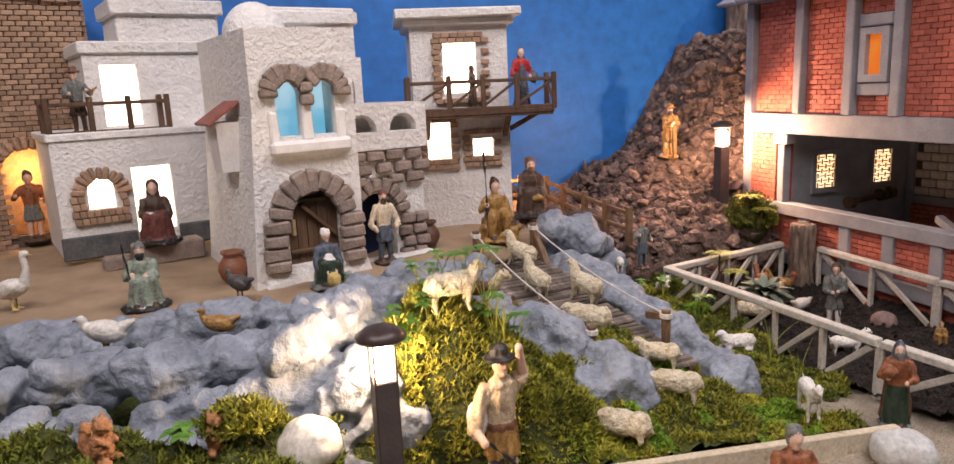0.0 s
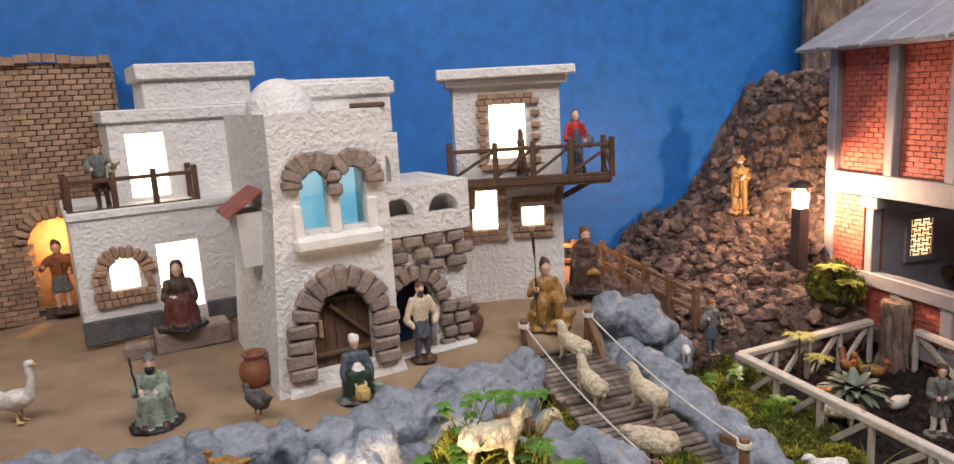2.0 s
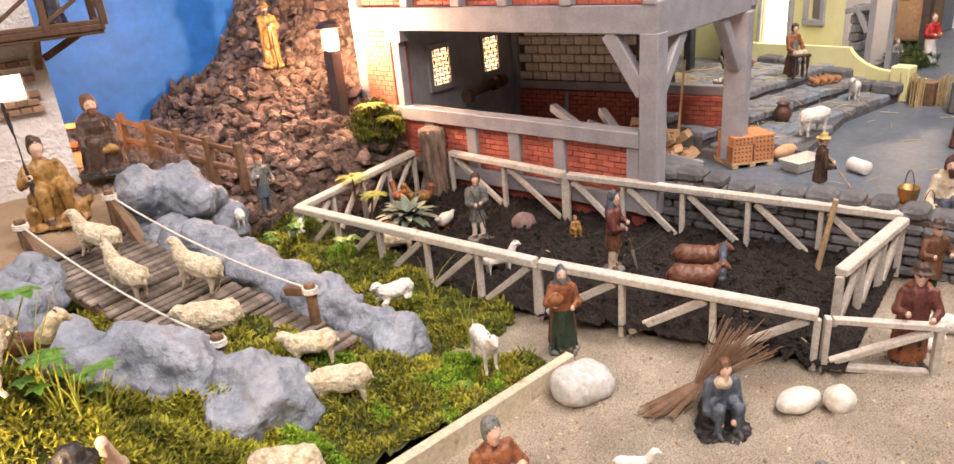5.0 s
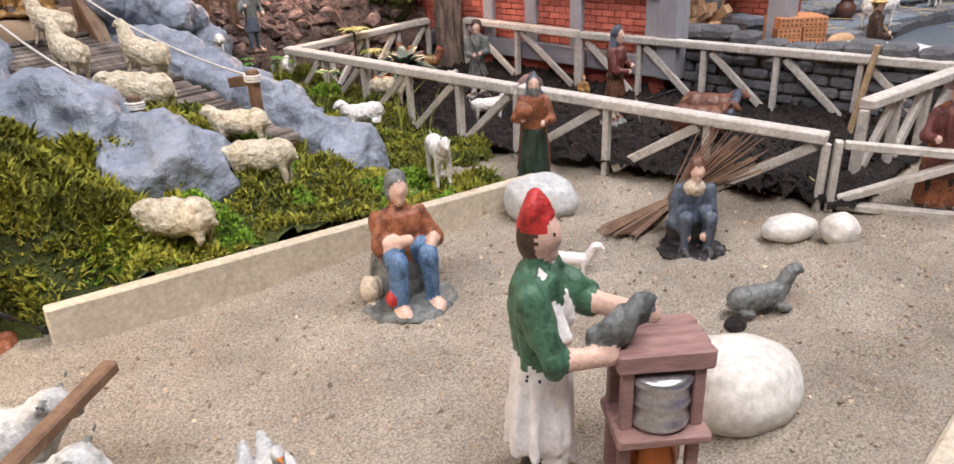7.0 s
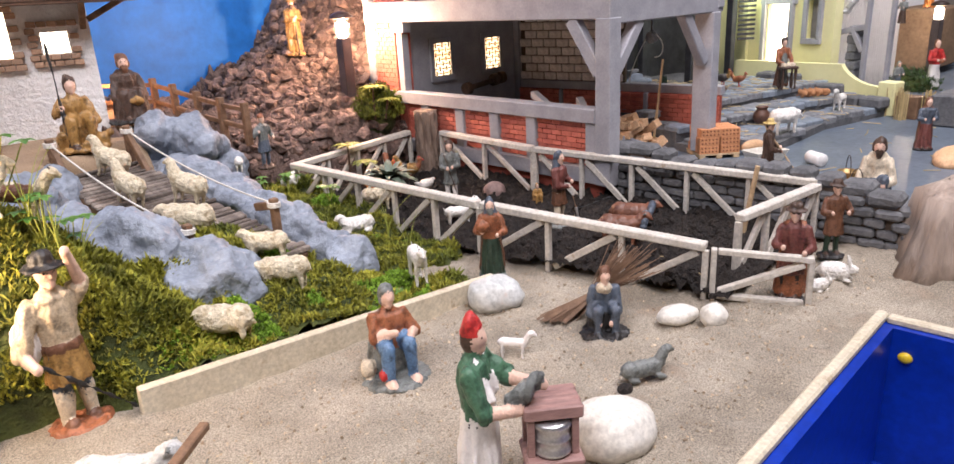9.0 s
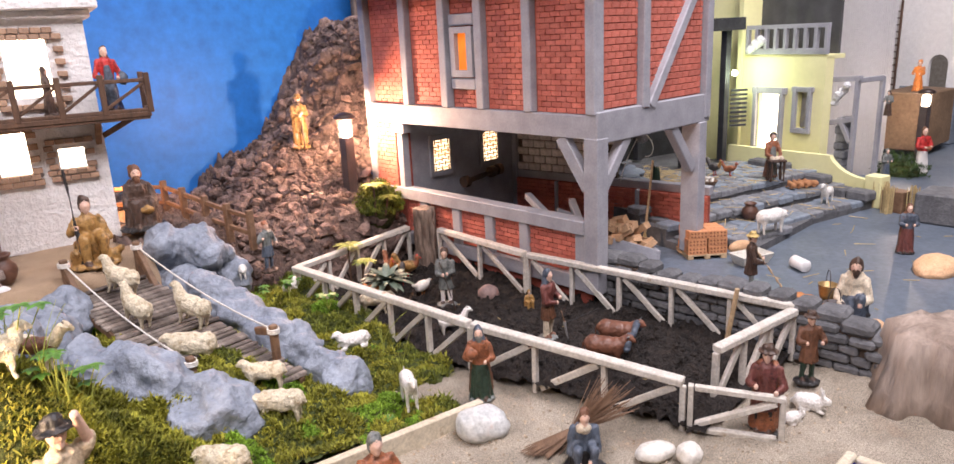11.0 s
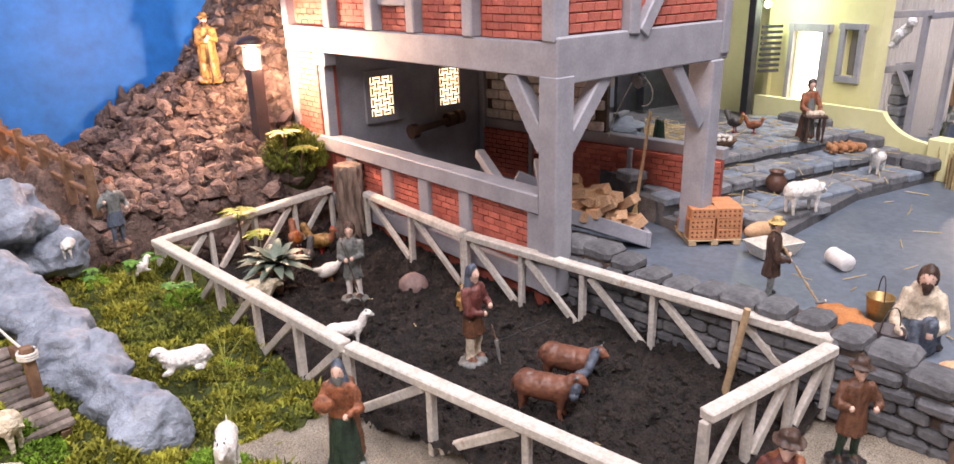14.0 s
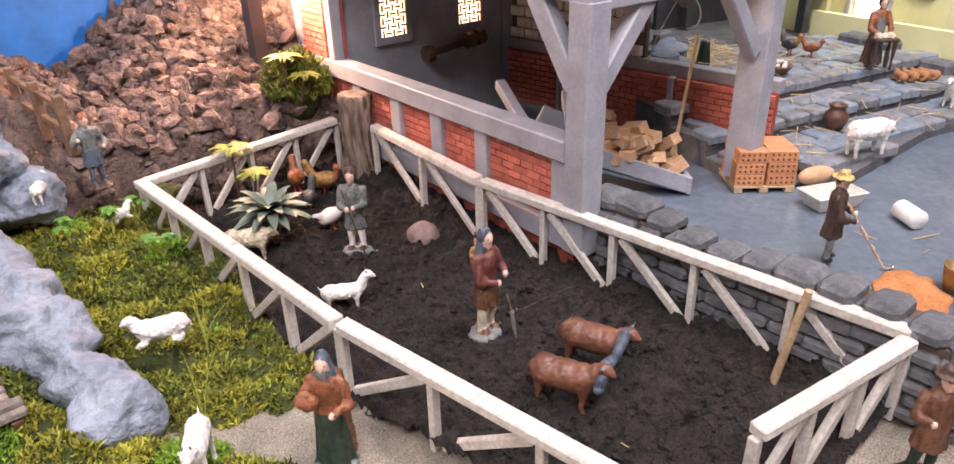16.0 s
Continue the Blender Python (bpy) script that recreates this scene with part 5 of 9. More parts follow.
bm.to_mesh(HOLLOW)
bm.free()
HOLLOW.materials.append(TERRA)
HOLLOW.materials.append(TERRA_DARK)
STACK = pose(1.330, 0.520, 0.0055, 0, 0, -42)
pal = thing("pallet", STACK, "small pale wooden pallet under the brick stack", "pallet")
for i in range(5):
    bm = bmesh.new()
    box(bm, (-0.036, -0.030 + i * 0.0138, 0.006), (0.036, -0.0195 + i * 0.0138, 0.0085), 0.0005)
    part("board", bm, WOOD_PALE, pal)
for x in (-0.030, 0, 0.030):
    bm = bmesh.new()
    box(bm, (x - 0.005, -0.030, 0.0), (x + 0.005, 0.036, 0.006), 0.0005)
    part("bearer", bm, WOOD_PALE, pal)
rnd = random.Random(4)
for k in range(3):
    for i in range(2):
        for j in range(3):
            b = new("hollow_brick", HOLLOW)
            b.matrix_world = STACK @ pose(-0.0175 + i * 0.0352 + rnd.uniform(-0.0012, 0.0012), -0.0205 + j * 0.0185, 0.0158 + k * 0.0144, 0, 0, rnd.uniform(-2.5, 2.5))
            tagged(b, "orange hollow clay brick stacked on the pallet", "brick", "stacked hollow bricks")

trough = thing("mortar_trough", pose(1.215, 0.612, 0.006, 0, 0, -38), "slanting grey wooden trough full of loose bricks", "trough")
for a, b, w, h in (((-0.115, 0.028, 0.090), (0.055, 0.028, 0.012), 0.006, 0.022), ((-0.055, -0.026, 0.052), (0.055, -0.026, 0.012), 0.006, 0.020), ((0.055, -0.030, 0.012), (0.055, 0.030, 0.012), 0.006, 0.022), ((-0.07, 0.0, 0.040), (0.055, 0.0, 0.003), 0.052, 0.005)):
    bm = bmesh.new()
    bar(bm, a, b, w, h, 0.001, 0.0005)
    part("board", bm, TIMBER_GREY if h > 0.01 else SLAB_GREY, trough)
LOOSE = surf("buff_clay_brick", (0.56, 0.33, 0.175), (0.68, 0.43, 0.25), 50, 0.8, 320, 0.4, 0.0006, vary=0.15)
loose = block_mesh(0.030, 0.016, 0.0125, 0.0008, 0.0003, LOOSE, "loose_brick")
rnd = random.Random(12)
for i in range(34):
    t = rnd.random()
    b = new("loose_brick", loose)
    layer = i // 10
    b.matrix_world = pose(1.215, 0.612, 0.006, 0, 0, -38) @ pose(0.040 - 0.085 * t, rnd.uniform(-0.019, 0.019), 0.018 + 0.034 * t + layer * 0.0125, rnd.uniform(-22, 22), rnd.uniform(-10, 40), rnd.uniform(0, 180))
    tagged(b, "loose buff clay brick lying in the trough", "brick", "loose bricks")

STRAW = surf("dry_straw", (0.42, 0.30, 0.13), (0.60, 0.47, 0.24), 60, 0.8, 300, 0.3, 0.0004, island=0.25)
bro = thing("broom", pose(1.315, 0.628, 0.006), "straw broom with a wooden handle leaning at the wall", "broom")
bm = bmesh.new()
tube(bm, (0, 0, 0.028), (0.030, 0.004, 0.160), 0.0024, 0.002, 10)
part("handle", bm, WOOD_PALE, bro)
bm = bmesh.new()
for i in range(46):
    a, r = rnd.uniform(0, 6.28), rnd.uniform(0.002, 0.009)
    tube(bm, (0.0, 0, 0.034), (r * math.cos(a) - 0.004, r * math.sin(a), 0.0), 0.0006, 0.0008, 4)
part("bristles", bm, STRAW, bro)

ENAMEL = surf("cream_enamel", (0.62, 0.58, 0.50), (0.72, 0.69, 0.62), 20, 0.5, 200, 0.3, 0.0006)
bm = bmesh.new()
hull(bm, [(-0.030, -0.016), (0.030, -0.016), (0.030, 0.016), (-0.030, 0.016)], [(-0.040, -0.024), (0.040, -0.024), (0.040, 0.024), (-0.040, 0.024)], 0.0, 0.022)
bmesh.ops.delete(bm, geom=[f for f in bm.faces if f.calc_center_median().z > 0.021], context="FACES_ONLY")
bmesh.ops.recalc_face_normals(bm, faces=bm.faces[:])
bmesh.ops.solidify(bm, geom=bm.faces[:], thickness=0.002)
tagged(part("mixing_tub", bm, ENAMEL, None, m=pose(1.330, 0.428, 0.0065, 0, 0, -25) @ Matrix.Scale(0.82, 4)), "shallow cream mixing tub on the paving", "tub")
bm = bmesh.new()
ball(bm, (0, 0, 0.013), (0.026, 0.010, 0.012), 14)
tagged(part("mortar_sack", bm, LOOSE, None, m=pose(1.375, 0.468, 0.005, 0, 0, -25), smooth=True), "tan cloth sack lying beside the tub", "sack")
bm = bmesh.new()
lathe(bm, [(0.0105, 0.0), (0.0125, 0.002), (0.0122, 0.02), (0.0125, 0.038), (0.010, 0.040)], 20, 0, Matrix.Translation((-0.02, 0, 0.0125)) @ Matrix.Rotation(radians(90), 4, "Y"))
tagged(part("drum", bm, PLASTER_SMOOTH, None, m=pose(1.345, 0.351, 0.0055, 0, 0, 55) @ Matrix.Scale(0.85, 4), smooth=True), "small white drum lying on the paving", "drum")
BRASS = surf("tarnished_brass", (0.30, 0.19, 0.07), (0.42, 0.28, 0.12), 60, 0.45, 300, 0.3, 0.0005, metal=0.6)


def pail(m, material, label):
    ob = thing("pail", m, label, "pail", "pails")
    bm = bmesh.new()
    lathe(bm, [(0.0095, 0.0), (0.0118, 0.012), (0.0135, 0.024), (0.0142, 0.026), (0.0125, 0.0255), (0.011, 0.018)], 22)
    part("body", bm, material, ob, smooth=True)
    cu = bpy.data.curves.new("handle", "CURVE")
    cu.dimensions, cu.bevel_depth = "3D", 0.0006
    sp = cu.splines.new("POLY")
    sp.points.add(12)
    for k in range(13):
        a = math.pi * k / 12
        sp.points[k].co = (0.0138 * math.cos(a), 0.0, 0.024 + 0.024 * math.sin(a), 1)
    cu.materials.append(IRON)
    h = new("handle", cu)
    h.parent = ob


pail(pose(1.232, 0.268, 0.005, 0, 0, 30), BRASS, "brass pail with its handle up")
pail(pose(1.160, 0.236, 0.005, 0, 0, -20), PILLAR, "dark metal pail beside the kneeling figurine")
ORANGE = surf("orange_earth", (0.44, 0.165, 0.05), (0.58, 0.25, 0.09), 60, 0.95, 420, 1.0, 0.0025)
bm = bmesh.new()
vs = ball(bm, (0, 0, 0), (0.050, 0.030, 0.006), 40)
for v in vs:
    k = 1 + 0.22 * fbm(v.co.x * 40, v.co.y * 40, 3.3)
    v.co = Vector((v.co.x * k, v.co.y * k, max(-0.001, v.co.z + 0.002 * fbm(v.co.x * 90, v.co.y * 90, 1.0))))
tagged(part("earth_mound", bm, ORANGE, None, m=pose(1.192, 0.290, 0.006, 0, 0, 20), smooth=True), "thin heap of orange earth on the paving", "earth")

# beam pieces and axle lying in the workshop
wb = thing("loose_beams", HOUSE, "grey wooden beams leaning in the workshop", "beams")
for a, b in (((0.09, 0.22, 0.075), (0.03, 0.08, 0.035)), ((0.15, 0.17, 0.06), (0.05, 0.06, 0.03))):
    bm = bmesh.new()
    bar(bm, (a[0], a[1], a[2] + 0.035), (b[0], b[1], b[2] + 0.035), 0.012, 0.012, 0.001)
    part("beam", bm, TIMBER_GREY, wb)
ax = thing("cart_axle", HOUSE @ pose(0.175, 0.441, 0.087, 0, 0, 90), "rusty brown axle with collars on the wall", "axle")
bm = bmesh.new()
tube(bm, (0, 0.035, 0.012), (0, -0.075, 0.024), 0.0055, 0.0055, 12)
part("shaft", bm, WOOD_DARK, ax)
for y in (0.03, -0.045, -0.065):
    bm = bmesh.new()
    tube(bm, (0, y + 0.006, 0.016 - y * 0.11), (0, y - 0.006, 0.0165 - y * 0.11), 0.012, 0.012, 10)
    part("collar", bm, WOOD_DARK, ax)
# pale block wall seen through the workshop
BWM = HOUSE @ pose(0.312, 0.462, 0.098, 0, 0, -172)
bw = thing("block_wall", BWM, "low wall of pale pinkish blocks behind the workshop", "wall")
bm = bmesh.new()
box(bm, (-0.008, 0.01, 0), (0.0, 0.25, 0.135))
part("core", bm, MORTAR_DARK, bw)
PINKB = surf("pale_pink_block", (0.55, 0.48, 0.44), (0.70, 0.63, 0.58), 40, 0.85, 240, 0.6, 0.001, vary=0.12)
me = block_mesh(0.010, 0.0275, 0.0148, 0.0014, 0.0004, PINKB, "block")
for j in range(8):
    for i in range(8):
        y = 0.026 + i * 0.0295 + (0.013 if j % 2 else 0)
        if y < 0.245:
            piece("block", me, bw, pose(0.001, y, 0.009 + j * 0.0164))

# mill stone, sheaf and basket on the deck
mill = thing("mill_stone", pose(1.440, 0.742, 0.066), "round grey millstone on a slatted drum", "millstone")
bm = bmesh.new()
lathe(bm, [(0.034, 0.0), (0.034, 0.026)], 26)
part("drum", bm, BLOCK_GREY, mill)
bm = bmesh.new()
lathe(bm, [(0.040, 0.026), (0.040, 0.034), (0.022, 0.036), (0.020, 0.044), (0.006, 0.045)], 30)
part("stone", bm, SLAB_GREY, mill)
for i in range(18):
    a = i / 18 * 2 * math.pi
    bm = bmesh.new()
    bar(bm, (0.035 * math.cos(a), 0.035 * math.sin(a), 0.002), (0.035 * math.cos(a), 0.035 * math.sin(a), 0.025), 0.006, 0.0025, up=(math.cos(a), math.sin(a), 0))
    part("slat", bm, SLAB_GREY, mill)
bk = thing("egg_basket", YARD @ pose(0.219, 0.165, 0.0635), "shallow woven basket heaped with pale eggs", "basket")
bm = bmesh.new()
lathe(bm, [(0.016, 0.0), (0.024, 0.010), (0.026, 0.014), (0.023, 0.013), (0.018, 0.008)], 22, 0, None, 11, 0.08)
part("bowl", bm, WOOD_MID, bk)
EGG = surf("egg_shell", (0.60, 0.55, 0.48), (0.70, 0.66, 0.60), 40, 0.6, 200, 0.1)
for i in range(16):
    a, r = i * 2.4, 0.004 + 0.0011 * i
    bm = bmesh.new()
    ball(bm, (r * math.cos(a), r * math.sin(a), 0.014 + 0.004 * (i < 6)), (0.0045, 0.0036, 0.0036), 8)
    part("egg", bm, EGG, bk, smooth=True)
hay = thing("straw_bundle", YARD @ pose(0.535, -0.075, 0.0), "bundled straw sheaves round a wooden crate", "straw")
bm = bmesh.new()
box(bm, (-0.018, -0.022, 0), (0.018, 0.022, 0.045), 0.001)
part("crate", bm, WOOD_MID, hay)
bm = bmesh.new()
for i in range(150):
    a = rnd.uniform(0, 6.28)
    c = rnd.choice(((0.0, -0.036), (0.0, 0.034), (-0.028, 0.0)))
    r = rnd.uniform(0.0, 0.015)
    tube(bm, (c[0] + r * math.cos(a), c[1] + r * math.sin(a), 0), (c[0] + r * 1.1 * math.cos(a), c[1] + r * 1.1 * math.sin(a), rnd.uniform(0.045, 0.062)), 0.0009, 0.0008, 4)
part("sheaf", bm, STRAW, hay)


def straws(name, n, spot, label, seed, length=(0.012, 0.035)):
    """Loose straw lying about; spot(rnd) gives x, y, z."""
    rr = random.Random(seed)
    bm = bmesh.new()
    for _ in range(n):
        x, y, z = spot(rr)
        a, L = rr.uniform(0, 6.28), rr.uniform(*length)
        tube(bm, (x, y, z), (x + L * math.cos(a), y + L * math.sin(a), z + rr.uniform(-0.0005, 0.004)), 0.0007, 0.0006, 4)
    return tagged(part(name, bm, STRAW, None), label, "straw", kind="stuff")


def on_deck(r):
    p = YARD @ Vector((r.uniform(0.05, 0.5), r.uniform(-0.03, 0.33), 0))
    v = (YARD.inverted() @ p).y
    return p.x, p.y, 0.005 + (0.0645 if v > 0.115 else 0.0445 if v > 0.045 else 0.0245)


straws("straw", 130, on_deck, "dry straw strewn over the grey steps", 3, (0.015, 0.05))
straws("straw", 26, lambda r: (r.uniform(1.2, 1.75), r.uniform(0.12, 0.40), 0.0065), "few dry straws on the grey paving", 5)

# ---- log, stump, brown fence ----
LOGW = surf("weathered_driftwood", (0.20, 0.145, 0.11), (0.42, 0.34, 0.28), 22, 0.85, 130, 1.0, 0.003, stretch=(1, 1, 0.15))
bm = bmesh.new()
vs = lathe(bm, [(0.075, -0.02), (0.062, 0.02), (0.056, 0.05), (0.05, 0.078), (0.03, 0.086)], 48)
for v in vs:
    a = math.atan2(v.co.y, v.co.x)
    k = 1 + 0.13 * math.sin(5 * a + 1) + 0.06 * math.sin(13 * a + 2) + 0.05 * fbm(a * 3, v.co.z * 30)
    v.co = Vector((v.co.x * k, v.co.y * k, v.co.z + 0.010 * fbm(v.co.x * 30, v.co.y * 30, 4)))
tagged(part("driftwood_log", bm, LOGW, None, m=pose(1.045, 0.085, -0.010), smooth=True), "upright weathered driftwood log standing on the sand", "log")
bm = bmesh.new()
vs = lathe(bm, [(0.026 - 0.007 * min(1.0, i / 9), -0.02 + 0.0062 * i) for i in range(22)] + [(0.015, 0.1105), (0.004, 0.1105)], 72)
for v in vs:
    a = math.atan2(v.co.y, v.co.x)
    k = 1.06 + 0.16 * fbm(a * 3, v.co.z * 30, 8) + 0.10 * math.sin(13 * a + 40 * v.co.z + 3 * fbm(a * 2, v.co.z * 60, 2.0)) + 0.05 * fbm(a * 9, v.co.z * 120, 5)
    v.co = Vector((v.co.x * k, v.co.y * k, v.co.z))
STUMPB = surf("ridged_tree_bark", (0.075, 0.048, 0.034), (0.36, 0.265, 0.205), 60, 0.9, 260, 1.0, 0.004, stretch=(1, 1, 0.3))
tagged(part("tree_stump", bm, STUMPB, None, m=pose(1.020, 0.922, -0.008), smooth=True), "tree stump with ridged grey-brown bark", "stump")
wf = thing("brown_fence", pose(0.692, 0.962, 0.095), "brown wooden post-and-rail fence at the village edge", "fence")
rail_fence(wf, [(0.0, 0.0, 0.0), (-0.010, 0.055, 0.006), (-0.020, 0.11, 0.014), (-0.032, 0.165, 0.024), (-0.042, 0.215, 0.032), (-0.085, 0.235, 0.036), (-0.13, 0.25, 0.038)], 0.060, WOOD_MID, 0.0075)
lamp("path_bulb", "POINT", pose(0.585, 1.185, 0.19), 0.25, (1.0, 0.42, 0.12), 0.006)

# step before the left house
bm = bmesh.new()
box(bm, (0.0, -0.045, 0.0), (0.098, 0.0, 0.030), 0.003, 0.0015)
tagged(part("stone_step", bm, STONE_TAUPE, None, m=pose(-0.060, 1.125, 0.128, 0, 0, 12)), "broad pale stone step before the lit doorway", "step")
bm = bmesh.new()
box(bm, (0.0, -0.035, 0.0), (0.034, 0.0, 0.020), 0.003, 0.0015)
tagged(part("stone_step", bm, STONE_TAUPE, None, m=pose(-0.096, 1.105, 0.128, 0, 0, 12)), "small pale stone step beside the broad one", "step")

from mathutils.bvhtree import BVHTree

# ---- painted figurines, each one plain moulded mesh ----
def paint(name, c, rough=0.5, dark=0.45, grain=0.28):
    return surf("resin_" + name, tuple(k * dark * 0.8 for k in c), c, 130, rough, 520, 0.6, 0.0009, lo=0.30, hi=0.52, grain=grain)


SKIN = paint("skin", (0.72, 0.48, 0.37), 0.5, 1.05, 0.10)
BROWN = paint("brown", (0.17, 0.075, 0.040))
DKBROWN = paint("dark_brown", (0.075, 0.042, 0.028))
MAROON = paint("maroon", (0.16, 0.050, 0.040))
RED = paint("red", (0.50, 0.030, 0.025))
GREEN = paint("green", (0.060, 0.150, 0.085))
DKGREEN = paint("dark_green", (0.022, 0.045, 0.028))
BLUE = paint("denim_blue", (0.11, 0.20, 0.34))
SLATE = paint("slate_blue", (0.085, 0.105, 0.14))
NAVY = paint("navy", (0.02, 0.028, 0.085))
CREAM = paint("cream", (0.66, 0.56, 0.42), 0.5, 0.8)
WHITE = paint("white", (0.78, 0.74, 0.71), 0.5, 1.1, 0.08)
SAGE = paint("sage", (0.26, 0.31, 0.25))
GOLD = paint("antique_gold", (0.36, 0.20, 0.06), 0.42)
RUST = paint("rust", (0.30, 0.105, 0.045))
GREY = paint("stone_grey", (0.17, 0.18, 0.17))
BLACK = paint("black", (0.022, 0.020, 0.020))
ORANGE_P = paint("orange", (0.62, 0.20, 0.035))
STRAWHAT = paint("straw_yellow", (0.58, 0.42, 0.15), 0.6, 0.7)
SILVER = surf("silver_paint", (0.42, 0.42, 0.43), (0.60, 0.60, 0.61), 60, 0.32, 300, 0.2, 0.0005, metal=0.85)
COPPER = surf("copper_paint", (0.42, 0.13, 0.035), (0.55, 0.19, 0.06), 30, 0.35, 200, 0.2, 0.0005, metal=0.7)
WOOL = surf("cream_moulded_wool", (0.42, 0.33, 0.20), (0.70, 0.62, 0.46), 150, 0.7, 420, 1.0, 0.0022, lo=0.3, hi=0.55)
WOOL_WHITE = surf("white_moulded_wool", (0.60, 0.56, 0.50), (0.80, 0.77, 0.72), 150, 0.65, 420, 0.9, 0.0018, lo=0.3, hi=0.55)
OX = surf("red_brown_hide", (0.085, 0.035, 0.022), (0.23, 0.095, 0.055), 60, 0.45, 350, 0.4, 0.0008)
FEATHER = surf("white_feathers", (0.55, 0.52, 0.47), (0.76, 0.73, 0.68), 90, 0.55, 300, 0.5, 0.0008)
FEATHER_DARK = surf("dark_feathers", (0.04, 0.036, 0.034), (0.11, 0.10, 0.095), 90, 0.55, 300, 0.5, 0.0008)
SQUIRREL = surf("tan_fur", (0.30, 0.125, 0.05), (0.48, 0.23, 0.10), 130, 0.75, 420, 0.8, 0.0012)

TAN = paint("tan", (0.50, 0.39, 0.26), 0.5, 0.6)
COWGREY = paint("pale_grey_hide", (0.52, 0.52, 0.50), 0.6, 0.8)
PALETTE = [SKIN, BROWN, DKBROWN, MAROON, RED, GREEN, DKGREEN, BLUE, SLATE, NAVY, CREAM, WHITE, SAGE, GOLD, RUST, GREY, BLACK, ORANGE_P, STRAWHAT, TAN, SILVER, COPPER, WOOD_MID, WOOD_PALE]


MOULD = []


def mould():
    """Melt each figure into one cast body, keep its paint, and press cloth folds or curls into it."""
    for ob, voxel, size, folds, curls, bare_slot in MOULD:
        md = ob.modifiers.new("cast", "REMESH")
        md.mode, md.voxel_size = "VOXEL", voxel
    dg = bpy.context.evaluated_depsgraph_get()
    for k, (ob, voxel, size, folds, curls, bare_slot) in enumerate(MOULD):
        old = ob.data
        me = bpy.data.meshes.new_from_object(ob.evaluated_get(dg))
        tree = BVHTree.FromPolygons([v.co for v in old.vertices], [p.vertices[:] for p in old.polygons])
        slots = [p.material_index for p in old.polygons]
        mi = [slots[tree.find_nearest(p.center)[2]] for p in me.polygons]
        n = len(me.vertices)
        co, no = np.empty(n * 3), np.empty(n * 3)
        me.vertices.foreach_get("co", co)
        co = co.reshape(-1, 3)
        ed = np.empty(len(me.edges) * 2, dtype=np.int32)
        me.edges.foreach_get("vertices", ed)
        ed = ed.reshape(-1, 2)
        cnt = np.bincount(ed.ravel(), minlength=n)[:, None]
        for _ in range(2):
            acc = np.zeros_like(co)
            np.add.at(acc, ed[:, 0], co[ed[:, 1]])
            np.add.at(acc, ed[:, 1], co[ed[:, 0]])
            co = co * 0.5 + 0.5 * acc / np.maximum(cnt, 1)
        me.vertices.foreach_set("co", co.ravel())
        me.update()
        bare_v = {v for p, q in zip(me.polygons, mi) if q == bare_slot for v in p.vertices}
        for i, v in enumerate(me.vertices):
            c = v.co / size + Vector((k * 3.7, 0, 0))
            d = 0.0 if i in bare_v else folds * (noise.noise((c.x * 24, c.y * 24, c.z * 4.5)) + 0.22 * noise.noise((c.x * 60, c.y * 60, c.z * 30)))
            if curls:
                d += curls * (noise.noise(c * 15) + 0.6 * noise.noise(c * 34))
            co[i] += np.array(v.normal) * d * size
        me.vertices.foreach_set("co", co.ravel())
        me.materials.clear()
        for mat in old.materials:
            me.materials.append(mat)
        me.polygons.foreach_set("material_index", mi)
        me.polygons.foreach_set("use_smooth", [True] * len(me.polygons))
        me.update()
        ob.modifiers.clear()
        ob.data = me


def limb(bm, pts, radii, mi, n=9):
    for a, b, r0, r1 in zip(pts, pts[1:], radii, radii[1:]):
        tube(bm, a, b, r0, r1, n, mi)
        ball(bm, b, r1 * 1.01, n, mi)
    ball(bm, pts[0], radii[0], n, mi)


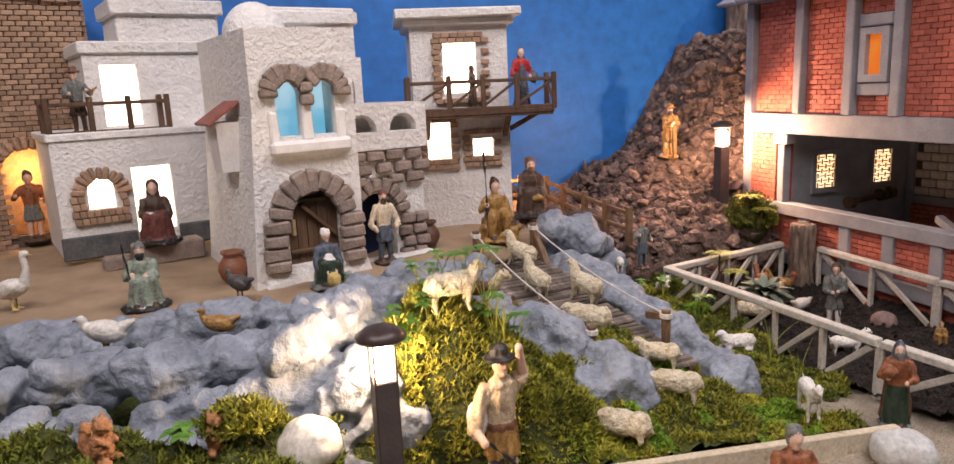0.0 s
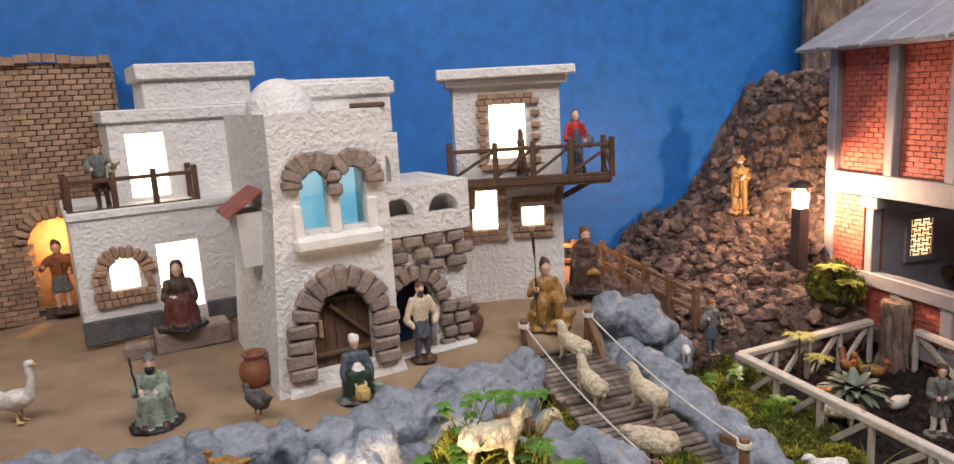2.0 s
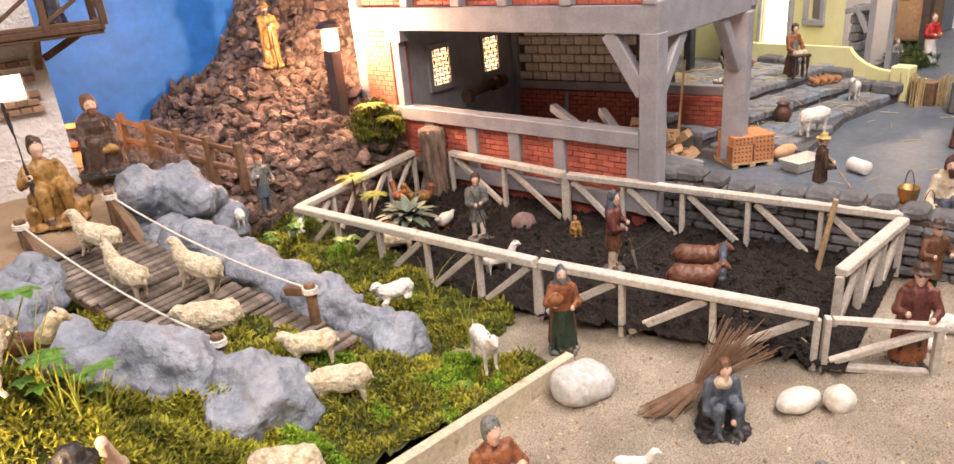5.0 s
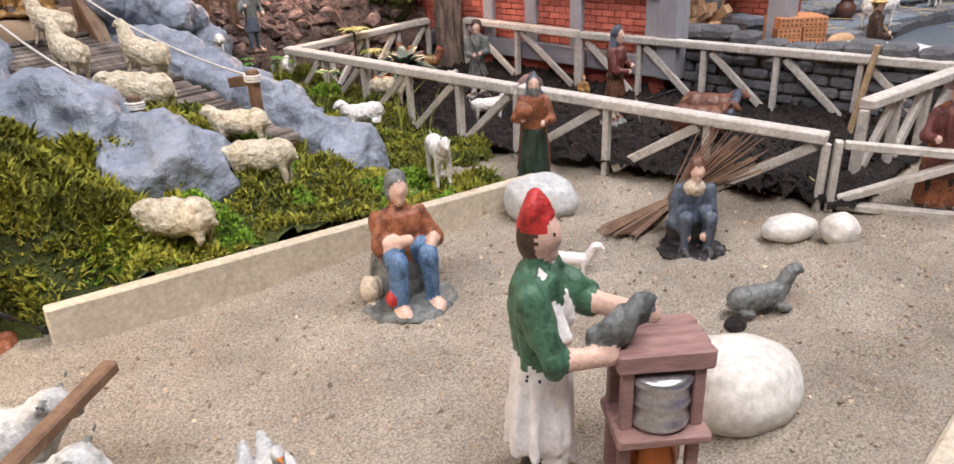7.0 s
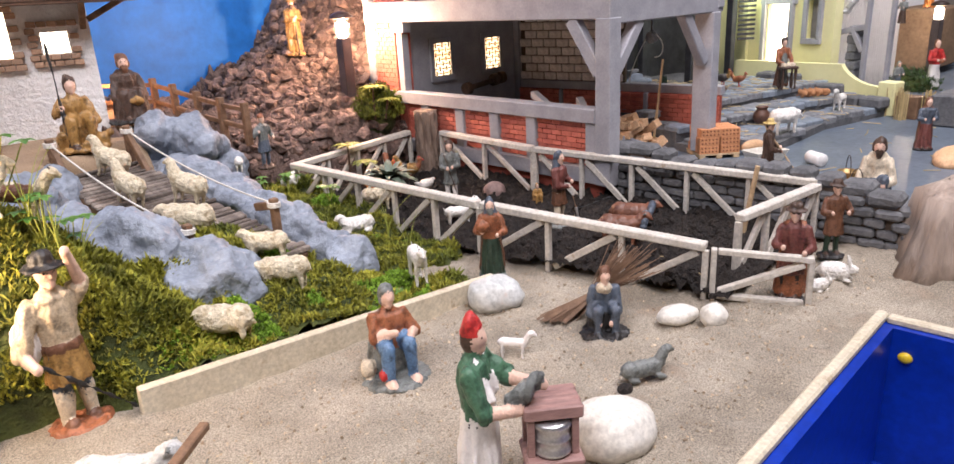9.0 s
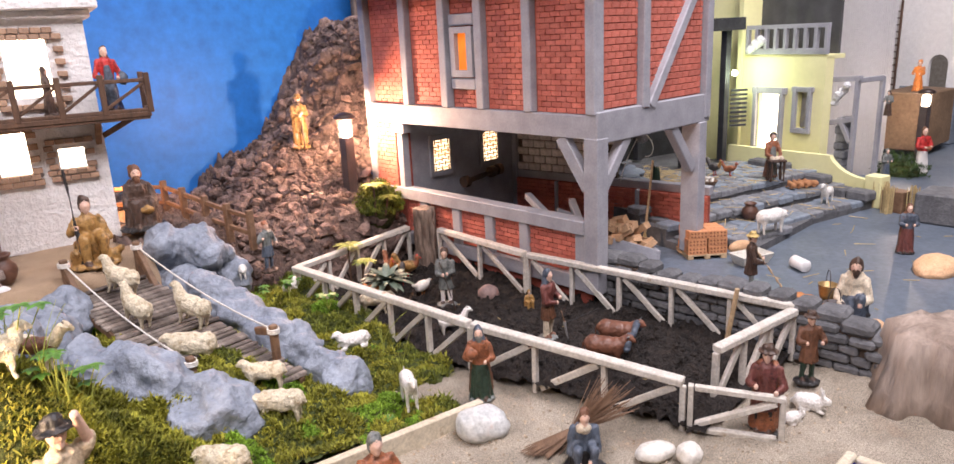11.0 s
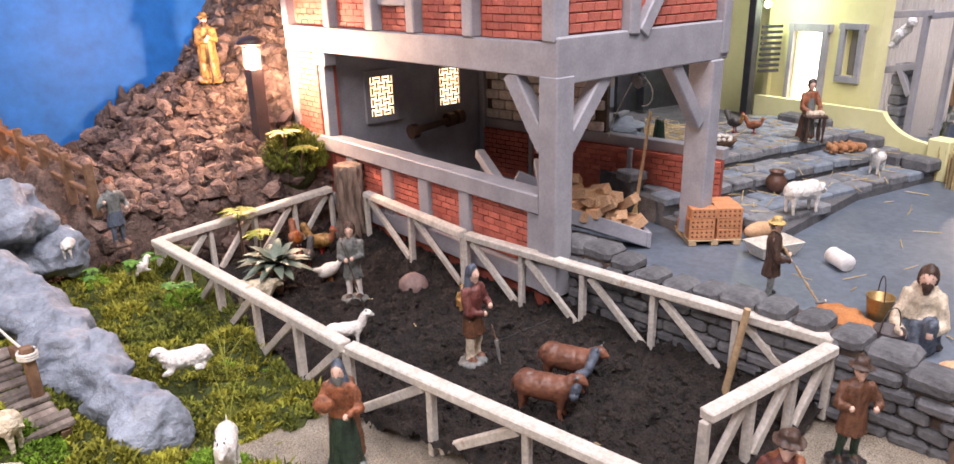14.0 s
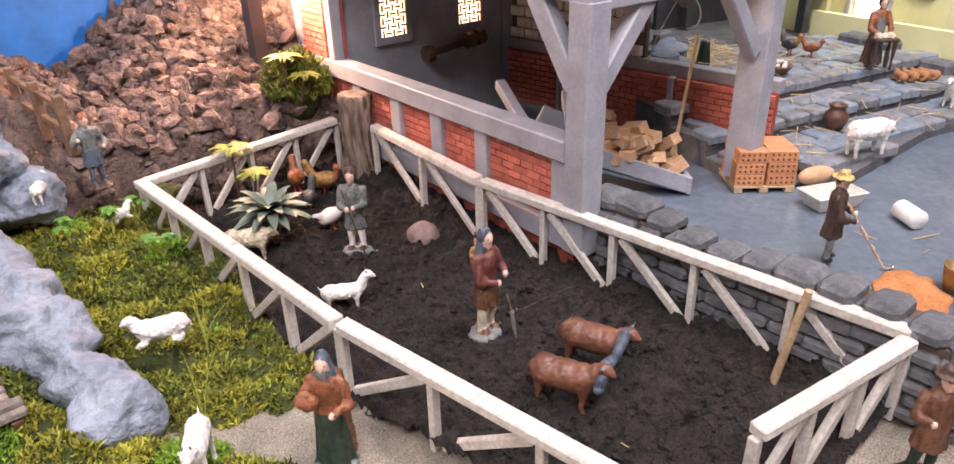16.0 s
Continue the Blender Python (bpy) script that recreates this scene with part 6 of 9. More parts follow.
def figurine(m, h, label, robe=BROWN, top=None, cloak=None, head="hair", headc=DKBROWN, base=DKBROWN, pose_kind="stand", grips=None,
             beard=None, staff=None, legs=None, apron=None, feet=DKBROWN, extra=None, group="figurines", lean=0.0, seat=None, belt=None, bare=False, hem=None):
    """A moulded figure of unit height that looks along -y, scaled to h."""
    I = PALETTE.index
    bm = bmesh.new()
    top = top or robe
    if base:
        lathe(bm, [(0.20, 0.0), (0.215, 0.02), (0.19, 0.045), (0.10, 0.055)], 18, I(base), Matrix.Diagonal((1, 0.85, 1, 1)), 5, 0.08)
        if pose_kind == "sit":
            lathe(bm, [(0.30, 0.0), (0.31, 0.02), (0.28, 0.04), (0.15, 0.05)], 20, I(base), Matrix.Translation((0, -0.08, 0)), 4, 0.10)
    z = 0.045
    if pose_kind == "stand":
        if legs:
            for s in (-1, 1):
                limb(bm, [(0.065 * s, 0.0, 0.46), (0.072 * s, -0.015, 0.24), (0.078 * s, 0.01, 0.07)], [0.060, 0.050, 0.040], I(legs))
                ball(bm, (0.08 * s, -0.03, 0.062), (0.040, 0.075, 0.032), 10, I(feet))
            prof = [(0.165, hem), (0.160, hem + 0.07), (0.140, 0.38), (0.113, 0.52)] if hem else [(0.145, 0.30), (0.135, 0.40), (0.115, 0.52)]
        else:
            prof = [(0.175, z), (0.165, 0.14), (0.142, 0.32), (0.118, 0.50)]
            for s in (-1, 1):
                ball(bm, (0.065 * s, -0.125, 0.055), (0.036, 0.06, 0.026), 8, I(feet))
        lathe(bm, prof, 48, I(robe), Matrix.Diagonal((1, 0.80, 1, 1)), 9, 0.16, 1.0)
        lathe(bm, [(0.118, 0.495), (0.128, 0.60), (0.142, 0.70), (0.125, 0.775), (0.062, 0.815), (0.040, 0.85)], 22, I(top), Matrix.Diagonal((1, 0.72, 1, 1)), 6, 0.05, 2.0)
        sz = 0.0
    else:
        drop = 0.30 if pose_kind == "sit" else 0.36
        sc = seat or DKBROWN
        if pose_kind == "sit":
            lathe(bm, [(0.20, 0.0), (0.205, 0.12), (0.175, 0.24), (0.10, 0.27)], 16, I(sc), Matrix.Translation((0, 0.06, 0)), 5, 0.10)
            for s in (-1, 1):
                limb(bm, [(0.075 * s, 0.03, 0.285), (0.105 * s, -0.22, 0.29), (0.11 * s, -0.22, 0.07)], [0.074, 0.062, 0.046], I(legs or robe), 10)
                ball(bm, (0.115 * s, -0.265, 0.045), (0.045, 0.085, 0.035), 10, I(feet))
            if not legs:
                lathe(bm, [(0.22, 0.05), (0.20, 0.20), (0.16, 0.34)], 24, I(robe), Matrix.Translation((0, -0.11, 0)) @ Matrix.Diagonal((1, 0.80, 1, 1)), 8, 0.10)
        else:
            lathe(bm, [(0.23, 0.03), (0.21, 0.12), (0.15, 0.24)], 24, I(legs or robe), Matrix.Translation((0, 0.04, 0)) @ Matrix.Diagonal((0.85, 1.15, 1, 1)), 7, 0.10)
            limb(bm, [(0.07, -0.02, 0.20), (0.09, -0.20, 0.22), (0.09, -0.20, 0.06)], [0.08, 0.065, 0.05], I(legs or robe), 10)
        lathe(bm, [(0.150, 0.24), (0.128, 0.32), (0.128, 0.36 + 0.0), (0.145, 0.72 - drop + 0.0), (0.125, 0.785 - drop), (0.062, 0.825 - drop), (0.04, 0.86 - drop)], 22, I(top), Matrix.Diagonal((1, 0.75, 1, 1)), 6, 0.05)
        sz = -drop + 0.01
    if apron:
        lathe(bm, [(0.12, 0.10 if pose_kind == "stand" else 0.06), (0.115, 0.3), (0.09, 0.52 if pose_kind == "stand" else 0.36), (0.06, 0.70 + sz)], 16, I(apron), Matrix.Translation((0, -0.075 if pose_kind == "stand" else -0.17, 0)) @ Matrix.Diagonal((0.9, 0.62, 1, 1)), 7, 0.08)
    if belt:
        lathe(bm, [(0.124, 0.485), (0.131, 0.50), (0.131, 0.515), (0.124, 0.53)], 20, I(belt), Matrix.Diagonal((1, 0.80, 1, 1)))
    if cloak:
        lo = 0.08 if pose_kind == "stand" else 0.14
        lathe(bm, [(0.185, lo), (0.175, 0.25), (0.158, 0.5 if pose_kind == "stand" else 0.36), (0.160, 0.68 + sz), (0.135, 0.79 + sz), (0.07, 0.835 + sz)], 22, I(cloak), Matrix.Translation((0, 0.045, 0)) @ Matrix.Diagonal((1, 0.66, 1, 1)), 7, 0.10, 0.5)
    for s, target in zip((-1, 1), grips or ((-0.10, -0.17, 0.60), (0.10, -0.17, 0.60))):
        sh, hand = Vector((0.135 * s, 0.0, 0.745 + sz)), Vector(target)
        hand.z += sz
        el = (sh + hand) / 2 + Vector((0.075 * s, 0.03, -0.075))
        limb(bm, [sh, el, hand] if not bare else [sh, el], [0.055, 0.047, 0.036] if not bare else [0.058, 0.056], I(top))
        if bare:
            limb(bm, [el, hand], [0.042, 0.032], I(SKIN))
        ball(bm, hand + (hand - el).normalized() * 0.025, 0.033, 9, I(SKIN))
    hz = 0.905 + sz
    hy = -0.015 + lean
    tube(bm, (0, hy * 0.5, hz - 0.10), (0, hy, hz - 0.03), 0.036, 0.034, 10, I(SKIN))
    ball(bm, (0, hy, hz), (0.066, 0.074, 0.076), 16, I(SKIN))
    ball(bm, (0, hy - 0.066, hz - 0.008), (0.014, 0.022, 0.020), 8, I(SKIN))
    ball(bm, (0, hy - 0.044, hz - 0.056), (0.030, 0.030, 0.026), 8, I(SKIN))
    for s in (-1, 1):
        ball(bm, (0.027 * s, hy - 0.064, hz + 0.012), (0.011, 0.010, 0.007), 8, I(DKBROWN))
    if beard:
        ball(bm, (0, hy - 0.040, hz - 0.055), (0.048, 0.042, 0.058), 12, I(beard))
    if head == "hair":
        ball(bm, (0, hy + 0.016, hz + 0.032), (0.078, 0.076, 0.072), 14, I(headc))
        for s in (-1, 1):
            ball(bm, (0.058 * s, hy + 0.016, hz - 0.006), (0.024, 0.046, 0.050), 10, I(headc))
    elif head == "long":
        ball(bm, (0, hy + 0.018, hz + 0.018), (0.070, 0.068, 0.074), 14, I(headc))
        lathe(bm, [(0.085, hz - 0.19), (0.080, hz - 0.08), (0.066, hz + 0.01)], 14, I(headc), Matrix.Translation((0, hy + 0.035, 0)) @ Matrix.Diagonal((1, 0.62, 1, 1)), 7, 0.08)
    elif head == "hood":
        ball(bm, (0, hy + 0.022, hz + 0.018), (0.078, 0.078, 0.086), 14, I(headc))
        lathe(bm, [(0.125, hz - 0.19), (0.095, hz - 0.10), (0.074, hz - 0.0)], 16, I(headc), Matrix.Translation((0, hy + 0.035, 0)) @ Matrix.Diagonal((1, 0.72, 1, 1)), 6, 0.08)
    elif head == "cap":
        ball(bm, (0, hy + 0.010, hz + 0.035), (0.070, 0.072, 0.056), 14, I(headc))
        lathe(bm, [(0.072, hz + 0.018), (0.076, hz + 0.030), (0.070, hz + 0.042)], 16, I(headc), Matrix.Translation((0, hy + 0.005, 0)))
    elif head == "hat":
        ball(bm, (0, hy + 0.018, hz + 0.005), (0.066, 0.064, 0.066), 12, I(DKBROWN))
        lathe(bm, [(0.125, hz + 0.030), (0.130, hz + 0.038), (0.075, hz + 0.050), (0.066, hz + 0.095), (0.035, hz + 0.112)], 20, I(headc), Matrix.Translation((0, hy + 0.008, 0)), 3, 0.05)
    elif head == "cone":
        ball(bm, (0, hy + 0.024, hz - 0.002), (0.072, 0.068, 0.080), 14, I(DKBROWN))
        lathe(bm, [(0.074, hz + 0.020), (0.066, hz + 0.060), (0.045, hz + 0.105), (0.018, hz + 0.135)], 16, I(headc), Matrix.Translation((0, hy + 0.016, 0)))
    if staff:
        a, b, c = staff
        tube(bm, a, b, 0.019, 0.017, 8, I(c))
    if extra:
        extra(bm, I, sz)
    bmesh.ops.transform(bm, matrix=Matrix.Diagonal((h * 0.80, h * 0.80, h, 1)), verts=bm.verts)
    used = sorted({f.material_index for f in bm.faces})
    for f in bm.faces:
        f.material_index = used.index(f.material_index)
    ob = part("figurine", bm, [PALETTE[i] for i in used], None, m=m, smooth=True)
    MOULD.append((ob, h / (140 if h > 0.136 else 84), h, 0.018, 0.0, used.index(I(SKIN)) if I(SKIN) in used else -1))
    return tagged(ob, label, "figurine", group)


def jug_on(bm, I, sz):
    ball(bm, (0.0, -0.22, 0.58 + sz), (0.06, 0.05, 0.05), 10, I(RUST))


V = 0.132
# village folk
figurine(pose(-0.022, 0.852, V, 0, 0, 5), 0.107, "seated figurine in grey with a rod and silver fish", SAGE, head="cap", headc=GREY, beard=BLACK, pose_kind="sit", seat=BLACK, base=BLACK, grips=((-0.13, -0.15, 0.66), (0.05, -0.16, 0.64)), staff=((-0.13, -0.20, 0.10), (-0.20, -0.10, 0.72), BLACK),
         extra=lambda bm, I, sz: ball(bm, (-0.05, -0.33, 0.10), (0.028, 0.022, 0.10), 10, I(SILVER)))
figurine(pose(-0.018, 1.112, V + 0.027, 0, 0, 0), 0.13, "seated figurine in dark veil and red skirt holding white cloth", MAROON, DKBROWN, head="hood", headc=DKBROWN, pose_kind="sit", base=BLACK, grips=((-0.10, -0.17, 0.62), (0.10, -0.17, 0.60)),
         extra=lambda bm, I, sz: [ball(bm, (0.0, -0.20, 0.60 + sz), (0.11, 0.03, 0.03), 10, I(WHITE), (0, 25, 0)), ball(bm, (0.02, -0.21, 0.56 + sz), (0.08, 0.025, 0.03), 10, I(WHITE), (0, -30, 0))])
figurine(pose(-0.220, 1.345, 0.139, 0, 0, 10), 0.12, "standing figurine in a grey tunic in the lit archway", GREY, RUST, legs=SKIN, head="hair", headc=BLACK, grips=((-0.22, -0.10, 0.66), (0.16, -0.12, 0.56)))
figurine(pose(-0.106, 1.171, 0.316, 0, 0, -5), 0.098, "brown fur-clad figurine with a broad hat on the terrace", DKBROWN, GREY, head="hat", headc=BROWN, pose_kind="stand", legs=DKBROWN, grips=((-0.08, -0.17, 0.62), (0.22, -0.14, 0.66)),
         extra=lambda bm, I, sz: limb(bm, [(0.24, -0.16, 0.50), (0.32, -0.17, 0.66), (0.40, -0.18, 0.70)], [0.02, 0.02, 0.016], I(GOLD)))
figurine(pose(0.184, 0.836, V, 0, 0, 5), 0.1, "seated figurine in dark green with white apron and yellow pot", DKGREEN, SLATE, head="cap", headc=WHITE, pose_kind="sit", seat=GREY, base=GREY, apron=WHITE, grips=((-0.09, -0.22, 0.50), (0.09, -0.22, 0.50)),
         extra=lambda bm, I, sz: [lathe(bm, [(0.08, 0.06), (0.10, 0.10), (0.10, 0.17), (0.085, 0.19)], 14, I(STRAWHAT), Matrix.Translation((0, -0.36, 0))), lathe(bm, [(0.06, 0.03), (0.075, 0.08), (0.07, 0.16)], 12, I(SAGE), Matrix.Translation((0.26, -0.2, 0)))])
figurine(pose(0.274, 0.908, V, 0, 0, 8), 0.102, "standing figurine in pale tunic and red cap at the archway", SLATE, CREAM, head="cap", headc=MAROON, beard=DKBROWN, legs=SLATE, grips=((-0.18, -0.10, 0.48), (0.18, -0.10, 0.50)), base=DKBROWN)
figurine(pose(0.462, 0.972, V, 0, 0, -6), 0.133, "gold-brown seated shepherd figurine with lambs", GOLD, GOLD, head="hair", headc=DKBROWN, pose_kind="sit", seat=GOLD, base=GOLD, legs=GOLD, grips=((-0.17, -0.14, 0.70), (0.12, -0.20, 0.52)), staff=((-0.16, -0.20, 0.06), (-0.17, -0.12, 1.02), BLACK),
         extra=lambda bm, I, sz: [ball(bm, (-0.22, -0.12, 0.12), (0.07, 0.12, 0.08), 12, I(GOLD)), ball(bm, (-0.23, -0.25, 0.18), (0.04, 0.055, 0.045), 10, I(GOLD)), ball(bm, (0.20, -0.18, 0.09), (0.11, 0.07, 0.07), 12, I(GOLD)), ball(bm, (0.29, -0.22, 0.15), (0.05, 0.045, 0.04), 10, I(GOLD)), ball(bm, (0.04, -0.33, 0.07), (0.10, 0.055, 0.055), 12, I(GOLD))])
figurine(pose(0.572, 1.080, V + 0.010, 0, 0, -8), 0.14, "seated figurine in a dark brown habit with rope and bowl", DKBROWN, DKBROWN, head="hair", headc=BROWN, beard=BROWN, pose_kind="sit", seat=BLACK, base=BLACK, grips=((-0.10, -0.20, 0.52), (0.12, -0.20, 0.52)), cloak=DKBROWN,
         extra=lambda bm, I, sz: ball(bm, (0.03, -0.26, 0.52 + sz), (0.08, 0.06, 0.045), 10, I(GOLD)))
figurine(pose(0.549, 1.053, 0.326, 0, 0, -5), 0.095, "standing figurine in red blouse and blue skirt on the balcony", NAVY, RED, head="long", headc=DKBROWN, grips=((-0.15, -0.14, 0.52), (0.15, -0.14, 0.52)), base=DKBROWN, apron=SLATE,
         extra=lambda bm, I, sz: [ball(bm, (0.24, -0.10, 0.50), (0.10, 0.09, 0.11), 12, I(SLATE))])
figurine(pose(0.476, 1.085, 0.326, 0, 0, 75), 0.07, "small dark figurine before the lit balcony door", DKBROWN, head="hood", headc=DKBROWN)
figurine(pose(0.978, 1.252, 0.196, 0, 0, -20), 0.112, "shepherd figurine in olive and gold with staff on the hillside", GOLD, GOLD, cloak=GOLD, head="hat", headc=GOLD, beard=DKBROWN, legs=SAGE, base=GOLD, grips=((-0.03, -0.19, 0.62), (0.05, -0.19, 0.66)), staff=((0.02, -0.21, 0.02), (0.0, -0.20, 0.66), DKBROWN), feet=GOLD)
figurine(pose(0.706, 0.945, 0.058, 0, 0, 10), 0.085, "dusty figurine in a pink cap below the bark slope", SLATE, GREY, head="cap", headc=RUST, legs=SLATE, grips=((-0.20, -0.10, 0.68), (0.16, -0.14, 0.56)))
# big shepherd by the lamp
figurine(pose(0.286, 0.541, -0.016, 0, 0, 10), 0.148, "large shepherd figurine in cream shirt and dark breeches shading its eyes", GOLD, TAN, head="hat", headc=BLACK, legs=SLATE, base=RUST, feet=BROWN, bare=True, grips=((-0.24, -0.12, 0.48), (0.10, -0.13, 0.99)), belt=BROWN,
         extra=lambda bm, I, sz: [limb(bm, [(0.075 * s, -0.012, 0.24), (0.08 * s, 0.008, 0.08)], [0.056, 0.047], I(CREAM)) for s in (-1, 1)] + [ball(bm, (-0.20, 0.03, 0.56), (0.08, 0.07, 0.13), 12, I(WHITE)), tube(bm, (-0.24, -0.12, 0.50), (0.30, -0.20, 0.04), 0.010, 0.010, 8, I(BLACK))])
# sand folk
figurine(pose(0.503, 0.412, -0.020, 0, 0, -18), 0.124, "seated figurine in rust jacket and blue breeches on a mossy base", BLUE, RUST, head="hair", headc=GREY, pose_kind="sit", seat=GREY, base=GREY, legs=BLUE, feet=SKIN, bare=True, grips=((-0.03, -0.18, 0.68), (0.14, -0.18, 0.64)),
         extra=lambda bm, I, sz: [ball(bm, (-0.24, -0.04, 0.12), (0.07, 0.07, 0.08), 10, I(CREAM)), ball(bm, (-0.17, -0.22, 0.11), 0.04, 10, I(RED))])
figurine(pose(0.438, 0.243, -0.022, 0, 0, 28), 0.131, "large standing figurine in a red cap, green blouse and white apron", WHITE, GREEN, head="cone", headc=RED, apron=WHITE, base=None, legs=BLACK, hem=0.19, bare=True, feet=BLACK, grips=((-0.06, -0.27, 0.55), (0.05, -0.40, 0.66)),
         extra=lambda bm, I, sz: [limb(bm, [(-0.04, -0.22, 0.60), (0.0, -0.31, 0.63), (0.02, -0.40, 0.72)], [0.035, 0.060, 0.035], I(GREY)), limb(bm, [(-0.07, -0.115, 0.60), (-0.06, -0.03, 0.80)], [0.024, 0.018], I(WHITE)), limb(bm, [(0.07, -0.115, 0.60), (0.06, -0.03, 0.80)], [0.024, 0.018], I(WHITE))])
figurine(pose(0.688, 0.314, -0.020, 0, 0, -45), 0.097, "grey-coated figurine seated on a stump bundling twigs", SLATE, SLATE, head="hair", headc=BROWN, pose_kind="sit", seat=BLACK, base=BLACK, legs=SLATE, feet=BLACK, grips=((-0.10, -0.22, 0.46), (0.06, -0.22, 0.46)), lean=-0.05,
         extra=lambda bm, I, sz: ball(bm, (0.0, -0.06, 0.78 + sz), (0.10, 0.09, 0.06), 12, I(CREAM)))
figurine(pose(0.715, 0.485, -0.014, 0, 0, -45), 0.096, "figurine in dark green robe and brown cloak carrying a lamb", DKGREEN, RUST, cloak=BROWN, head="hood", headc=SLATE, base=GREY, grips=((-0.14, -0.17, 0.62), (0.10, -0.19, 0.58)), beard=GREY,
         extra=lambda bm, I, sz: ball(bm, (-0.12, -0.20, 0.70), (0.11, 0.07, 0.08), 12, I(RUST)))
figurine(pose(0.860, 0.203, -0.020, 0, 0, -70), 0.105, "standing figurine in a dark red coat beside the gate", MAROON, MAROON, head="hat", headc=DKBROWN, base=BLACK, legs=BLACK, grips=((-0.12, -0.17, 0.60), (0.14, -0.17, 0.56)), cloak=RUST)
figurine(pose(0.995, 0.208, -0.014, 0, 0, -50), 0.092, "standing figurine in dark brown coat and green trousers", BROWN, BROWN, head="hat", headc=DKBROWN, base=BLACK, legs=DKGREEN, grips=((-0.12, -0.17, 0.62), (0.14, -0.17, 0.62)))
# field folk
figurine(pose(0.891, 0.523, -0.008, 0, 0, 10), 0.105, "ploughman figurine in brown tunic and blue turban with ploughshare", BROWN, MAROON, head="hood", headc=SLATE, base=GREY, legs=CREAM, feet=BROWN, grips=((-0.05, -0.18, 0.56), (0.10, -0.17, 0.60)), belt=DKBROWN,
         extra=lambda bm, I, sz: [tube(bm, (0.10, -0.24, 0.26), (0.06, -0.34, 0.03), 0.028, 0.012, 8, I(SILVER)), tube(bm, (0.08, -0.20, 0.42), (0.11, -0.26, 0.22), 0.016, 0.016, 8, I(WOOD_MID)), tube(bm, (0.10, -0.26, 0.24), (0.95, -0.52, 0.26), 0.012, 0.012, 8, I(BLACK))])
figurine(pose(0.892, 0.732, -0.008, 0, 0, -45), 0.098, "boy figurine in a grey tunic leaning on a hoe", GREY, GREY, head="hair", headc=DKBROWN, base=GREY, legs=WHITE, grips=((-0.06, -0.19, 0.58), (0.06, -0.19, 0.60)), staff=((0.18, -0.26, 0.0), (-0.10, -0.16, 0.80), DKBROWN))
figurine(pose(0.966, 0.622, -0.010, 0, 0, -30), 0.045, "small tan sitting dog figurine", GOLD, GOLD, head="hair", headc=GOLD, base=None, pose_kind="sit", seat=GOLD, feet=GOLD, legs=GOLD)
# yard folk
figurine(pose(1.201, 0.372, 0.005, 0, 0, 20), 0.096, "figurine in a brown tunic and straw hat with a long shovel", DKBROWN, DKBROWN, head="hat", headc=STRAWHAT, base=None, legs=GREY, feet=BLACK, grips=((-0.06, -0.22, 0.52), (0.10, -0.20, 0.56)), staff=((0.10, -0.66, 0.02), (-0.02, 0.10, 0.92), WOOD_PALE),
         extra=lambda bm, I, sz: ball(bm, (0.105, -0.70, 0.03), (0.05, 0.09, 0.022), 10, I(SILVER), (-25, 0, 0)))
figurine(pose(1.196, 0.222, 0.005, 0, 0, -75), 0.132, "kneeling figurine in a cream vest and grey sleeves beside the pails", SLATE, CREAM, head="hair", headc=DKBROWN, pose_kind="kneel", base=BLACK, legs=SLATE, cloak=CREAM, beard=DKBROWN, grips=((-0.12, -0.22, 0.50), (0.10, -0.22, 0.54)), lean=-0.04)
figurine(YARD @ pose(0.379, 0.122, 0.0635, 0, 0, -25), 0.105, "baker figurine in red shirt and grey apron at a table", BROWN, RUST, head="hair", headc=DKBROWN, base=None, apron=GREY, grips=((-0.10, -0.24, 0.50), (0.10, -0.24, 0.50)),
         extra=lambda bm, I, sz: [box(bm, (-0.22, -0.42, 0.40), (0.22, -0.14, 0.45), 0.01, 0, None, I(DKBROWN))] + [box(bm, (x - 0.03, y - 0.03, 0), (x + 0.03, y + 0.03, 0.40), 0, 0, None, I(DKBROWN)) for x in (-0.17, 0.17) for y in (-0.37, -0.19)] + [ball(bm, (x, -0.28, 0.48), (0.06, 0.07, 0.04), 10, I(CREAM)) for x in (-0.12, 0.0, 0.12)])
figurine(pose(1.538, 0.244, 0.005, 0, 0, -60), 0.09, "standing figurine in dark red robe and blue cloak on paving", MAROON, SLATE, cloak=BROWN, head="hood", headc=BROWN, base=BLACK)
figurine(pose(2.262, 0.396, 0.005, 0, 0, -40), 0.125, "distant figurine in a red bodice and white skirt with a basket", WHITE, RED, head="long", headc=BROWN, base=None, extra=jug_on)
figurine(pose(2.16, 0.45, 0.005, 0, 0, -40), 0.080, "distant small figurine in a grey-blue cloak", SLATE, GREY, cloak=GREY, head="hood", headc=GREY, base=None)
# Orange light on this figurine is put into its paint.
figurine(YARD @ pose(1.19, 0.25, 0.180, 0, 0, -80), 0.095, "distant figurine on the earth block, orange light painted on", ORANGE_P, ORANGE_P, head="hair", headc=ORANGE_P, base=None)
figurine(YARD @ pose(0.70, 0.055, 0.175, 0, 0, -80), 0.060, "small dark figurine in the stair shelter", DKBROWN, GREY, head="hair", headc=DKBROWN, base=None)

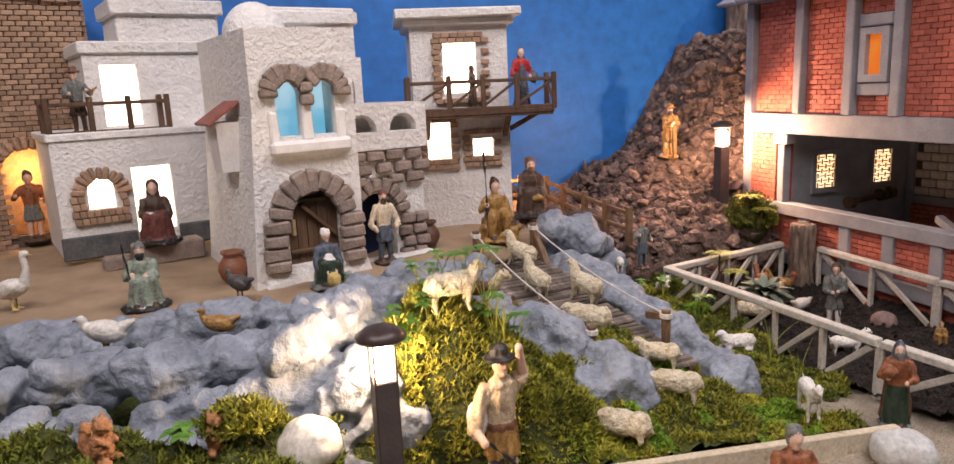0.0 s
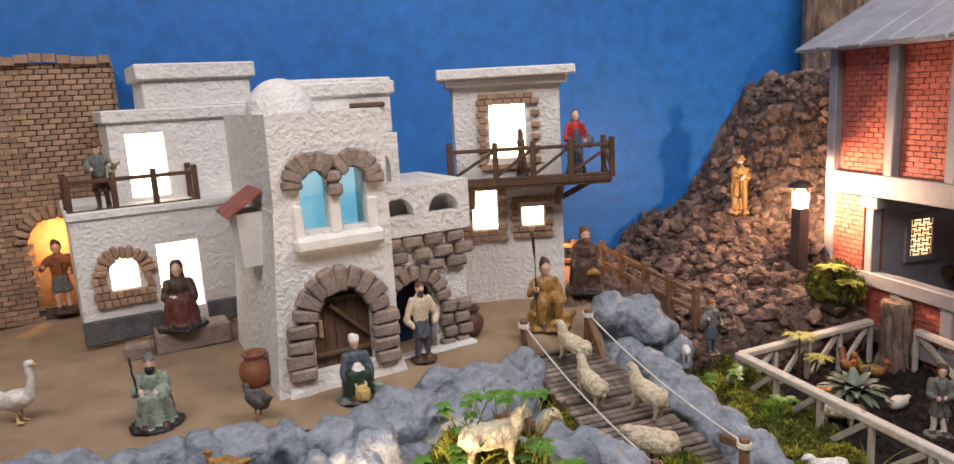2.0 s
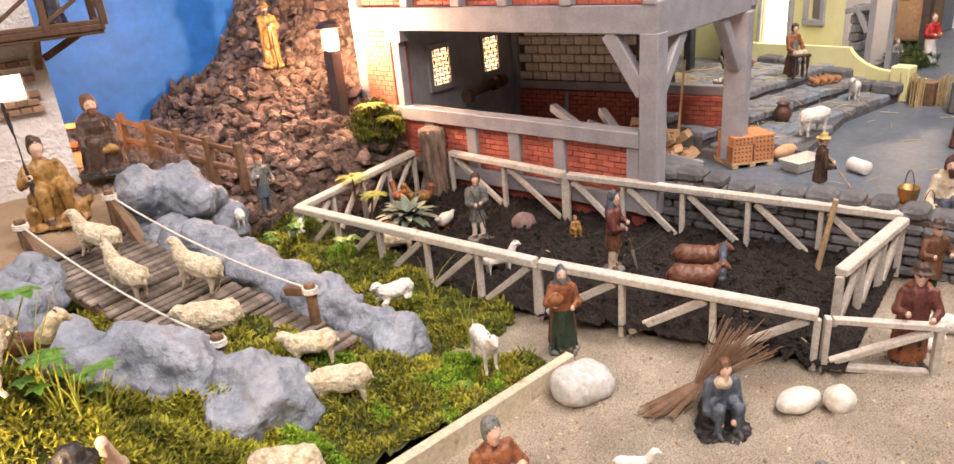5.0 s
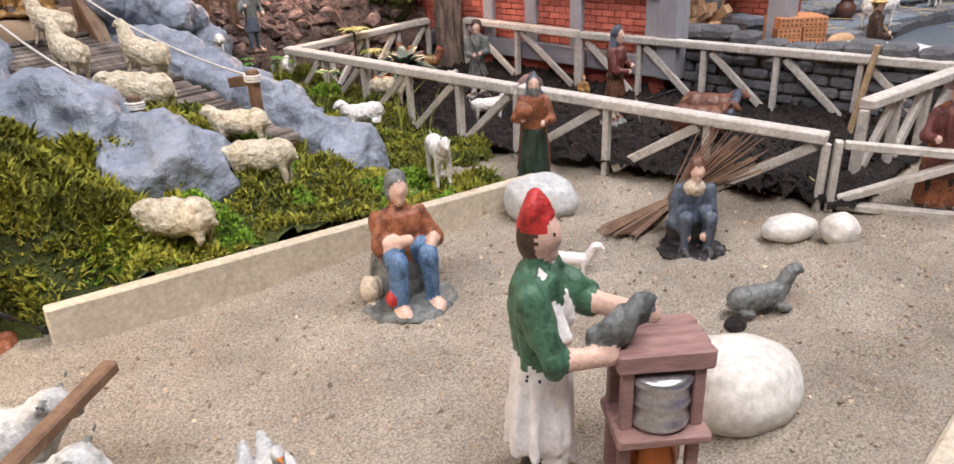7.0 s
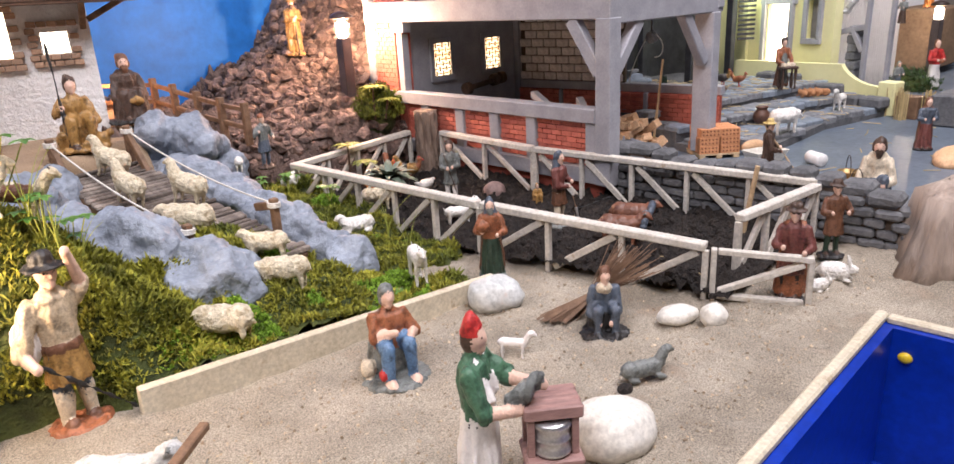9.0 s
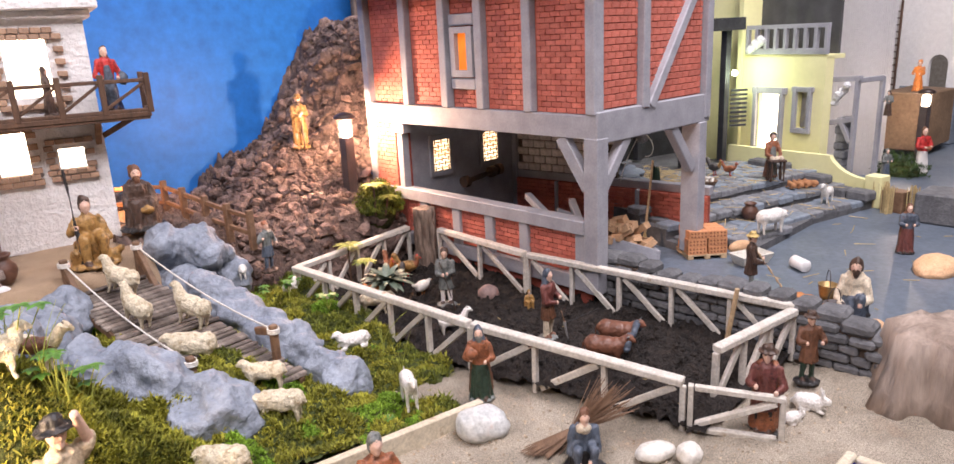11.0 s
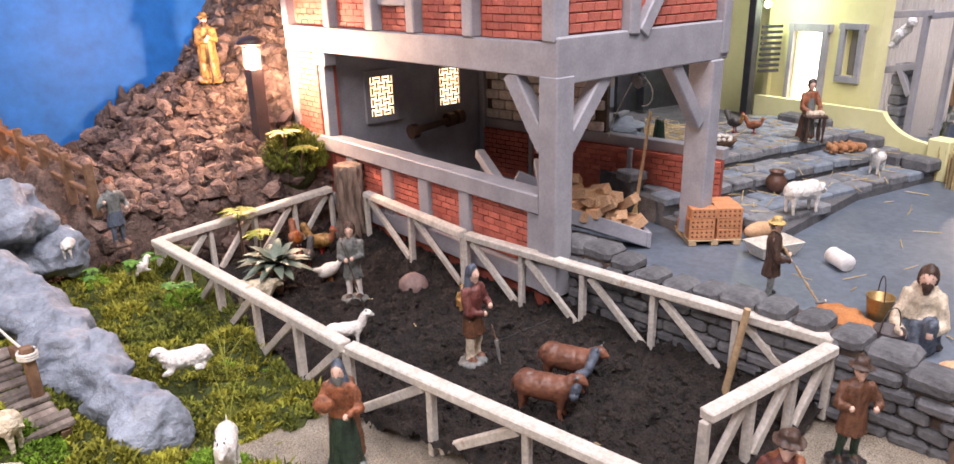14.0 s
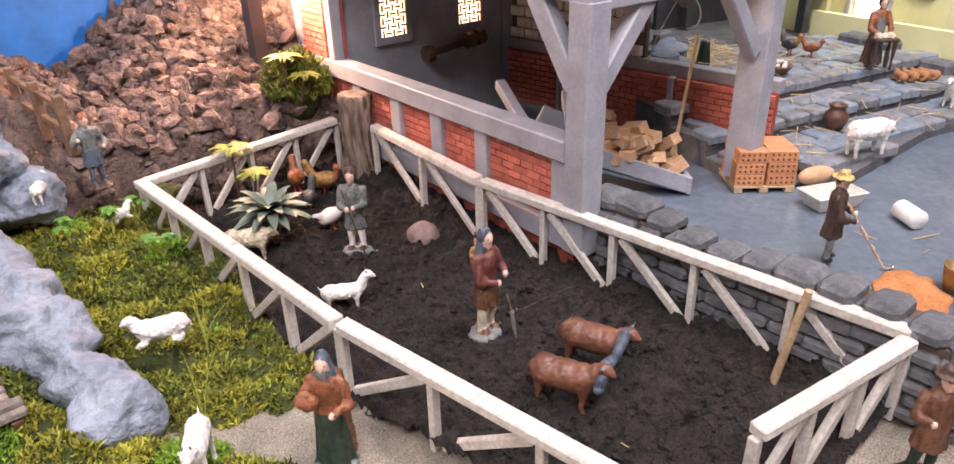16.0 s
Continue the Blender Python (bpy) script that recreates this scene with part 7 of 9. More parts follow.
# churn stand beside the large figurine
chn = thing("churn_stand", pose(0.470, 0.208, -0.021, 0, 0, -40) @ Matrix.Diagonal((0.68, 0.68, 0.70, 1)), "pinkish stand with a silver churn above a copper pot", "churn")
PINKW = surf("pinkish_wood_paint", (0.24, 0.13, 0.115), (0.38, 0.23, 0.20), 40, 0.6, 260, 0.5, 0.0008, stretch=(0.3, 1, 1))
for x in (-0.021, 0.021):
    for y in (-0.014, 0.014):
        bm = bmesh.new()
        bar(bm, (x, y, 0), (x, y, 0.098), 0.007, 0.007, 0.0008)
        part("leg", bm, PINKW, chn)
for k in range(4):
    bm = bmesh.new()
    box(bm, (-0.028, -0.021 + 0.0106 * k, 0.092), (0.028, -0.0112 + 0.0106 * k, 0.104), 0.0015, 0.0008)
    part("plank", bm, PINKW, chn)
bm = bmesh.new()
box(bm, (-0.028, -0.026, 0.044), (0.028, 0.019, 0.052), 0.002, 0.0008)
part("shelf", bm, PINKW, chn)
bm = bmesh.new()
box(bm, (-0.022, 0.0135, 0.05), (0.022, 0.016, 0.092))
part("back_panel", bm, PINKW, chn)
bm = bmesh.new()
lathe(bm, [(0.0175, 0.053), (0.0195, 0.055), (0.0195, 0.058), (0.0182, 0.060), (0.0182, 0.068), (0.0198, 0.070), (0.0182, 0.072), (0.0182, 0.080), (0.0200, 0.083), (0.0200, 0.086), (0.0175, 0.088)], 28, 0, Matrix.Translation((0, -0.007, 0)))
part("churn", bm, SILVER, chn, "ribbed silver churn", smooth=True)
bm = bmesh.new()
lathe(bm, [(0.012, 0.002), (0.0165, 0.010), (0.0175, 0.022), (0.0150, 0.034), (0.012, 0.042)], 24)
part("pot", bm, COPPER, chn, "copper coloured pot", smooth=True)


# ---- animals, each one plain moulded mesh ----
def beast(m, L, label, body, head=None, kind_of="sheep", lying=False, group="", horns=None, neck=0.35, down=0.0, leg=0.34, fat=1.0, patches=None, tail=True):
    """A four-legged figure, its body L long, looking along +x."""
    mats = [body, head or body, horns or BLACK, patches or body]
    bm = bmesh.new()
    lz = 0.06 if lying else leg
    vs = ball(bm, (0, 0, lz + 0.20 * fat), (0.50, 0.215 * fat, 0.225 * fat), 20, 0)
    ball(bm, (-0.28, 0, lz + 0.21 * fat), (0.24, 0.22 * fat, 0.23 * fat), 16, 0)
    ball(bm, (0.26, 0, lz + 0.20 * fat), (0.23, 0.20 * fat, 0.23 * fat), 16, 0)
    if patches:
        ball(bm, (-0.10, 0.05, lz + 0.26 * fat), (0.26, 0.20 * fat, 0.20 * fat), 16, 3)
    if kind_of in ("sheep", "lamb"):
        for v in list(bm.verts):
            v.co += noise.noise_vector(v.co * 9) * 0.035 + noise.noise_vector(v.co * 22) * 0.02
    nb, nt = Vector((0.40, 0, lz + 0.28 * fat)), Vector((0.40 + neck * 0.55, 0, lz + 0.30 * fat + neck - down))
    tube(bm, nb, nt, 0.17 * fat, 0.105, 12, 0 if kind_of != "goat" else 1)
    hd = nt + Vector((0.06, 0, 0.0))
    ball(bm, hd, (0.135, 0.095, 0.100), 14, 1, (0, 25, 0))
    ball(bm, hd + Vector((0.10, 0, -0.045)), (0.075, 0.055, 0.052), 12, 1, (0, 25, 0))
    for s in (-1, 1):
        ball(bm, hd + Vector((-0.05, 0.095 * s, 0.015)), (0.035, 0.065, 0.020), 8, 1, (25 * s, 0, -20 * s))
        if horns:
            limb(bm, [hd + Vector((-0.02, 0.04 * s, 0.06)), hd + Vector((-0.07, 0.07 * s, 0.15)), hd + Vector((-0.15, 0.09 * s, 0.17))] if kind_of == "goat" else [hd + Vector((-0.02, 0.07 * s, 0.05)), hd + Vector((0.0, 0.17 * s, 0.09)), hd + Vector((0.04, 0.19 * s, 0.17))], [0.022, 0.017, 0.008], 2, 7)
    for x in (-0.34, 0.32):
        for s in (-1, 1):
            if lying:
                limb(bm, [(x, 0.16 * s, 0.10), (x + 0.16, 0.19 * s, 0.05), (x + 0.02, 0.20 * s, 0.045)], [0.07, 0.05, 0.035], 0 if kind_of == "sheep" else 1, 8)
            else:
                limb(bm, [(x, 0.11 * s, lz + 0.08), (x - 0.02, 0.115 * s, lz * 0.5), (x, 0.115 * s, 0.03)], [0.075 * fat, 0.045, 0.040], 1 if kind_of != "ox" else 0, 8)
                ball(bm, (x + 0.01, 0.115 * s, 0.022), (0.05, 0.042, 0.024), 8, 2 if kind_of == "ox" else 1)
    if tail:
        limb(bm, [(-0.49, 0, lz + 0.28 * fat), (-0.56, 0, lz + 0.20 * fat), (-0.56, 0, lz + 0.02)] if kind_of in ("ox", "cow") else [(-0.48, 0, lz + 0.26 * fat), (-0.55, 0, lz + (0.36 if kind_of == "goat" else 0.12))], [0.03, 0.025, 0.02], 0, 7)
    bmesh.ops.transform(bm, matrix=Matrix.Diagonal((L, L, L, 1)), verts=bm.verts)
    ob = part(kind_of + "_figure", bm, mats, None, m=m, smooth=True)
    MOULD.append((ob, L / 40, L, 0.0, 0.013 if body in (WOOL, WOOL_WHITE) and kind_of in ("sheep", "lamb") else 0.012, -1))
    return tagged(ob, label, kind_of + " figure", group)


def on_bridge(t, s):
    p = A0.lerp(B0, t).lerp(A1.lerp(B1, t), s)
    return p.x, p.y, p.z + 0.003


FLOCK = "flock of sheep"
for t, s, r, L, tilt in ((0.13, 0.50, 122, 0.046, -14), (0.42, 0.26, 100, 0.046, -12), (0.56, 0.74, 112, 0.048, -12), (0.84, 0.22, 150, 0.052, -10)):
    x, y, z = on_bridge(t, s)
    beast(pose(x, y, z, 0, tilt, r), L, "cream moulded sheep walking over the footbridge", WOOL, WHITE if t == 0.10 else WOOL, "sheep", group=FLOCK, neck=0.30 if t < 0.7 else 0.12, down=0.0 if t < 0.7 else 0.1, fat=1.12)
beast(pose(0.508, 0.614, 0.040, 0, 0, 140), 0.044, "cream moulded sheep stepping off the bridge onto moss", WOOL, kind_of="sheep", group=FLOCK, neck=0.14)
beast(pose(0.497, 0.568, 0.020, 0, 0, 135), 0.052, "cream moulded sheep grazing on the moss", WOOL, kind_of="sheep", group=FLOCK, neck=0.10, down=0.22)
beast(pose(0.414, 0.540, 0.013, 0, 0, 130), 0.056, "cream moulded sheep lying in the moss", WOOL, kind_of="sheep", group=FLOCK, neck=0.06, down=0.12, leg=0.12, fat=1.05)
beast(pose(0.262, 0.596, moss_h(0.262, 0.596) - 0.002, 0, 0, 0), 0.050, "cream moulded sheep half hidden behind the big figurine", WOOL, kind_of="sheep", group=FLOCK, neck=0.2)
beast(pose(0.300, 0.645, moss_h(0.300, 0.645) - 0.003, 0, 8, -35), 0.046, "brown and white goat figure on the moss mound", BROWN, WOOL, "goat", horns=DKBROWN, neck=0.34, patches=WOOL, leg=0.42, fat=0.8)
beast(pose(0.637, 0.525, -0.004, 0, 0, -118), 0.046, "white goat kid figure with black muzzle in the moss", WOOL_WHITE, WOOL_WHITE, "goat", neck=0.16, fat=0.85, leg=0.50, horns=BLACK)
beast(pose(0.668, 0.672, 0.018, 0, 0, 160), 0.042, "white lamb figure lying in the moss", WOOL_WHITE, WOOL_WHITE, "lamb", lying=True, neck=0.18)
beast(pose(0.645, 0.915, 0.070, 0, 0, 60), 0.028, "small white lamb figure beside the clay rocks", WOOL_WHITE, WOOL_WHITE, "lamb", neck=0.25)
beast(pose(0.702, 0.885, 0.040, 0, 0, 20), 0.026, "small white lamb figure among clover", WOOL_WHITE, WOOL_WHITE, "lamb", lying=True, neck=0.25)
beast(pose(0.821, 0.645, -0.010, 0, 0, -30), 0.040, "white goat figure standing on the soil", WOOL_WHITE, WOOL_WHITE, "goat", horns=GREY, neck=0.30, fat=0.85)
beast(pose(0.800, 0.800, -0.010, 0, 0, -30), 0.048, "cream sheep figure behind the paddock fence", WOOL, WOOL, "sheep", neck=0.12, down=0.12)
beast(pose(0.872, 0.414, -0.010, 0, 0, -66), 0.053, "red-brown ox figure under a dark yoke", OX, OX, "ox", horns=GREY, neck=0.20, down=0.06, fat=1.05, leg=0.36, group="plough oxen")
beast(pose(0.923, 0.430, -0.010, 0, 0, -70), 0.053, "red-brown ox figure under a dark yoke", OX, OX, "ox", horns=GREY, neck=0.20, down=0.06, fat=1.05, leg=0.36, group="plough oxen")
bm = bmesh.new()
limb(bm, [(-0.035, 0, 0), (-0.022, 0, 0.012), (0, 0, 0.004), (0.022, 0, 0.012), (0.035, 0, 0)], [0.0045, 0.005, 0.004, 0.005, 0.0045], 0, 9)
tagged(part("ox_yoke", bm, SLATE, None, m=pose(0.908, 0.396, 0.022, 0, 0, 20), smooth=True), "dark grey wooden yoke across both oxen", "yoke")
beast(pose(0.262, 0.350, -0.018, 0, 0, -46), 0.070, "white cow figure in a brown harness", COWGREY, COWGREY, "cow", horns=GREY, neck=0.16, fat=0.95, leg=0.34, group="harnessed cattle")
beast(pose(0.268, 0.398, -0.018, 0, 0, -44), 0.066, "white cow figure in a brown harness", COWGREY, COWGREY, "cow", horns=GREY, neck=0.16, fat=0.95, leg=0.34, group="harnessed cattle")
bm = bmesh.new()
bar(bm, (-0.025, -0.03, 0), (0.02, 0.045, 0), 0.007, 0.006, 0.001)
tagged(part("harness_beam", bm, WOOD_MID, None, m=pose(0.285, 0.345, 0.036, 0, 0, -20)), "brown wooden yoke beam between the white cattle", "yoke")
beast(pose(0.590, 0.345, -0.018, 0, 0, -60), 0.028, "small white dog figure with black ears", WHITE, WHITE, "dog", horns=None, neck=0.30, fat=0.7, leg=0.4, patches=None)
beast(pose(0.630, 0.236, -0.018, 0, 0, -30), 0.038, "grey-green donkey figure lying on the sand", GREY, GREY, "donkey", lying=True, neck=0.30, fat=0.9)
beast(YARD @ pose(0.415, 0.006, 0.0235, 0, 0, 195), 0.046, "white goat figure on the grey step", WOOL_WHITE, WOOL_WHITE, "goat", neck=0.32, fat=0.85)
beast(YARD @ pose(0.135, -0.066, 0.0235, 0, 0, -10), 0.060, "white woolly sheep figure grazing on the lower step", WOOL_WHITE, WOOL_WHITE, "sheep", neck=0.10, down=0.24)
for i in range(4):
    beast(YARD @ pose(0.405 + 0.016 * i, 0.085 - 0.005 * i, 0.0435, 0, 0, 60 + 15 * i), 0.030, "small tan piglet figure in straw on the step", SQUIRREL, SQUIRREL, "piglet", lying=True, neck=0.08, group="piglets")


def bird(m, L, label, body, beak=ORANGE_P, neck=0.55, kind_of="goose", headc=None, fan=False, low=False, group=""):
    mats = [body, beak, headc or body]
    bm = bmesh.new()
    z = 0.10 if low else 0.30
    ball(bm, (0, 0, z + 0.25), (0.46, 0.25, 0.25), 18, 0, (0, -12, 0))
    for s in (-1, 1):
        ball(bm, (-0.06, 0.17 * s, z + 0.28), (0.36, 0.09, 0.18), 14, 0, (0, -14, 10 * s))
        if not low:
            limb(bm, [(0.02, 0.09 * s, z + 0.08), (0.03, 0.09 * s, 0.04)], [0.045, 0.03], 1, 7)
            ball(bm, (0.09, 0.10 * s, 0.025), (0.12, 0.07, 0.025), 9, 1)
    limb(bm, [(-0.38, 0, z + 0.34), (-0.60, 0, z + (0.70 if fan else 0.44))], [0.13, 0.07 if not fan else 0.14], 0, 9)
    top = Vector((0.42, 0, z + 0.36 + neck))
    limb(bm, [(0.34, 0, z + 0.34), (0.46, 0, z + 0.36 + neck * 0.5), top], [0.14, 0.085, 0.08], 2, 10)
    ball(bm, top + Vector((0.05, 0, 0.02)), (0.115, 0.085, 0.088), 12, 2)
    tube(bm, top + Vector((0.12, 0, 0.01)), top + Vector((0.26, 0, -0.02)), 0.045, 0.018, 8, 1)
    if fan:
        ball(bm, top + Vector((0.02, 0, 0.11)), (0.08, 0.025, 0.055), 8, 1)
        ball(bm, top + Vector((0.09, 0, -0.08)), (0.03, 0.02, 0.05), 8, 1)
    bmesh.ops.transform(bm, matrix=Matrix.Diagonal((L, L, L, 1)), verts=bm.verts)
    ob = part(kind_of + "_figure", bm, mats, None, m=m, smooth=True)
    MOULD.append((ob, L / 34, L, 0.0, 0.014, -1))
    return tagged(ob, label, kind_of + " figure", group)


bird(pose(-0.166, 0.912, V, 0, 0, -20), 0.046, "white goose figure on the village sand", FEATHER, STRAWHAT, 0.75)
bird(pose(-0.044, 0.690, 0.132, 0, 0, 165), 0.042, "white goose figure bowing over the clay rocks", FEATHER, ORANGE_P, 0.18)
bird(pose(0.054, 0.700, 0.132, 0, 0, 160), 0.034, "ochre duck figure on the clay rocks", GOLD, STRAWHAT, 0.28, "duck", low=True)
bird(pose(0.080, 0.815, 0.134, 0, 0, 130), 0.036, "dark grey pigeon figure on the clay bank", FEATHER_DARK, GOLD, 0.20, "pigeon")
bird(pose(0.349, 0.307, -0.018, 0, 0, -105), 0.034, "pale goose figure on the sand", COWGREY, ORANGE_P, 0.55, group="pair of geese")
bird(pose(0.340, 0.314, -0.018, 0, 0, -115), 0.030, "pale goose figure on the sand", COWGREY, ORANGE_P, 0.35, group="pair of geese")
HENS = "poultry by the stump"
bird(pose(0.905, 0.862, -0.010, 0, 0, -140), 0.036, "dark speckled hen figure with red comb", FEATHER_DARK, RED, 0.22, "hen", fan=True, group=HENS)
bird(pose(0.945, 0.890, -0.010, 0, 0, -60), 0.042, "gold and rust rooster figure by the stump", GOLD, RED, 0.30, "hen", RUST, True, group=HENS)
bird(pose(0.915, 0.905, 0.0, 0, 0, -110), 0.038, "rust hen figure by the fence", RUST, RED, 0.22, "hen", ORANGE_P, True, group=HENS)
bird(pose(0.846, 0.866, -0.010, 0, 0, -70), 0.028, "orange chick figure behind the fence", ORANGE_P, GOLD, 0.25, "hen", group=HENS)
bird(pose(0.900, 0.800, -0.010, 0, 0, 0), 0.034, "white duck figure pecking on the soil", FEATHER, ORANGE_P, 0.05, "duck", group=HENS)
bird(YARD @ pose(0.325, 0.232, 0.0635, 0, 0, -90), 0.036, "black and gold rooster figure on the steps", FEATHER_DARK, RED, 0.30, "hen", GOLD, True, group="hens on the steps")
bird(YARD @ pose(0.345, 0.205, 0.0635, 0, 0, -60), 0.030, "rust hen figure on the steps", RUST, RED, 0.25, "hen", RUST, True, group="hens on the steps")


def rabbit(m, L, label, material):
    bm = bmesh.new()
    ball(bm, (0, 0, 0.30), (0.48, 0.28, 0.30), 16, 0)
    ball(bm, (-0.25, 0, 0.28), (0.28, 0.30, 0.28), 14, 0)
    ball(bm, (0.46, 0, 0.40), (0.20, 0.15, 0.17), 14, 0)
    ball(bm, (-0.52, 0, 0.22), 0.10, 10, 0)
    for s in (-1, 1):
        ball(bm, (0.36, 0.08 * s, 0.68), (0.06, 0.045, 0.24), 10, 0, (10 * s, -18, 0))
        ball(bm, (0.36, 0.14 * s, 0.06), (0.16, 0.07, 0.06), 8, 0)
        ball(bm, (-0.16, 0.22 * s, 0.07), (0.24, 0.09, 0.07), 8, 0)
    bmesh.ops.transform(bm, matrix=Matrix.Diagonal((L, L, L, 1)), verts=bm.verts)
    ob = part("rabbit_figure", bm, material, None, m=m, smooth=True)
    MOULD.append((ob, L / 34, L, 0.0, 0.02, -1))
    return tagged(ob, label, "rabbit figure")


rabbit(pose(0.940, 0.184, -0.018, 0, 0, -80), 0.034, "white rabbit figure with upright ears", WOOL_WHITE)
rabbit(pose(0.903, 0.188, -0.020, 0, 0, -30), 0.024, "small white rabbit figure crouching", WOOL_WHITE)


def squirrel(m, L, label):
    bm = bmesh.new()
    ball(bm, (0, 0, 0.42), (0.24, 0.24, 0.40), 16, 0)
    ball(bm, (0, -0.06, 0.90), (0.19, 0.20, 0.18), 14, 0)
    ball(bm, (0, -0.22, 0.86), (0.09, 0.09, 0.08), 10, 0)
    for s in (-1, 1):
        ball(bm, (0.12 * s, -0.02, 1.07), (0.05, 0.04, 0.08), 8, 0)
        ball(bm, (0.17 * s, -0.16, 0.12), (0.10, 0.18, 0.10), 10, 0)
        limb(bm, [(0.18 * s, -0.08, 0.62), (0.13 * s, -0.26, 0.52)], [0.075, 0.055], 0, 8)
    limb(bm, [(0, 0.22, 0.15), (0.06, 0.42, 0.42), (0.10, 0.40, 0.80)], [0.12, 0.16, 0.11], 0, 10)
    bmesh.ops.transform(bm, matrix=Matrix.Diagonal((L, L, L, 1)), verts=bm.verts)
    ob = part("squirrel_figure", bm, SQUIRREL, None, m=m, smooth=True)
    MOULD.append((ob, L / 40, L, 0.0, 0.03, -1))
    return tagged(ob, label, "squirrel figure", "squirrels")


squirrel(pose(0.043, 0.552, moss_h(0.043, 0.552) - 0.002, 0, 0, 15), 0.034, "tan squirrel figure climbing the mossy rocks")
squirrel(pose(-0.036, 0.540, moss_h(-0.036, 0.540) - 0.002, 0, 0, 60), 0.036, "tan squirrel figure in the moss")


# ---- pots and stones ----
def jar(m, h, material, label):
    bm = bmesh.new()
    lathe(bm, [(0.26, 0.0), (0.40, 0.18), (0.47, 0.40), (0.44, 0.60), (0.30, 0.78), (0.27, 0.86), (0.36, 0.95), (0.35, 1.0), (0.25, 0.97), (0.22, 0.86)], 26, 0, Matrix.Diagonal((h, h, h, 1)))
    return tagged(part("clay_jar", bm, material, None, m=m, smooth=True), label, "jar")


CLAYPOT = surf("brown_clay_pot", (0.075, 0.032, 0.020), (0.16, 0.075, 0.045), 40, 0.5, 260, 0.4, 0.0006)
jar(pose(0.354, 0.976, V), 0.039, CLAYPOT, "dark brown clay jar on the village sand")
jar(pose(0.077, 0.914, V), 0.040, surf("terracotta_pot", (0.20, 0.075, 0.04), (0.32, 0.13, 0.07), 40, 0.5, 260, 0.4, 0.0006), "terracotta jar beside the white house")
jar(YARD @ pose(0.188, 0.022, 0.0235), 0.034, CLAYPOT, "dark clay jug on the grey steps")


def stone(m, r, material, label, seed=0.0):
    bm = bmesh.new()
    for v in ball(bm, (0, 0, 0), 1.0, ico=4):
        v.co *= 1 + 0.10 * fbm(v.co.x * 1.1 + seed, v.co.y * 1.1, v.co.z * 1.1) + 0.02 * fbm(v.co.x * 4 + seed, v.co.y * 4, v.co.z * 4)
    bmesh.ops.transform(bm, matrix=Matrix.Diagonal((*r, 1)), verts=bm.verts)
    return tagged(part("stone", bm, material, None, m=m, smooth=True), label, "stone")


PEB_WHITE = surf("white_pebble", (0.60, 0.56, 0.49), (0.72, 0.69, 0.63), 22, 0.6, 240, 0.3, 0.0006, wear=(0.45, 0.40, 0.33), wear_at=(0.6, 0.8))
PEB_GREY = surf("grey_white_stone", (0.40, 0.42, 0.42), (0.60, 0.60, 0.58), 25, 0.7, 200, 0.6, 0.001, wear=(0.45, 0.30, 0.24), wear_at=(0.62, 0.72))
stone(pose(0.535, 0.203, -0.004, 0, 0, -40), (0.032, 0.027, 0.023), PEB_WHITE, "smooth white pebble half sunk in the sand", 1)
stone(pose(0.113, 0.532, 0.082, 0, 0, 10), (0.026, 0.024, 0.023), PEB_WHITE, "round white-veined pebble in the moss", 2)
stone(pose(0.662, 0.432, -0.004, 0, 0, -40), (0.030, 0.022, 0.021), PEB_GREY, "flat grey-white stone on the sand", 3)
stone(pose(0.747, 0.267, -0.012, 0, 0, -30), (0.022, 0.013, 0.010), PEB_WHITE, "pale oblong stone at the gate post", 4)
stone(pose(0.764, 0.238, -0.011), (0.014, 0.013, 0.012), PEB_WHITE, "pale round stone at the gate post", 5)
stone(pose(0.958, 0.702, 0.0, 0, 0, -20), (0.018, 0.015, 0.015), surf("pink_grey_stone", (0.20, 0.13, 0.115), (0.32, 0.22, 0.20), 40, 0.7, 220, 0.5, 0.001), "pinkish-grey stone on the soil", 6)
stone(pose(0.255, 0.655, moss_h(0.255, 0.655) + 0.006), (0.024, 0.020, 0.018), PEB_GREY, "grey stone on the moss mound", 7)
stone(pose(1.462, 0.180, 0.012), (0.045, 0.032, 0.020), LOOSE, "tan stone on the paving", 8)
stone(pose(1.13, 0.175, 0.020), (0.016, 0.013, 0.012), LOOSE, "small orange stone on the wall", 9)
stone(pose(0.604, 0.236, -0.016), (0.008, 0.006, 0.004), SOIL, "dark clod on the sand", 10)
bm = bmesh.new()
tube(bm, (0, 0, -0.01), (0.004, -0.012, 0.086), 0.0034, 0.0030, 12)
tagged(part("wooden_stick", bm, WOOD_PALE, None, m=pose(1.016, 0.323, -0.010)), "pale wooden stick stuck upright in the soil", "stick")
bm = bmesh.new()
for i in range(120):
    a, r = random.uniform(0, 6.28), random.uniform(0, 0.010)
    x, y = r * math.cos(a), r * math.sin(a)
    tube(bm, (x * 2.2 - 0.036, y * 1.6, 0.001), (x * 0.5, y * 0.5, 0.024), 0.0006, 0.0006, 4)
    tube(bm, (x * 0.5, y * 0.5, 0.024), (x * 2.8 + 0.042, y * 3.0, 0.062 + random.uniform(-0.016, 0.012)), 0.0006, 0.0004, 4)
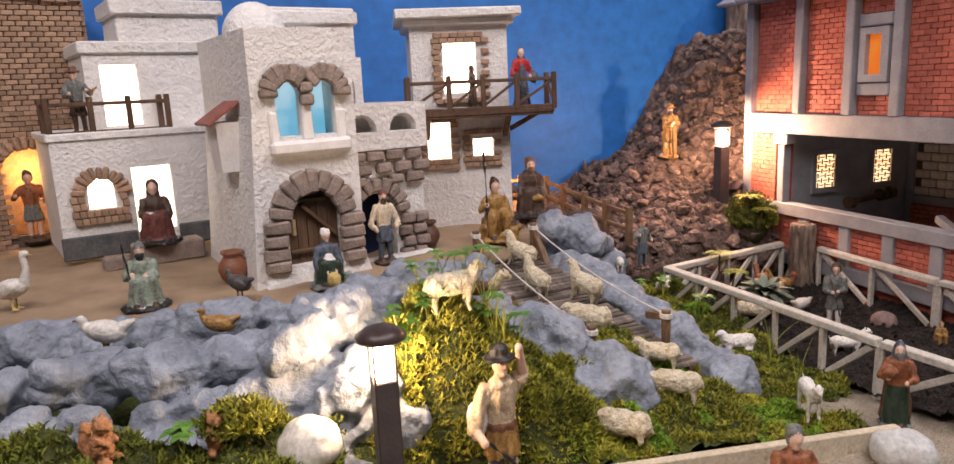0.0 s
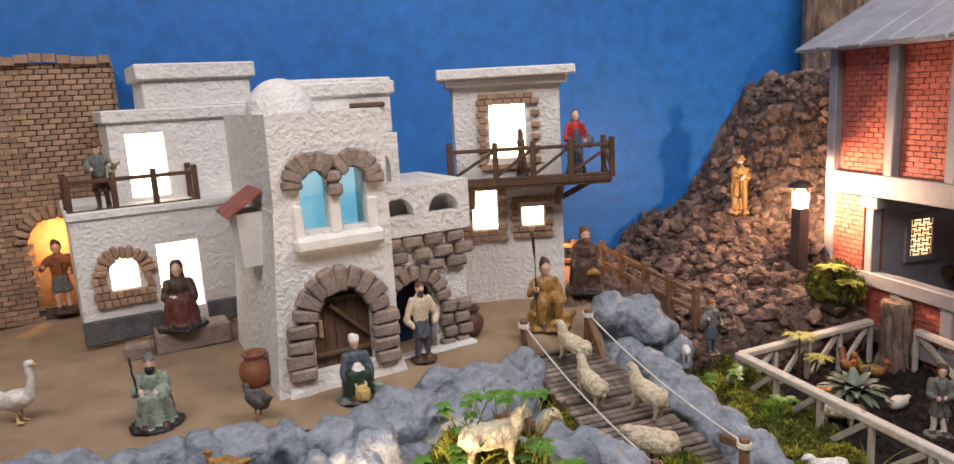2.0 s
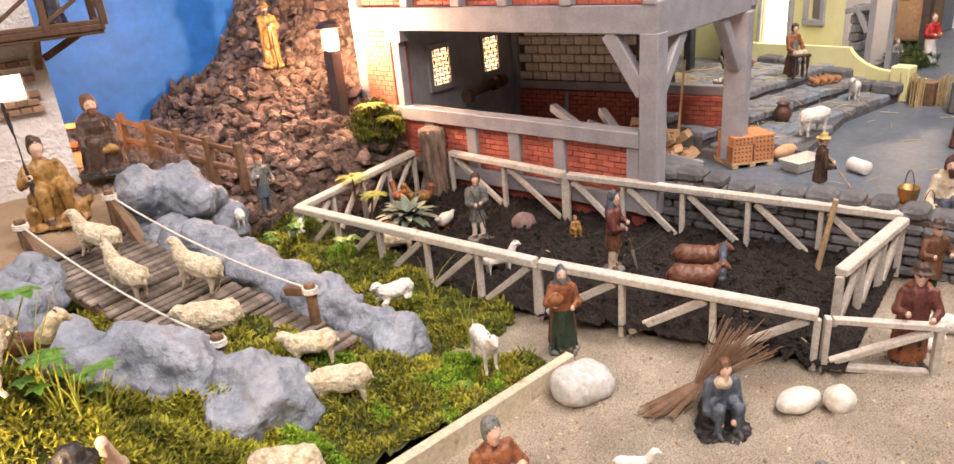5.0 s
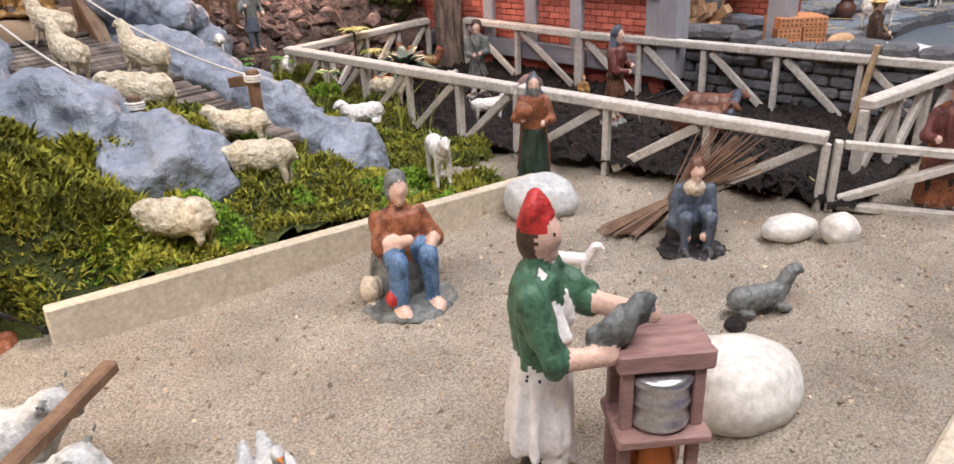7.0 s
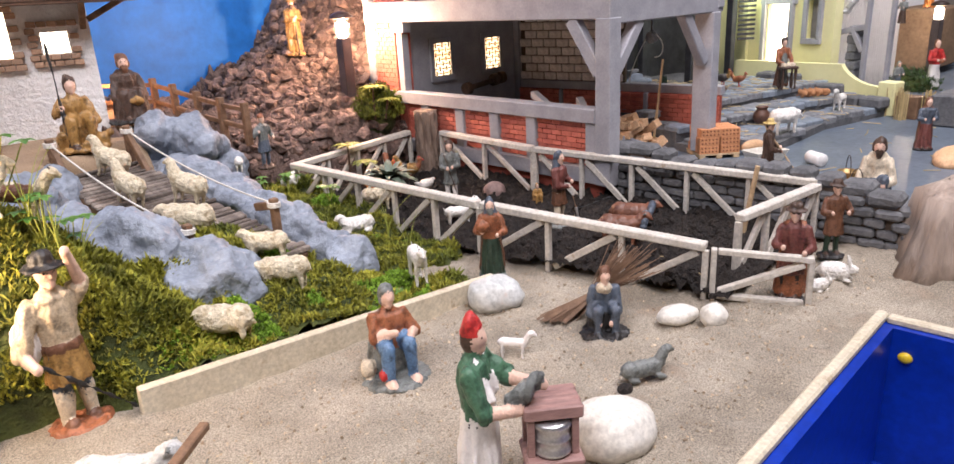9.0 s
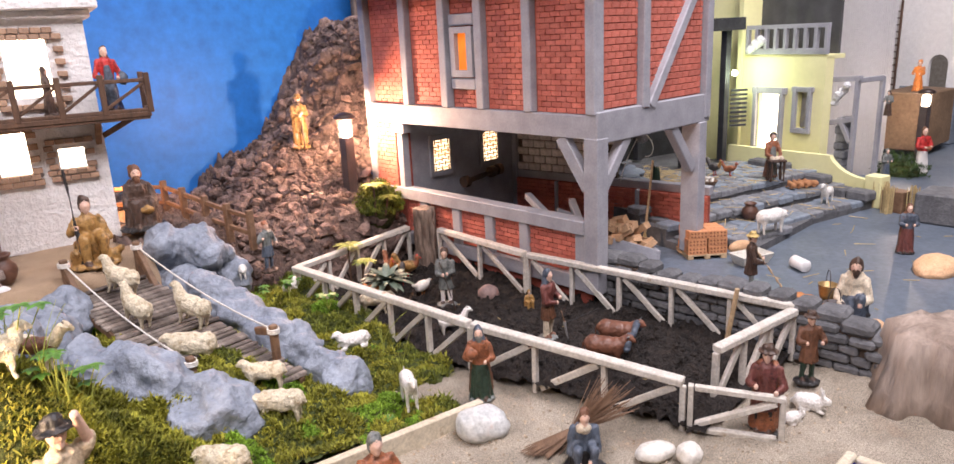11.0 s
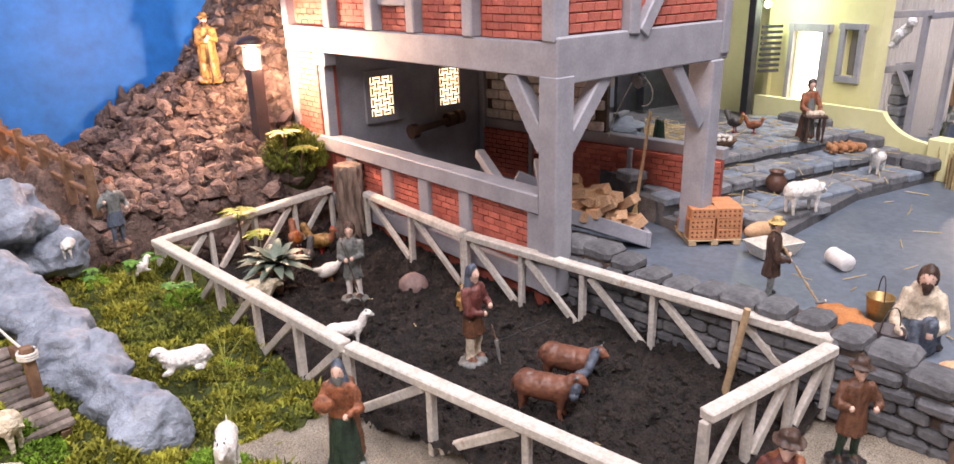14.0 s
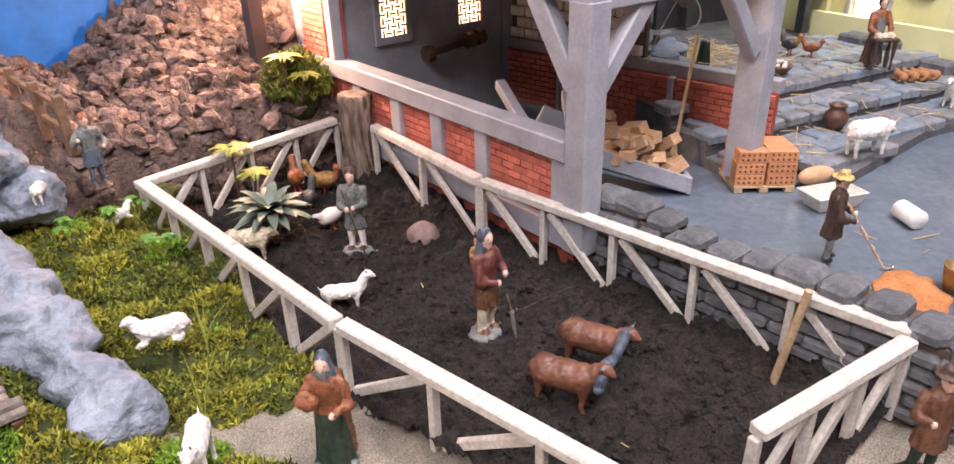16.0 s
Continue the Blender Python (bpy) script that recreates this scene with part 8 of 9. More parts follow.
tagged(part("twig_broom", bm, WOOD_MID, None, m=pose(0.704, 0.338, -0.018, 0, 0, -42)), "bundle of thin brown twigs leaning behind the figurine", "twig bundle")

# ---- cotton-wool smoke ----
COTTON = surf("cotton_wool", (0.66, 0.66, 0.66), (0.80, 0.80, 0.80), 60, 0.95, 300, 1.0, 0.002)
for m, r, label in ((YARD @ pose(0.566, 0.330, 0.345), (0.012, 0.022, 0.022), "white cotton-wool smoke hanging over the balcony rail"),
                    (YARD @ pose(0.612, 0.118, 0.232), (0.012, 0.016, 0.026), "white cotton-wool smoke at the shelter timber")):
    bm = bmesh.new()
    for i in range(14):
        k = random.uniform(-1, 1)
        ball(bm, (r[0] * random.uniform(-0.5, 0.5), r[1] * k, -r[2] * k * 0.8 + random.uniform(-0.005, 0.005)), random.uniform(0.006, 0.010), 10)
    ob = part("cotton_smoke", bm, COTTON, None, m=m, smooth=True)
    MOULD.append((ob, 0.0011, 0.04, 0.0, 0.05, -1))
    tagged(ob, label, "cotton wool")

mould()

# ---- plants ----
def leaf_mat(name, c1, c2, rough=0.55, island=0.35):
    m = surf(name, c1, c2, 24, rough, 300, 0.2, 0.0004, island=island)
    b = m.node_tree.nodes["Principled BSDF"]
    b.inputs["Subsurface Weight"].default_value = 0.0
    return m


MOSS_OLIVE = leaf_mat("olive_moss", (0.120, 0.128, 0.010), (0.390, 0.370, 0.036), 0.8, 0.5)
MOSS_BRIGHT = leaf_mat("bright_moss", (0.120, 0.230, 0.012), (0.250, 0.400, 0.028), 0.8, 0.4)
LEAF_GREEN = leaf_mat("fresh_leaf", (0.070, 0.17, 0.020), (0.14, 0.30, 0.045), 0.45, 0.25)
LEAF_YELLOW = leaf_mat("yellow_green_leaf", (0.22, 0.25, 0.03), (0.38, 0.40, 0.07), 0.5, 0.25)
LEAF_GREY = leaf_mat("grey_green_leaf", (0.12, 0.16, 0.115), (0.25, 0.29, 0.215), 0.5, 0.2)
LEAF_DARK = leaf_mat("dark_leaf", (0.025, 0.055, 0.012), (0.06, 0.11, 0.02), 0.5, 0.3)


def blades(name, spots, material, label, category, seed, n=16, h=(0.004, 0.008), w=0.0007, spread=0.5, radius=0.004):
    """Tufts of tiny pointed blades at spots (x, y, z, size): one object of kind stuff."""
    rr = np.random.RandomState(seed)
    sp = np.repeat(np.array(spots), n, axis=0)
    k = len(sp)
    a, r = rr.uniform(0, 2 * np.pi, k), radius * np.sqrt(rr.uniform(0, 1, k)) * sp[:, 3]
    root = np.stack([sp[:, 0] + r * np.cos(a), sp[:, 1] + r * np.sin(a), sp[:, 2] - 0.001], 1)
    hh = rr.uniform(*h, k) * sp[:, 3]
    b = rr.uniform(0, 2 * np.pi, k)
    tilt = spread * rr.uniform(0.2, 1.0, k)
    tip = root + np.stack([hh * np.sin(tilt) * np.cos(b), hh * np.sin(tilt) * np.sin(b), hh * np.cos(tilt)], 1)
    mid = root * 0.45 + tip * 0.55 + np.stack([np.zeros(k), np.zeros(k), 0.12 * hh], 1)
    c = rr.uniform(0, 2 * np.pi, k)
    side = np.stack([np.cos(c), np.sin(c), np.zeros(k)], 1) * w
    verts = np.stack([root - side * 0.5, root + side * 0.5, mid + side, mid - side, tip], 1).reshape(-1, 3)
    i = np.arange(k) * 5
    faces = [(q, q + 1, q + 2, q + 3) for q in i] + [(q + 3, q + 2, q + 4) for q in i]
    me = bpy.data.meshes.new(name)
    me.from_pydata(verts.tolist(), [], faces)
    me.materials.append(material)
    return tagged(new(name, me), label, category, kind="stuff")


def moss_spots(seed, n, ok, size, area=(-0.42, 0.765, 0.46, 1.0)):
    rr = random.Random(seed)
    out = []
    while len(out) < n:
        x, y = rr.uniform(area[0], area[1]), rr.uniform(area[2], area[3])
        if (y < moss_edge(x) + 0.006 and x > 0.16) or (x > fence_x(y) - 0.006 and y > 0.5) or (x > 0.700 + 0.3 * (y - 0.505) + 0.012 * fbm(x * 40, y * 40, 3.0) and y < 0.565):
            continue
        if (x < 0.1 and y > 0.57) or (x < 0.2 and y > 0.60):
            continue
        d, own = cushion(x, y)
        if d > rr.uniform(0.58, 0.92) or not ok(x, y, own):
            continue
        out.append((x, y, moss_h(x, y), rr.uniform(*size) * (1.15 - 0.6 * d)))
    return out


def moss_kind(x, y, own):
    """0 deep green, 1 olive, 2 bright green, by cushion."""
    light = own + 0.55 * math.exp(-(((x - 0.56) / 0.16) ** 2 + ((y - 0.54) / 0.05) ** 2)) + 0.25 * fbm(x * 7, y * 7, 40.0) - 0.15 * smooth01(0.32, 0.2, x)
    return 2 if light > 0.88 else (1 if light > 0.42 else 0)


MOSS_DEEP = leaf_mat("deep_moss", (0.060, 0.080, 0.009), (0.240, 0.258, 0.026), 0.85, 0.55)
for kind_of, count, mat, size, hh, label in ((0, 7400, MOSS_DEEP, (0.6, 1.2), (0.003, 0.0062), "deep green springy moss cushions"),
                                             (1, 9800, MOSS_OLIVE, (0.6, 1.25), (0.0028, 0.006), "olive-green moss cushions with dark hollows"),
                                             (2, 5600, MOSS_BRIGHT, (0.6, 1.0), (0.002, 0.0042), "soft bright green cushion moss")):
    blades("moss", moss_spots(1 + kind_of, count, lambda x, y, o: moss_kind(x, y, o) == kind_of, size), mat, label, "moss", 1 + kind_of, 11, (hh[0] * 1.4, hh[1] * 1.6), 0.0010, 1.2, 0.0048)
blades("moss", moss_spots(8, 2600, lambda x, y, o: True, (0.7, 1.3), (0.185, 0.43, 0.50, 0.63)), MOSS_OLIVE, "shaggy olive moss on the steep face of the mound", "moss", 8, 12, (0.004, 0.011), 0.0010, 1.3, 0.0048)
blades("moss", moss_spots(5, 900, lambda x, y, o: 0.19 < x < 0.36 and 0.50 < y < 0.70 and fbm(x * 20, y * 20, 50.0) > -0.1, (0.8, 1.5)), leaf_mat("yellowish_moss", (0.09, 0.10, 0.014), (0.24, 0.23, 0.035), 0.7, 0.5), "yellowish moss on the mound by the lamp", "moss", 5, 12, (0.003, 0.0065), 0.0006, 1.3)


def leaf(bm, root, d, L, w, droop=0.3, n=5, up=Vector((0, 0, 1)), fold=0.25, mi=0):
    """One leaf blade from root along d, widest in the middle, drooping at the tip."""
    d = Vector(d).normalized()
    side = d.cross(up).normalized()
    rows = []
    for i in range(n + 1):
        t = i / n
        c = Vector(root) + d * (L * t) - up * (droop * L * t * t)
        ww = w * math.sin(math.pi * min(1, 0.12 + 0.88 * t)) ** 0.8 + 0.0001
        nrm = side.cross(d)
        rows.append([bm.verts.new(c - side * ww + nrm * fold * ww), bm.verts.new(c), bm.verts.new(c + side * ww + nrm * fold * ww)])
    for a, b in zip(rows, rows[1:]):
        for k in (0, 1):
            bm.faces.new((a[k], a[k + 1], b[k + 1], b[k])).material_index = mi


def agave(m, n, L, w, material, label, trunk=0.02, category="plant", rise=0.75, droop=0.45):
    ob = thing("model_palm", m, label, category, "model palms")
    bm = bmesh.new()
    for i in range(6):
        lathe(bm, [(0.0045, i * trunk / 6), (0.0058, (i + 0.7) * trunk / 6), (0.0045, (i + 1) * trunk / 6)], 10)
    part("trunk", bm, WOOD_MID, ob)
    for i in range(n):
        a = i * 2.399
        e = rise * (1 - i / n * 0.8)
        bm = bmesh.new()
        leaf(bm, (0, 0, trunk), (math.cos(a) * math.cos(e), math.sin(a) * math.cos(e), math.sin(e)), L * random.uniform(0.8, 1.1), w, droop)
        part("leaf", bm, material, ob, smooth=True)
    return ob


agave(pose(0.835, 0.810, -0.010), 40, 0.054, 0.0062, LEAF_GREY, "grey-green model palm with stiff pointed leaves", 0.040, rise=1.05, droop=0.40)


def fern_tree(m, h, label):
    ob = thing("fern_tree", m, label, "plant", "fern trees")
    for k, (hh, r) in enumerate(((h, 0.024), (h * 0.62, 0.020))):
        off = Vector((0.012 * k, -0.014 * k, 0))
        bm = bmesh.new()
        tube(bm, off, off * 1.4 + Vector((0, 0, hh)), 0.0020, 0.0015, 8)
        part("stem", bm, WOOD_DARK, ob)
        for i in range(9):
            a = i * 2.399 + k
            d = Vector((math.cos(a), math.sin(a), 0.25))
            bm = bmesh.new()
            base = off * 1.4 + Vector((0, 0, hh))
            for j in range(7):
                t = (j + 1) / 7
                p = base + d * (r * t) - Vector((0, 0, 0.008 * t * t))
                for s in (-1, 1):
                    side = Vector((-math.sin(a) * s, math.cos(a) * s, 0.0)) + d * 0.5
                    leaf(bm, p, side, 0.0075 * (1.1 - 0.6 * t), 0.0017, 0.3, 2)
            part("frond", bm, LEAF_YELLOW, ob)
    return ob


fern_tree(pose(0.850, 0.932, -0.008), 0.078, "small fern tree with yellow-green fronds by the fence")
fern_tree(pose(0.965, 0.998, 0.088), 0.060, "small fern tree with yellow-green fronds on the bush")


def bush(m, r, n, material, label, seed):
    rr = np.random.RandomState(seed)
    pts = rr.normal(size=(n, 3))
    pts /= np.linalg.norm(pts, axis=1)[:, None]
    pts[:, 2] = np.abs(pts[:, 2])
    pts *= rr.uniform(0.55, 1.05, (n, 1)) * np.array(r)
    ob = thing("moss_bush", m, label, "bush")
    bm = bmesh.new()
    ball(bm, (0, 0, 0), (r[0] * 0.7, r[1] * 0.7, r[2] * 0.7), 14)
    part("core", bm, MOSS_BED, ob, smooth=True)
    b = blades("foliage", [(*p, rr.uniform(0.8, 1.5)) for p in pts], material, "", "", seed, 9, (0.005, 0.010), 0.0010, 1.3, 0.004)
    b.parent = ob
    return ob


bush(pose(0.990, 1.020, 0.088), (0.050, 0.042, 0.058), 620, MOSS_DEEP, "rounded dark olive moss bush at the foot of the bark slope", 11)
bush(YARD @ pose(0.90, 0.13, 0.0), (0.06, 0.085, 0.055), 420, LEAF_DARK, "dark green bush before the far earth block", 12)
bush(pose(0.218, 0.600, moss_h(0.218, 0.600) - 0.004), (0.030, 0.030, 0.028), 200, MOSS_OLIVE, "tuft of olive moss beside the garden lamp", 14)
bush(pose(0.062, 0.556, 0.095), (0.034, 0.018, 0.024), 200, MOSS_OLIVE, "tuft of olive moss before the clay rocks", 15)


def clover(m, n, h, label, size=0.010, seed=0):
    """Thin stalks with lobed leaves."""
    rr = random.Random(seed)
    ob = thing("clover_plant", m, label, "plant", "wild plants")
    for i in range(n):
        a, r = rr.uniform(0, 6.28), rr.uniform(0.2, 1.0) * h * 0.5
        top = Vector((r * math.cos(a), r * math.sin(a), h * rr.uniform(0.6, 1.0)))
        bm = bmesh.new()
        tube(bm, (0, 0, -0.004), top, 0.0007, 0.0005, 6)
        stalk = part("stalk", bm, LEAF_YELLOW, ob)
        bm = bmesh.new()
        for k in range(5):
            b = a + k * 2 * math.pi / 5
            leaf(bm, top, (math.cos(b), math.sin(b), 0.1), size * rr.uniform(0.8, 1.1), size * 0.30, 0.25, 4)
        part("leaf", bm, LEAF_GREEN, stalk, smooth=True)
    return ob


def grass(m, n, h, label, seed, material=None):
    rr = random.Random(seed)
    ob = thing("grass_tuft", m, label, "grass", "grass tufts")
    for i in range(n):
        a = rr.uniform(0, 6.28)
        L = h * rr.uniform(0.6, 1.0)
        cu = bpy.data.curves.new("blade", "CURVE")
        cu.dimensions, cu.bevel_depth, cu.bevel_resolution = "3D", 0.0007, 1
        sp = cu.splines.new("POLY")
        sp.points.add(7)
        out = rr.uniform(0.15, 0.7)
        for k in range(8):
            t = k / 7
            sp.points[k].co = (L * out * t * t * math.cos(a), L * out * t * t * math.sin(a), L * t * (1 - 0.25 * out * t), 1)
            sp.points[k].radius = 1.0 - 0.8 * t
        cu.materials.append(material or LEAF_YELLOW)
        b = new("blade", cu)
        b.parent = ob
    return ob


clover(pose(0.690, 0.865, 0.040), 5, 0.022, "fresh green clover beside the clay rocks", 0.0095, 1)
clover(pose(0.715, 0.800, 0.030), 5, 0.024, "fresh green clover in the moss", 0.009, 2)
clover(pose(0.650, 0.860, 0.045), 3, 0.022, "fresh green clover at the rock edge", 0.009, 3)
clover(pose(0.725, 0.905, 0.030), 3, 0.026, "fresh green clover by the paddock corner", 0.009, 7)
clover(pose(0.275, 0.612, moss_h(0.275, 0.612) - 0.002), 6, 0.080, "tall leafy weed with pale stalks on the mound", 0.011, 4)
for k, (x, y, n, h) in enumerate(((0.240, 0.600, 6, 0.042), (0.306, 0.598, 6, 0.044), (0.326, 0.612, 5, 0.040), (0.250, 0.625, 6, 0.044), (0.212, 0.585, 6, 0.046))):
    clover(pose(x, y, moss_h(x, y) - 0.002), n, h, "leafy yellow-green weed hanging over the mound", 0.0095, 20 + k)
    grass(pose(x + 0.006, y - 0.008, moss_h(x, y) - 0.003), 6, h * 1.3, "thin arching grass blades among the weeds", 30 + k)
clover(pose(0.215, 0.592, moss_h(0.215, 0.592) - 0.002), 5, 0.050, "leafy weed beside the garden lamp", 0.0105, 5)
clover(pose(0.018, 0.545, 0.092), 4, 0.020, "small leafy weed in the front moss", 0.012, 6)
clover(pose(0.600, 0.520, moss_h(0.600, 0.520) - 0.002), 3, 0.012, "small leafy weed at the edge board", 0.007, 8)


grass(pose(0.300, 0.606, moss_h(0.300, 0.606) - 0.002), 9, 0.085, "long yellow-green grass blades on the mound", 1)
grass(pose(0.315, 0.780, 0.110), 5, 0.060, "thin green grass blades at the clay rocks", 2)
grass(pose(0.655, 0.560, 0.002), 3, 0.075, "tall thin grass blades in the moss", 3)
grass(pose(0.690, 0.640, 0.010), 4, 0.070, "tall thin grass blades near the paddock", 4)
grass(pose(0.232, 0.606, moss_h(0.232, 0.606) - 0.002), 7, 0.060, "pale grass blades beside the figurine", 5)
grass(pose(0.430, 0.524, moss_h(0.430, 0.524) - 0.002), 4, 0.035, "short dry grass blade over the moss", 6, STRAW)

# ---- bark chips and clods ----
def chunks(name, n, spot, material, label, category, seed, size):
    rr = np.random.RandomState(seed)
    cube = np.array([(-1, -1, -1), (1, -1, -1), (1, 1, -1), (-1, 1, -1), (-1, -1, 1), (1, -1, 1), (1, 1, 1), (-1, 1, 1)], float)
    verts, faces = [], []
    for i in range(n):
        p = spot(rr)
        s = rr.uniform(*size) * np.array([1.0, rr.uniform(0.5, 1.0), rr.uniform(0.25, 0.7)])
        q = cube * s * rr.uniform(0.55, 1.1, (8, 3))
        R = np.array(Euler(tuple(rr.uniform(-0.9, 0.9, 2)) + (rr.uniform(0, 6.28),)).to_matrix())
        verts += (q @ R.T + np.array(p)).tolist()
        k = 8 * i
        faces += [[k + j for j in f] for f in ((0, 3, 2, 1), (4, 5, 6, 7), (0, 1, 5, 4), (1, 2, 6, 5), (2, 3, 7, 6), (3, 0, 4, 7))]
    me = bpy.data.meshes.new(name)
    me.from_pydata(verts, [], faces)
    me.materials.append(material)
    return tagged(new(name, me), label, category, kind="stuff")


def knobs(name, n, spot, material, label, category, seed, size):
    """Irregular knobbly lumps of twenty faces each."""
    rr = np.random.RandomState(seed)
    g = (1 + 5 ** 0.5) / 2
    ico = np.array([(-1, g, 0), (1, g, 0), (-1, -g, 0), (1, -g, 0), (0, -1, g), (0, 1, g), (0, -1, -g), (0, 1, -g), (g, 0, -1), (g, 0, 1), (-g, 0, -1), (-g, 0, 1)]) / 1.9
    tri = ((0, 11, 5), (0, 5, 1), (0, 1, 7), (0, 7, 10), (0, 10, 11), (1, 5, 9), (5, 11, 4), (11, 10, 2), (10, 7, 6), (7, 1, 8), (3, 9, 4), (3, 4, 2), (3, 2, 6), (3, 6, 8), (3, 8, 9), (4, 9, 5), (2, 4, 11), (6, 2, 10), (8, 6, 7), (9, 8, 1))
    verts, faces = [], []
    for i in range(n):
        p = spot(rr)
        s = size[0] + (size[1] - size[0]) * rr.uniform(0, 1) ** 2.2
        q = ico * s * np.array([1.0, rr.uniform(0.6, 1.0), rr.uniform(0.4, 0.85)]) * rr.uniform(0.62, 1.15, (12, 1))
        R = np.array(Euler(tuple(rr.uniform(-0.8, 0.8, 2)) + (rr.uniform(0, 6.28),)).to_matrix())
        verts += (q @ R.T + np.array(p)).tolist()
        faces += [[12 * i + j for j in f] for f in tri]
    me = bpy.data.meshes.new(name)
    me.from_pydata(verts, [], faces)
    me.materials.append(material)
    return tagged(new(name, me), label, category, kind="stuff")


def on_bark(rr):
    while True:
        x, y = rr.uniform(0.56, 1.30), rr.uniform(0.97, 1.46)
        if not (x > 1.04 and y < 1.12) and not (x < 0.70 and y < 1.2):
            return x, y, bark_h(x, y) + 0.001


knobs("bark_chips", 4600, on_bark, BARK_CHIP, "knobbly crumbs of dark bark on the hillside", "bark", 5, (0.004, 0.022))


def on_soil(rr):
    x, y = rr.uniform(0.80, 1.05), rr.uniform(0.26, 0.98)
    return x, y, soil_h(x, y)


knobs("soil_clods", 3600, on_soil, SOIL, "small clods of dark soil", "soil", 6, (0.0013, 0.0062))
straws("soil_fibres", 9, lambda r: (lambda x, y: (x, y, soil_h(x, y) + 0.001))(r.uniform(0.77, 1.04), r.uniform(0.27, 0.97)), "thin dry fibres on the soil", 8, (0.003, 0.009))


def on_sand(rr):
    x, y = rr.uniform(0.30, 1.0), rr.uniform(0.14, 0.48)
    return x, y, sand_h(x, y)


chunks("sand_grit", 2600, on_sand, surf("sand_grit", (0.22, 0.15, 0.09), (0.52, 0.42, 0.30), 60, 0.9, 300, 0.3, 0.0005, island=0.5), "coarse darker grit in the sand", "grit", 7, (0.0006, 0.0017))

# tree trunk behind the house
bm = bmesh.new()
vs = lathe(bm, [(0.07, 0.25), (0.062, 0.45), (0.058, 0.65), (0.05, 0.9)], 40)
for v in vs:
    a = math.atan2(v.co.y, v.co.x)
    k = 1 + 0.12 * fbm(a * 4, v.co.z * 12, 18) + 0.05 * math.sin(15 * a)
    v.co = Vector((v.co.x * k, v.co.y * k, v.co.z))
tagged(part("bark_trunk", bm, STUMPB, None, m=pose(1.345, 1.435, 0.0), smooth=True), "thick bark trunk rising behind the hillside", "trunk")

# ---- bricks of the half-timbered house and of the tower, last ----
FRONT = []
for (a, b) in BAYS:
    spans = [(Z1, Z2 - 0.002)] if abs(a - 0.246) > 0.01 else [(Z1, 0.299), (0.421, Z2 - 0.002)]
    for z0, z1 in spans:
        FRONT += [((0.0095, u, z), (0.0028, hw, hh)) for u, z, hw, hh in courses(a + 0.0005, b - 0.0005, z0 + 0.0005, z1, 0.0190, 0.0081)]
brick_mass("front_bricks", FRONT, BRICK_RED_STUFF, house, 0.0004)
SIDE = []
for a, b in ((0.024, 0.106), (0.128, HD - 0.021)):
    SIDE += [((u, 0.0100, z), (hw, 0.0028, hh)) for u, z, hw, hh in courses(a, b, Z1 + 0.006, Z2 - 0.002, 0.0190, 0.0100)]
near = block_mesh(0.0178, 0.0056, 0.0088, 0.0006, 0.0003, BRICK_RED, "brick")
for c, h in SIDE:
    if h[0] > 0.0085:
        piece("brick", near, house, Matrix.Translation(c))
brick_mass("side_bricks", [s for s in SIDE if s[1][0] <= 0.0085], BRICK_RED_STUFF, house, 0.0003)
LOW = []
for a, b in ((0.046, 0.142), (0.163, 0.222), (0.243, 0.305), (0.326, 0.395), (0.416, 0.470)):
    LOW += [((0.0105, u, z), (0.0030, hw, hh)) for u, z, hw, hh in courses(a, b, 0.026, 0.090, 0.0190, 0.0081)]
LOW += [((0.0035, u, z), (0.0030, hw, hh)) for u, z, hw, hh in courses(0.472, HL - 0.022, 0.0, Z0 - 0.002, 0.0160, 0.0081)]
brick_mass("back_bricks", [((0.0095, u, z), (0.0025, hw, hh)) for u, z, hw, hh in courses(0.012, 0.44, 0.0, 0.081, 0.0190, 0.0085)], BRICK_RED_STUFF, back, 0.0003)
brick_mass("parapet_bricks", LOW, BRICK_RED_STUFF, house, 0.0004)
TOWER = []
small = block_mesh(0.0172, 0.0075, 0.0072, 0.0006, 0.0005, BRICK_TAN, "brick")
for u, z, hw, hh in courses(-0.40, 0.0, 0.0, 0.40, 0.0185, 0.0083):
    if (-0.150 < u < -0.070 and z < 0.125) or ((u + 0.110) ** 2 + (z - 0.125) ** 2 < 0.0018 and z >= 0.125):
        continue
    if u > -0.125 and z > 0.23 and hw > 0.008:
        piece("brick", small, bt, pose(u, 0.004 + random.uniform(-0.0009, 0.0009), z, 0, random.uniform(-1.5, 1.5), 0))
    else:
        TOWER.append(((u, 0.004 + random.uniform(-0.0009, 0.0009), z), (hw, 0.004, hh)))
TOWER += [((0.001, v, z), (0.004, hw, hh)) for v, z, hw, hh in courses(0.004, 0.13, 0.0, 0.40, 0.0185, 0.0083)]
TOWER += [((u, 0.0, 0.405 + 0.003 * math.sin(u * 50)), (0.0085, 0.008, 0.006)) for u in [-0.395 + 0.0185 * i for i in range(22)]]
brick_mass("tower_bricks", TOWER, BRICK_TAN_STUFF, bt)
stone_ring(bt, -0.110, 0.125, 0.048, 13, 0.001, 0.020, 0.012, 0.0095, 0, 180, BRICK_TAN, "brick")

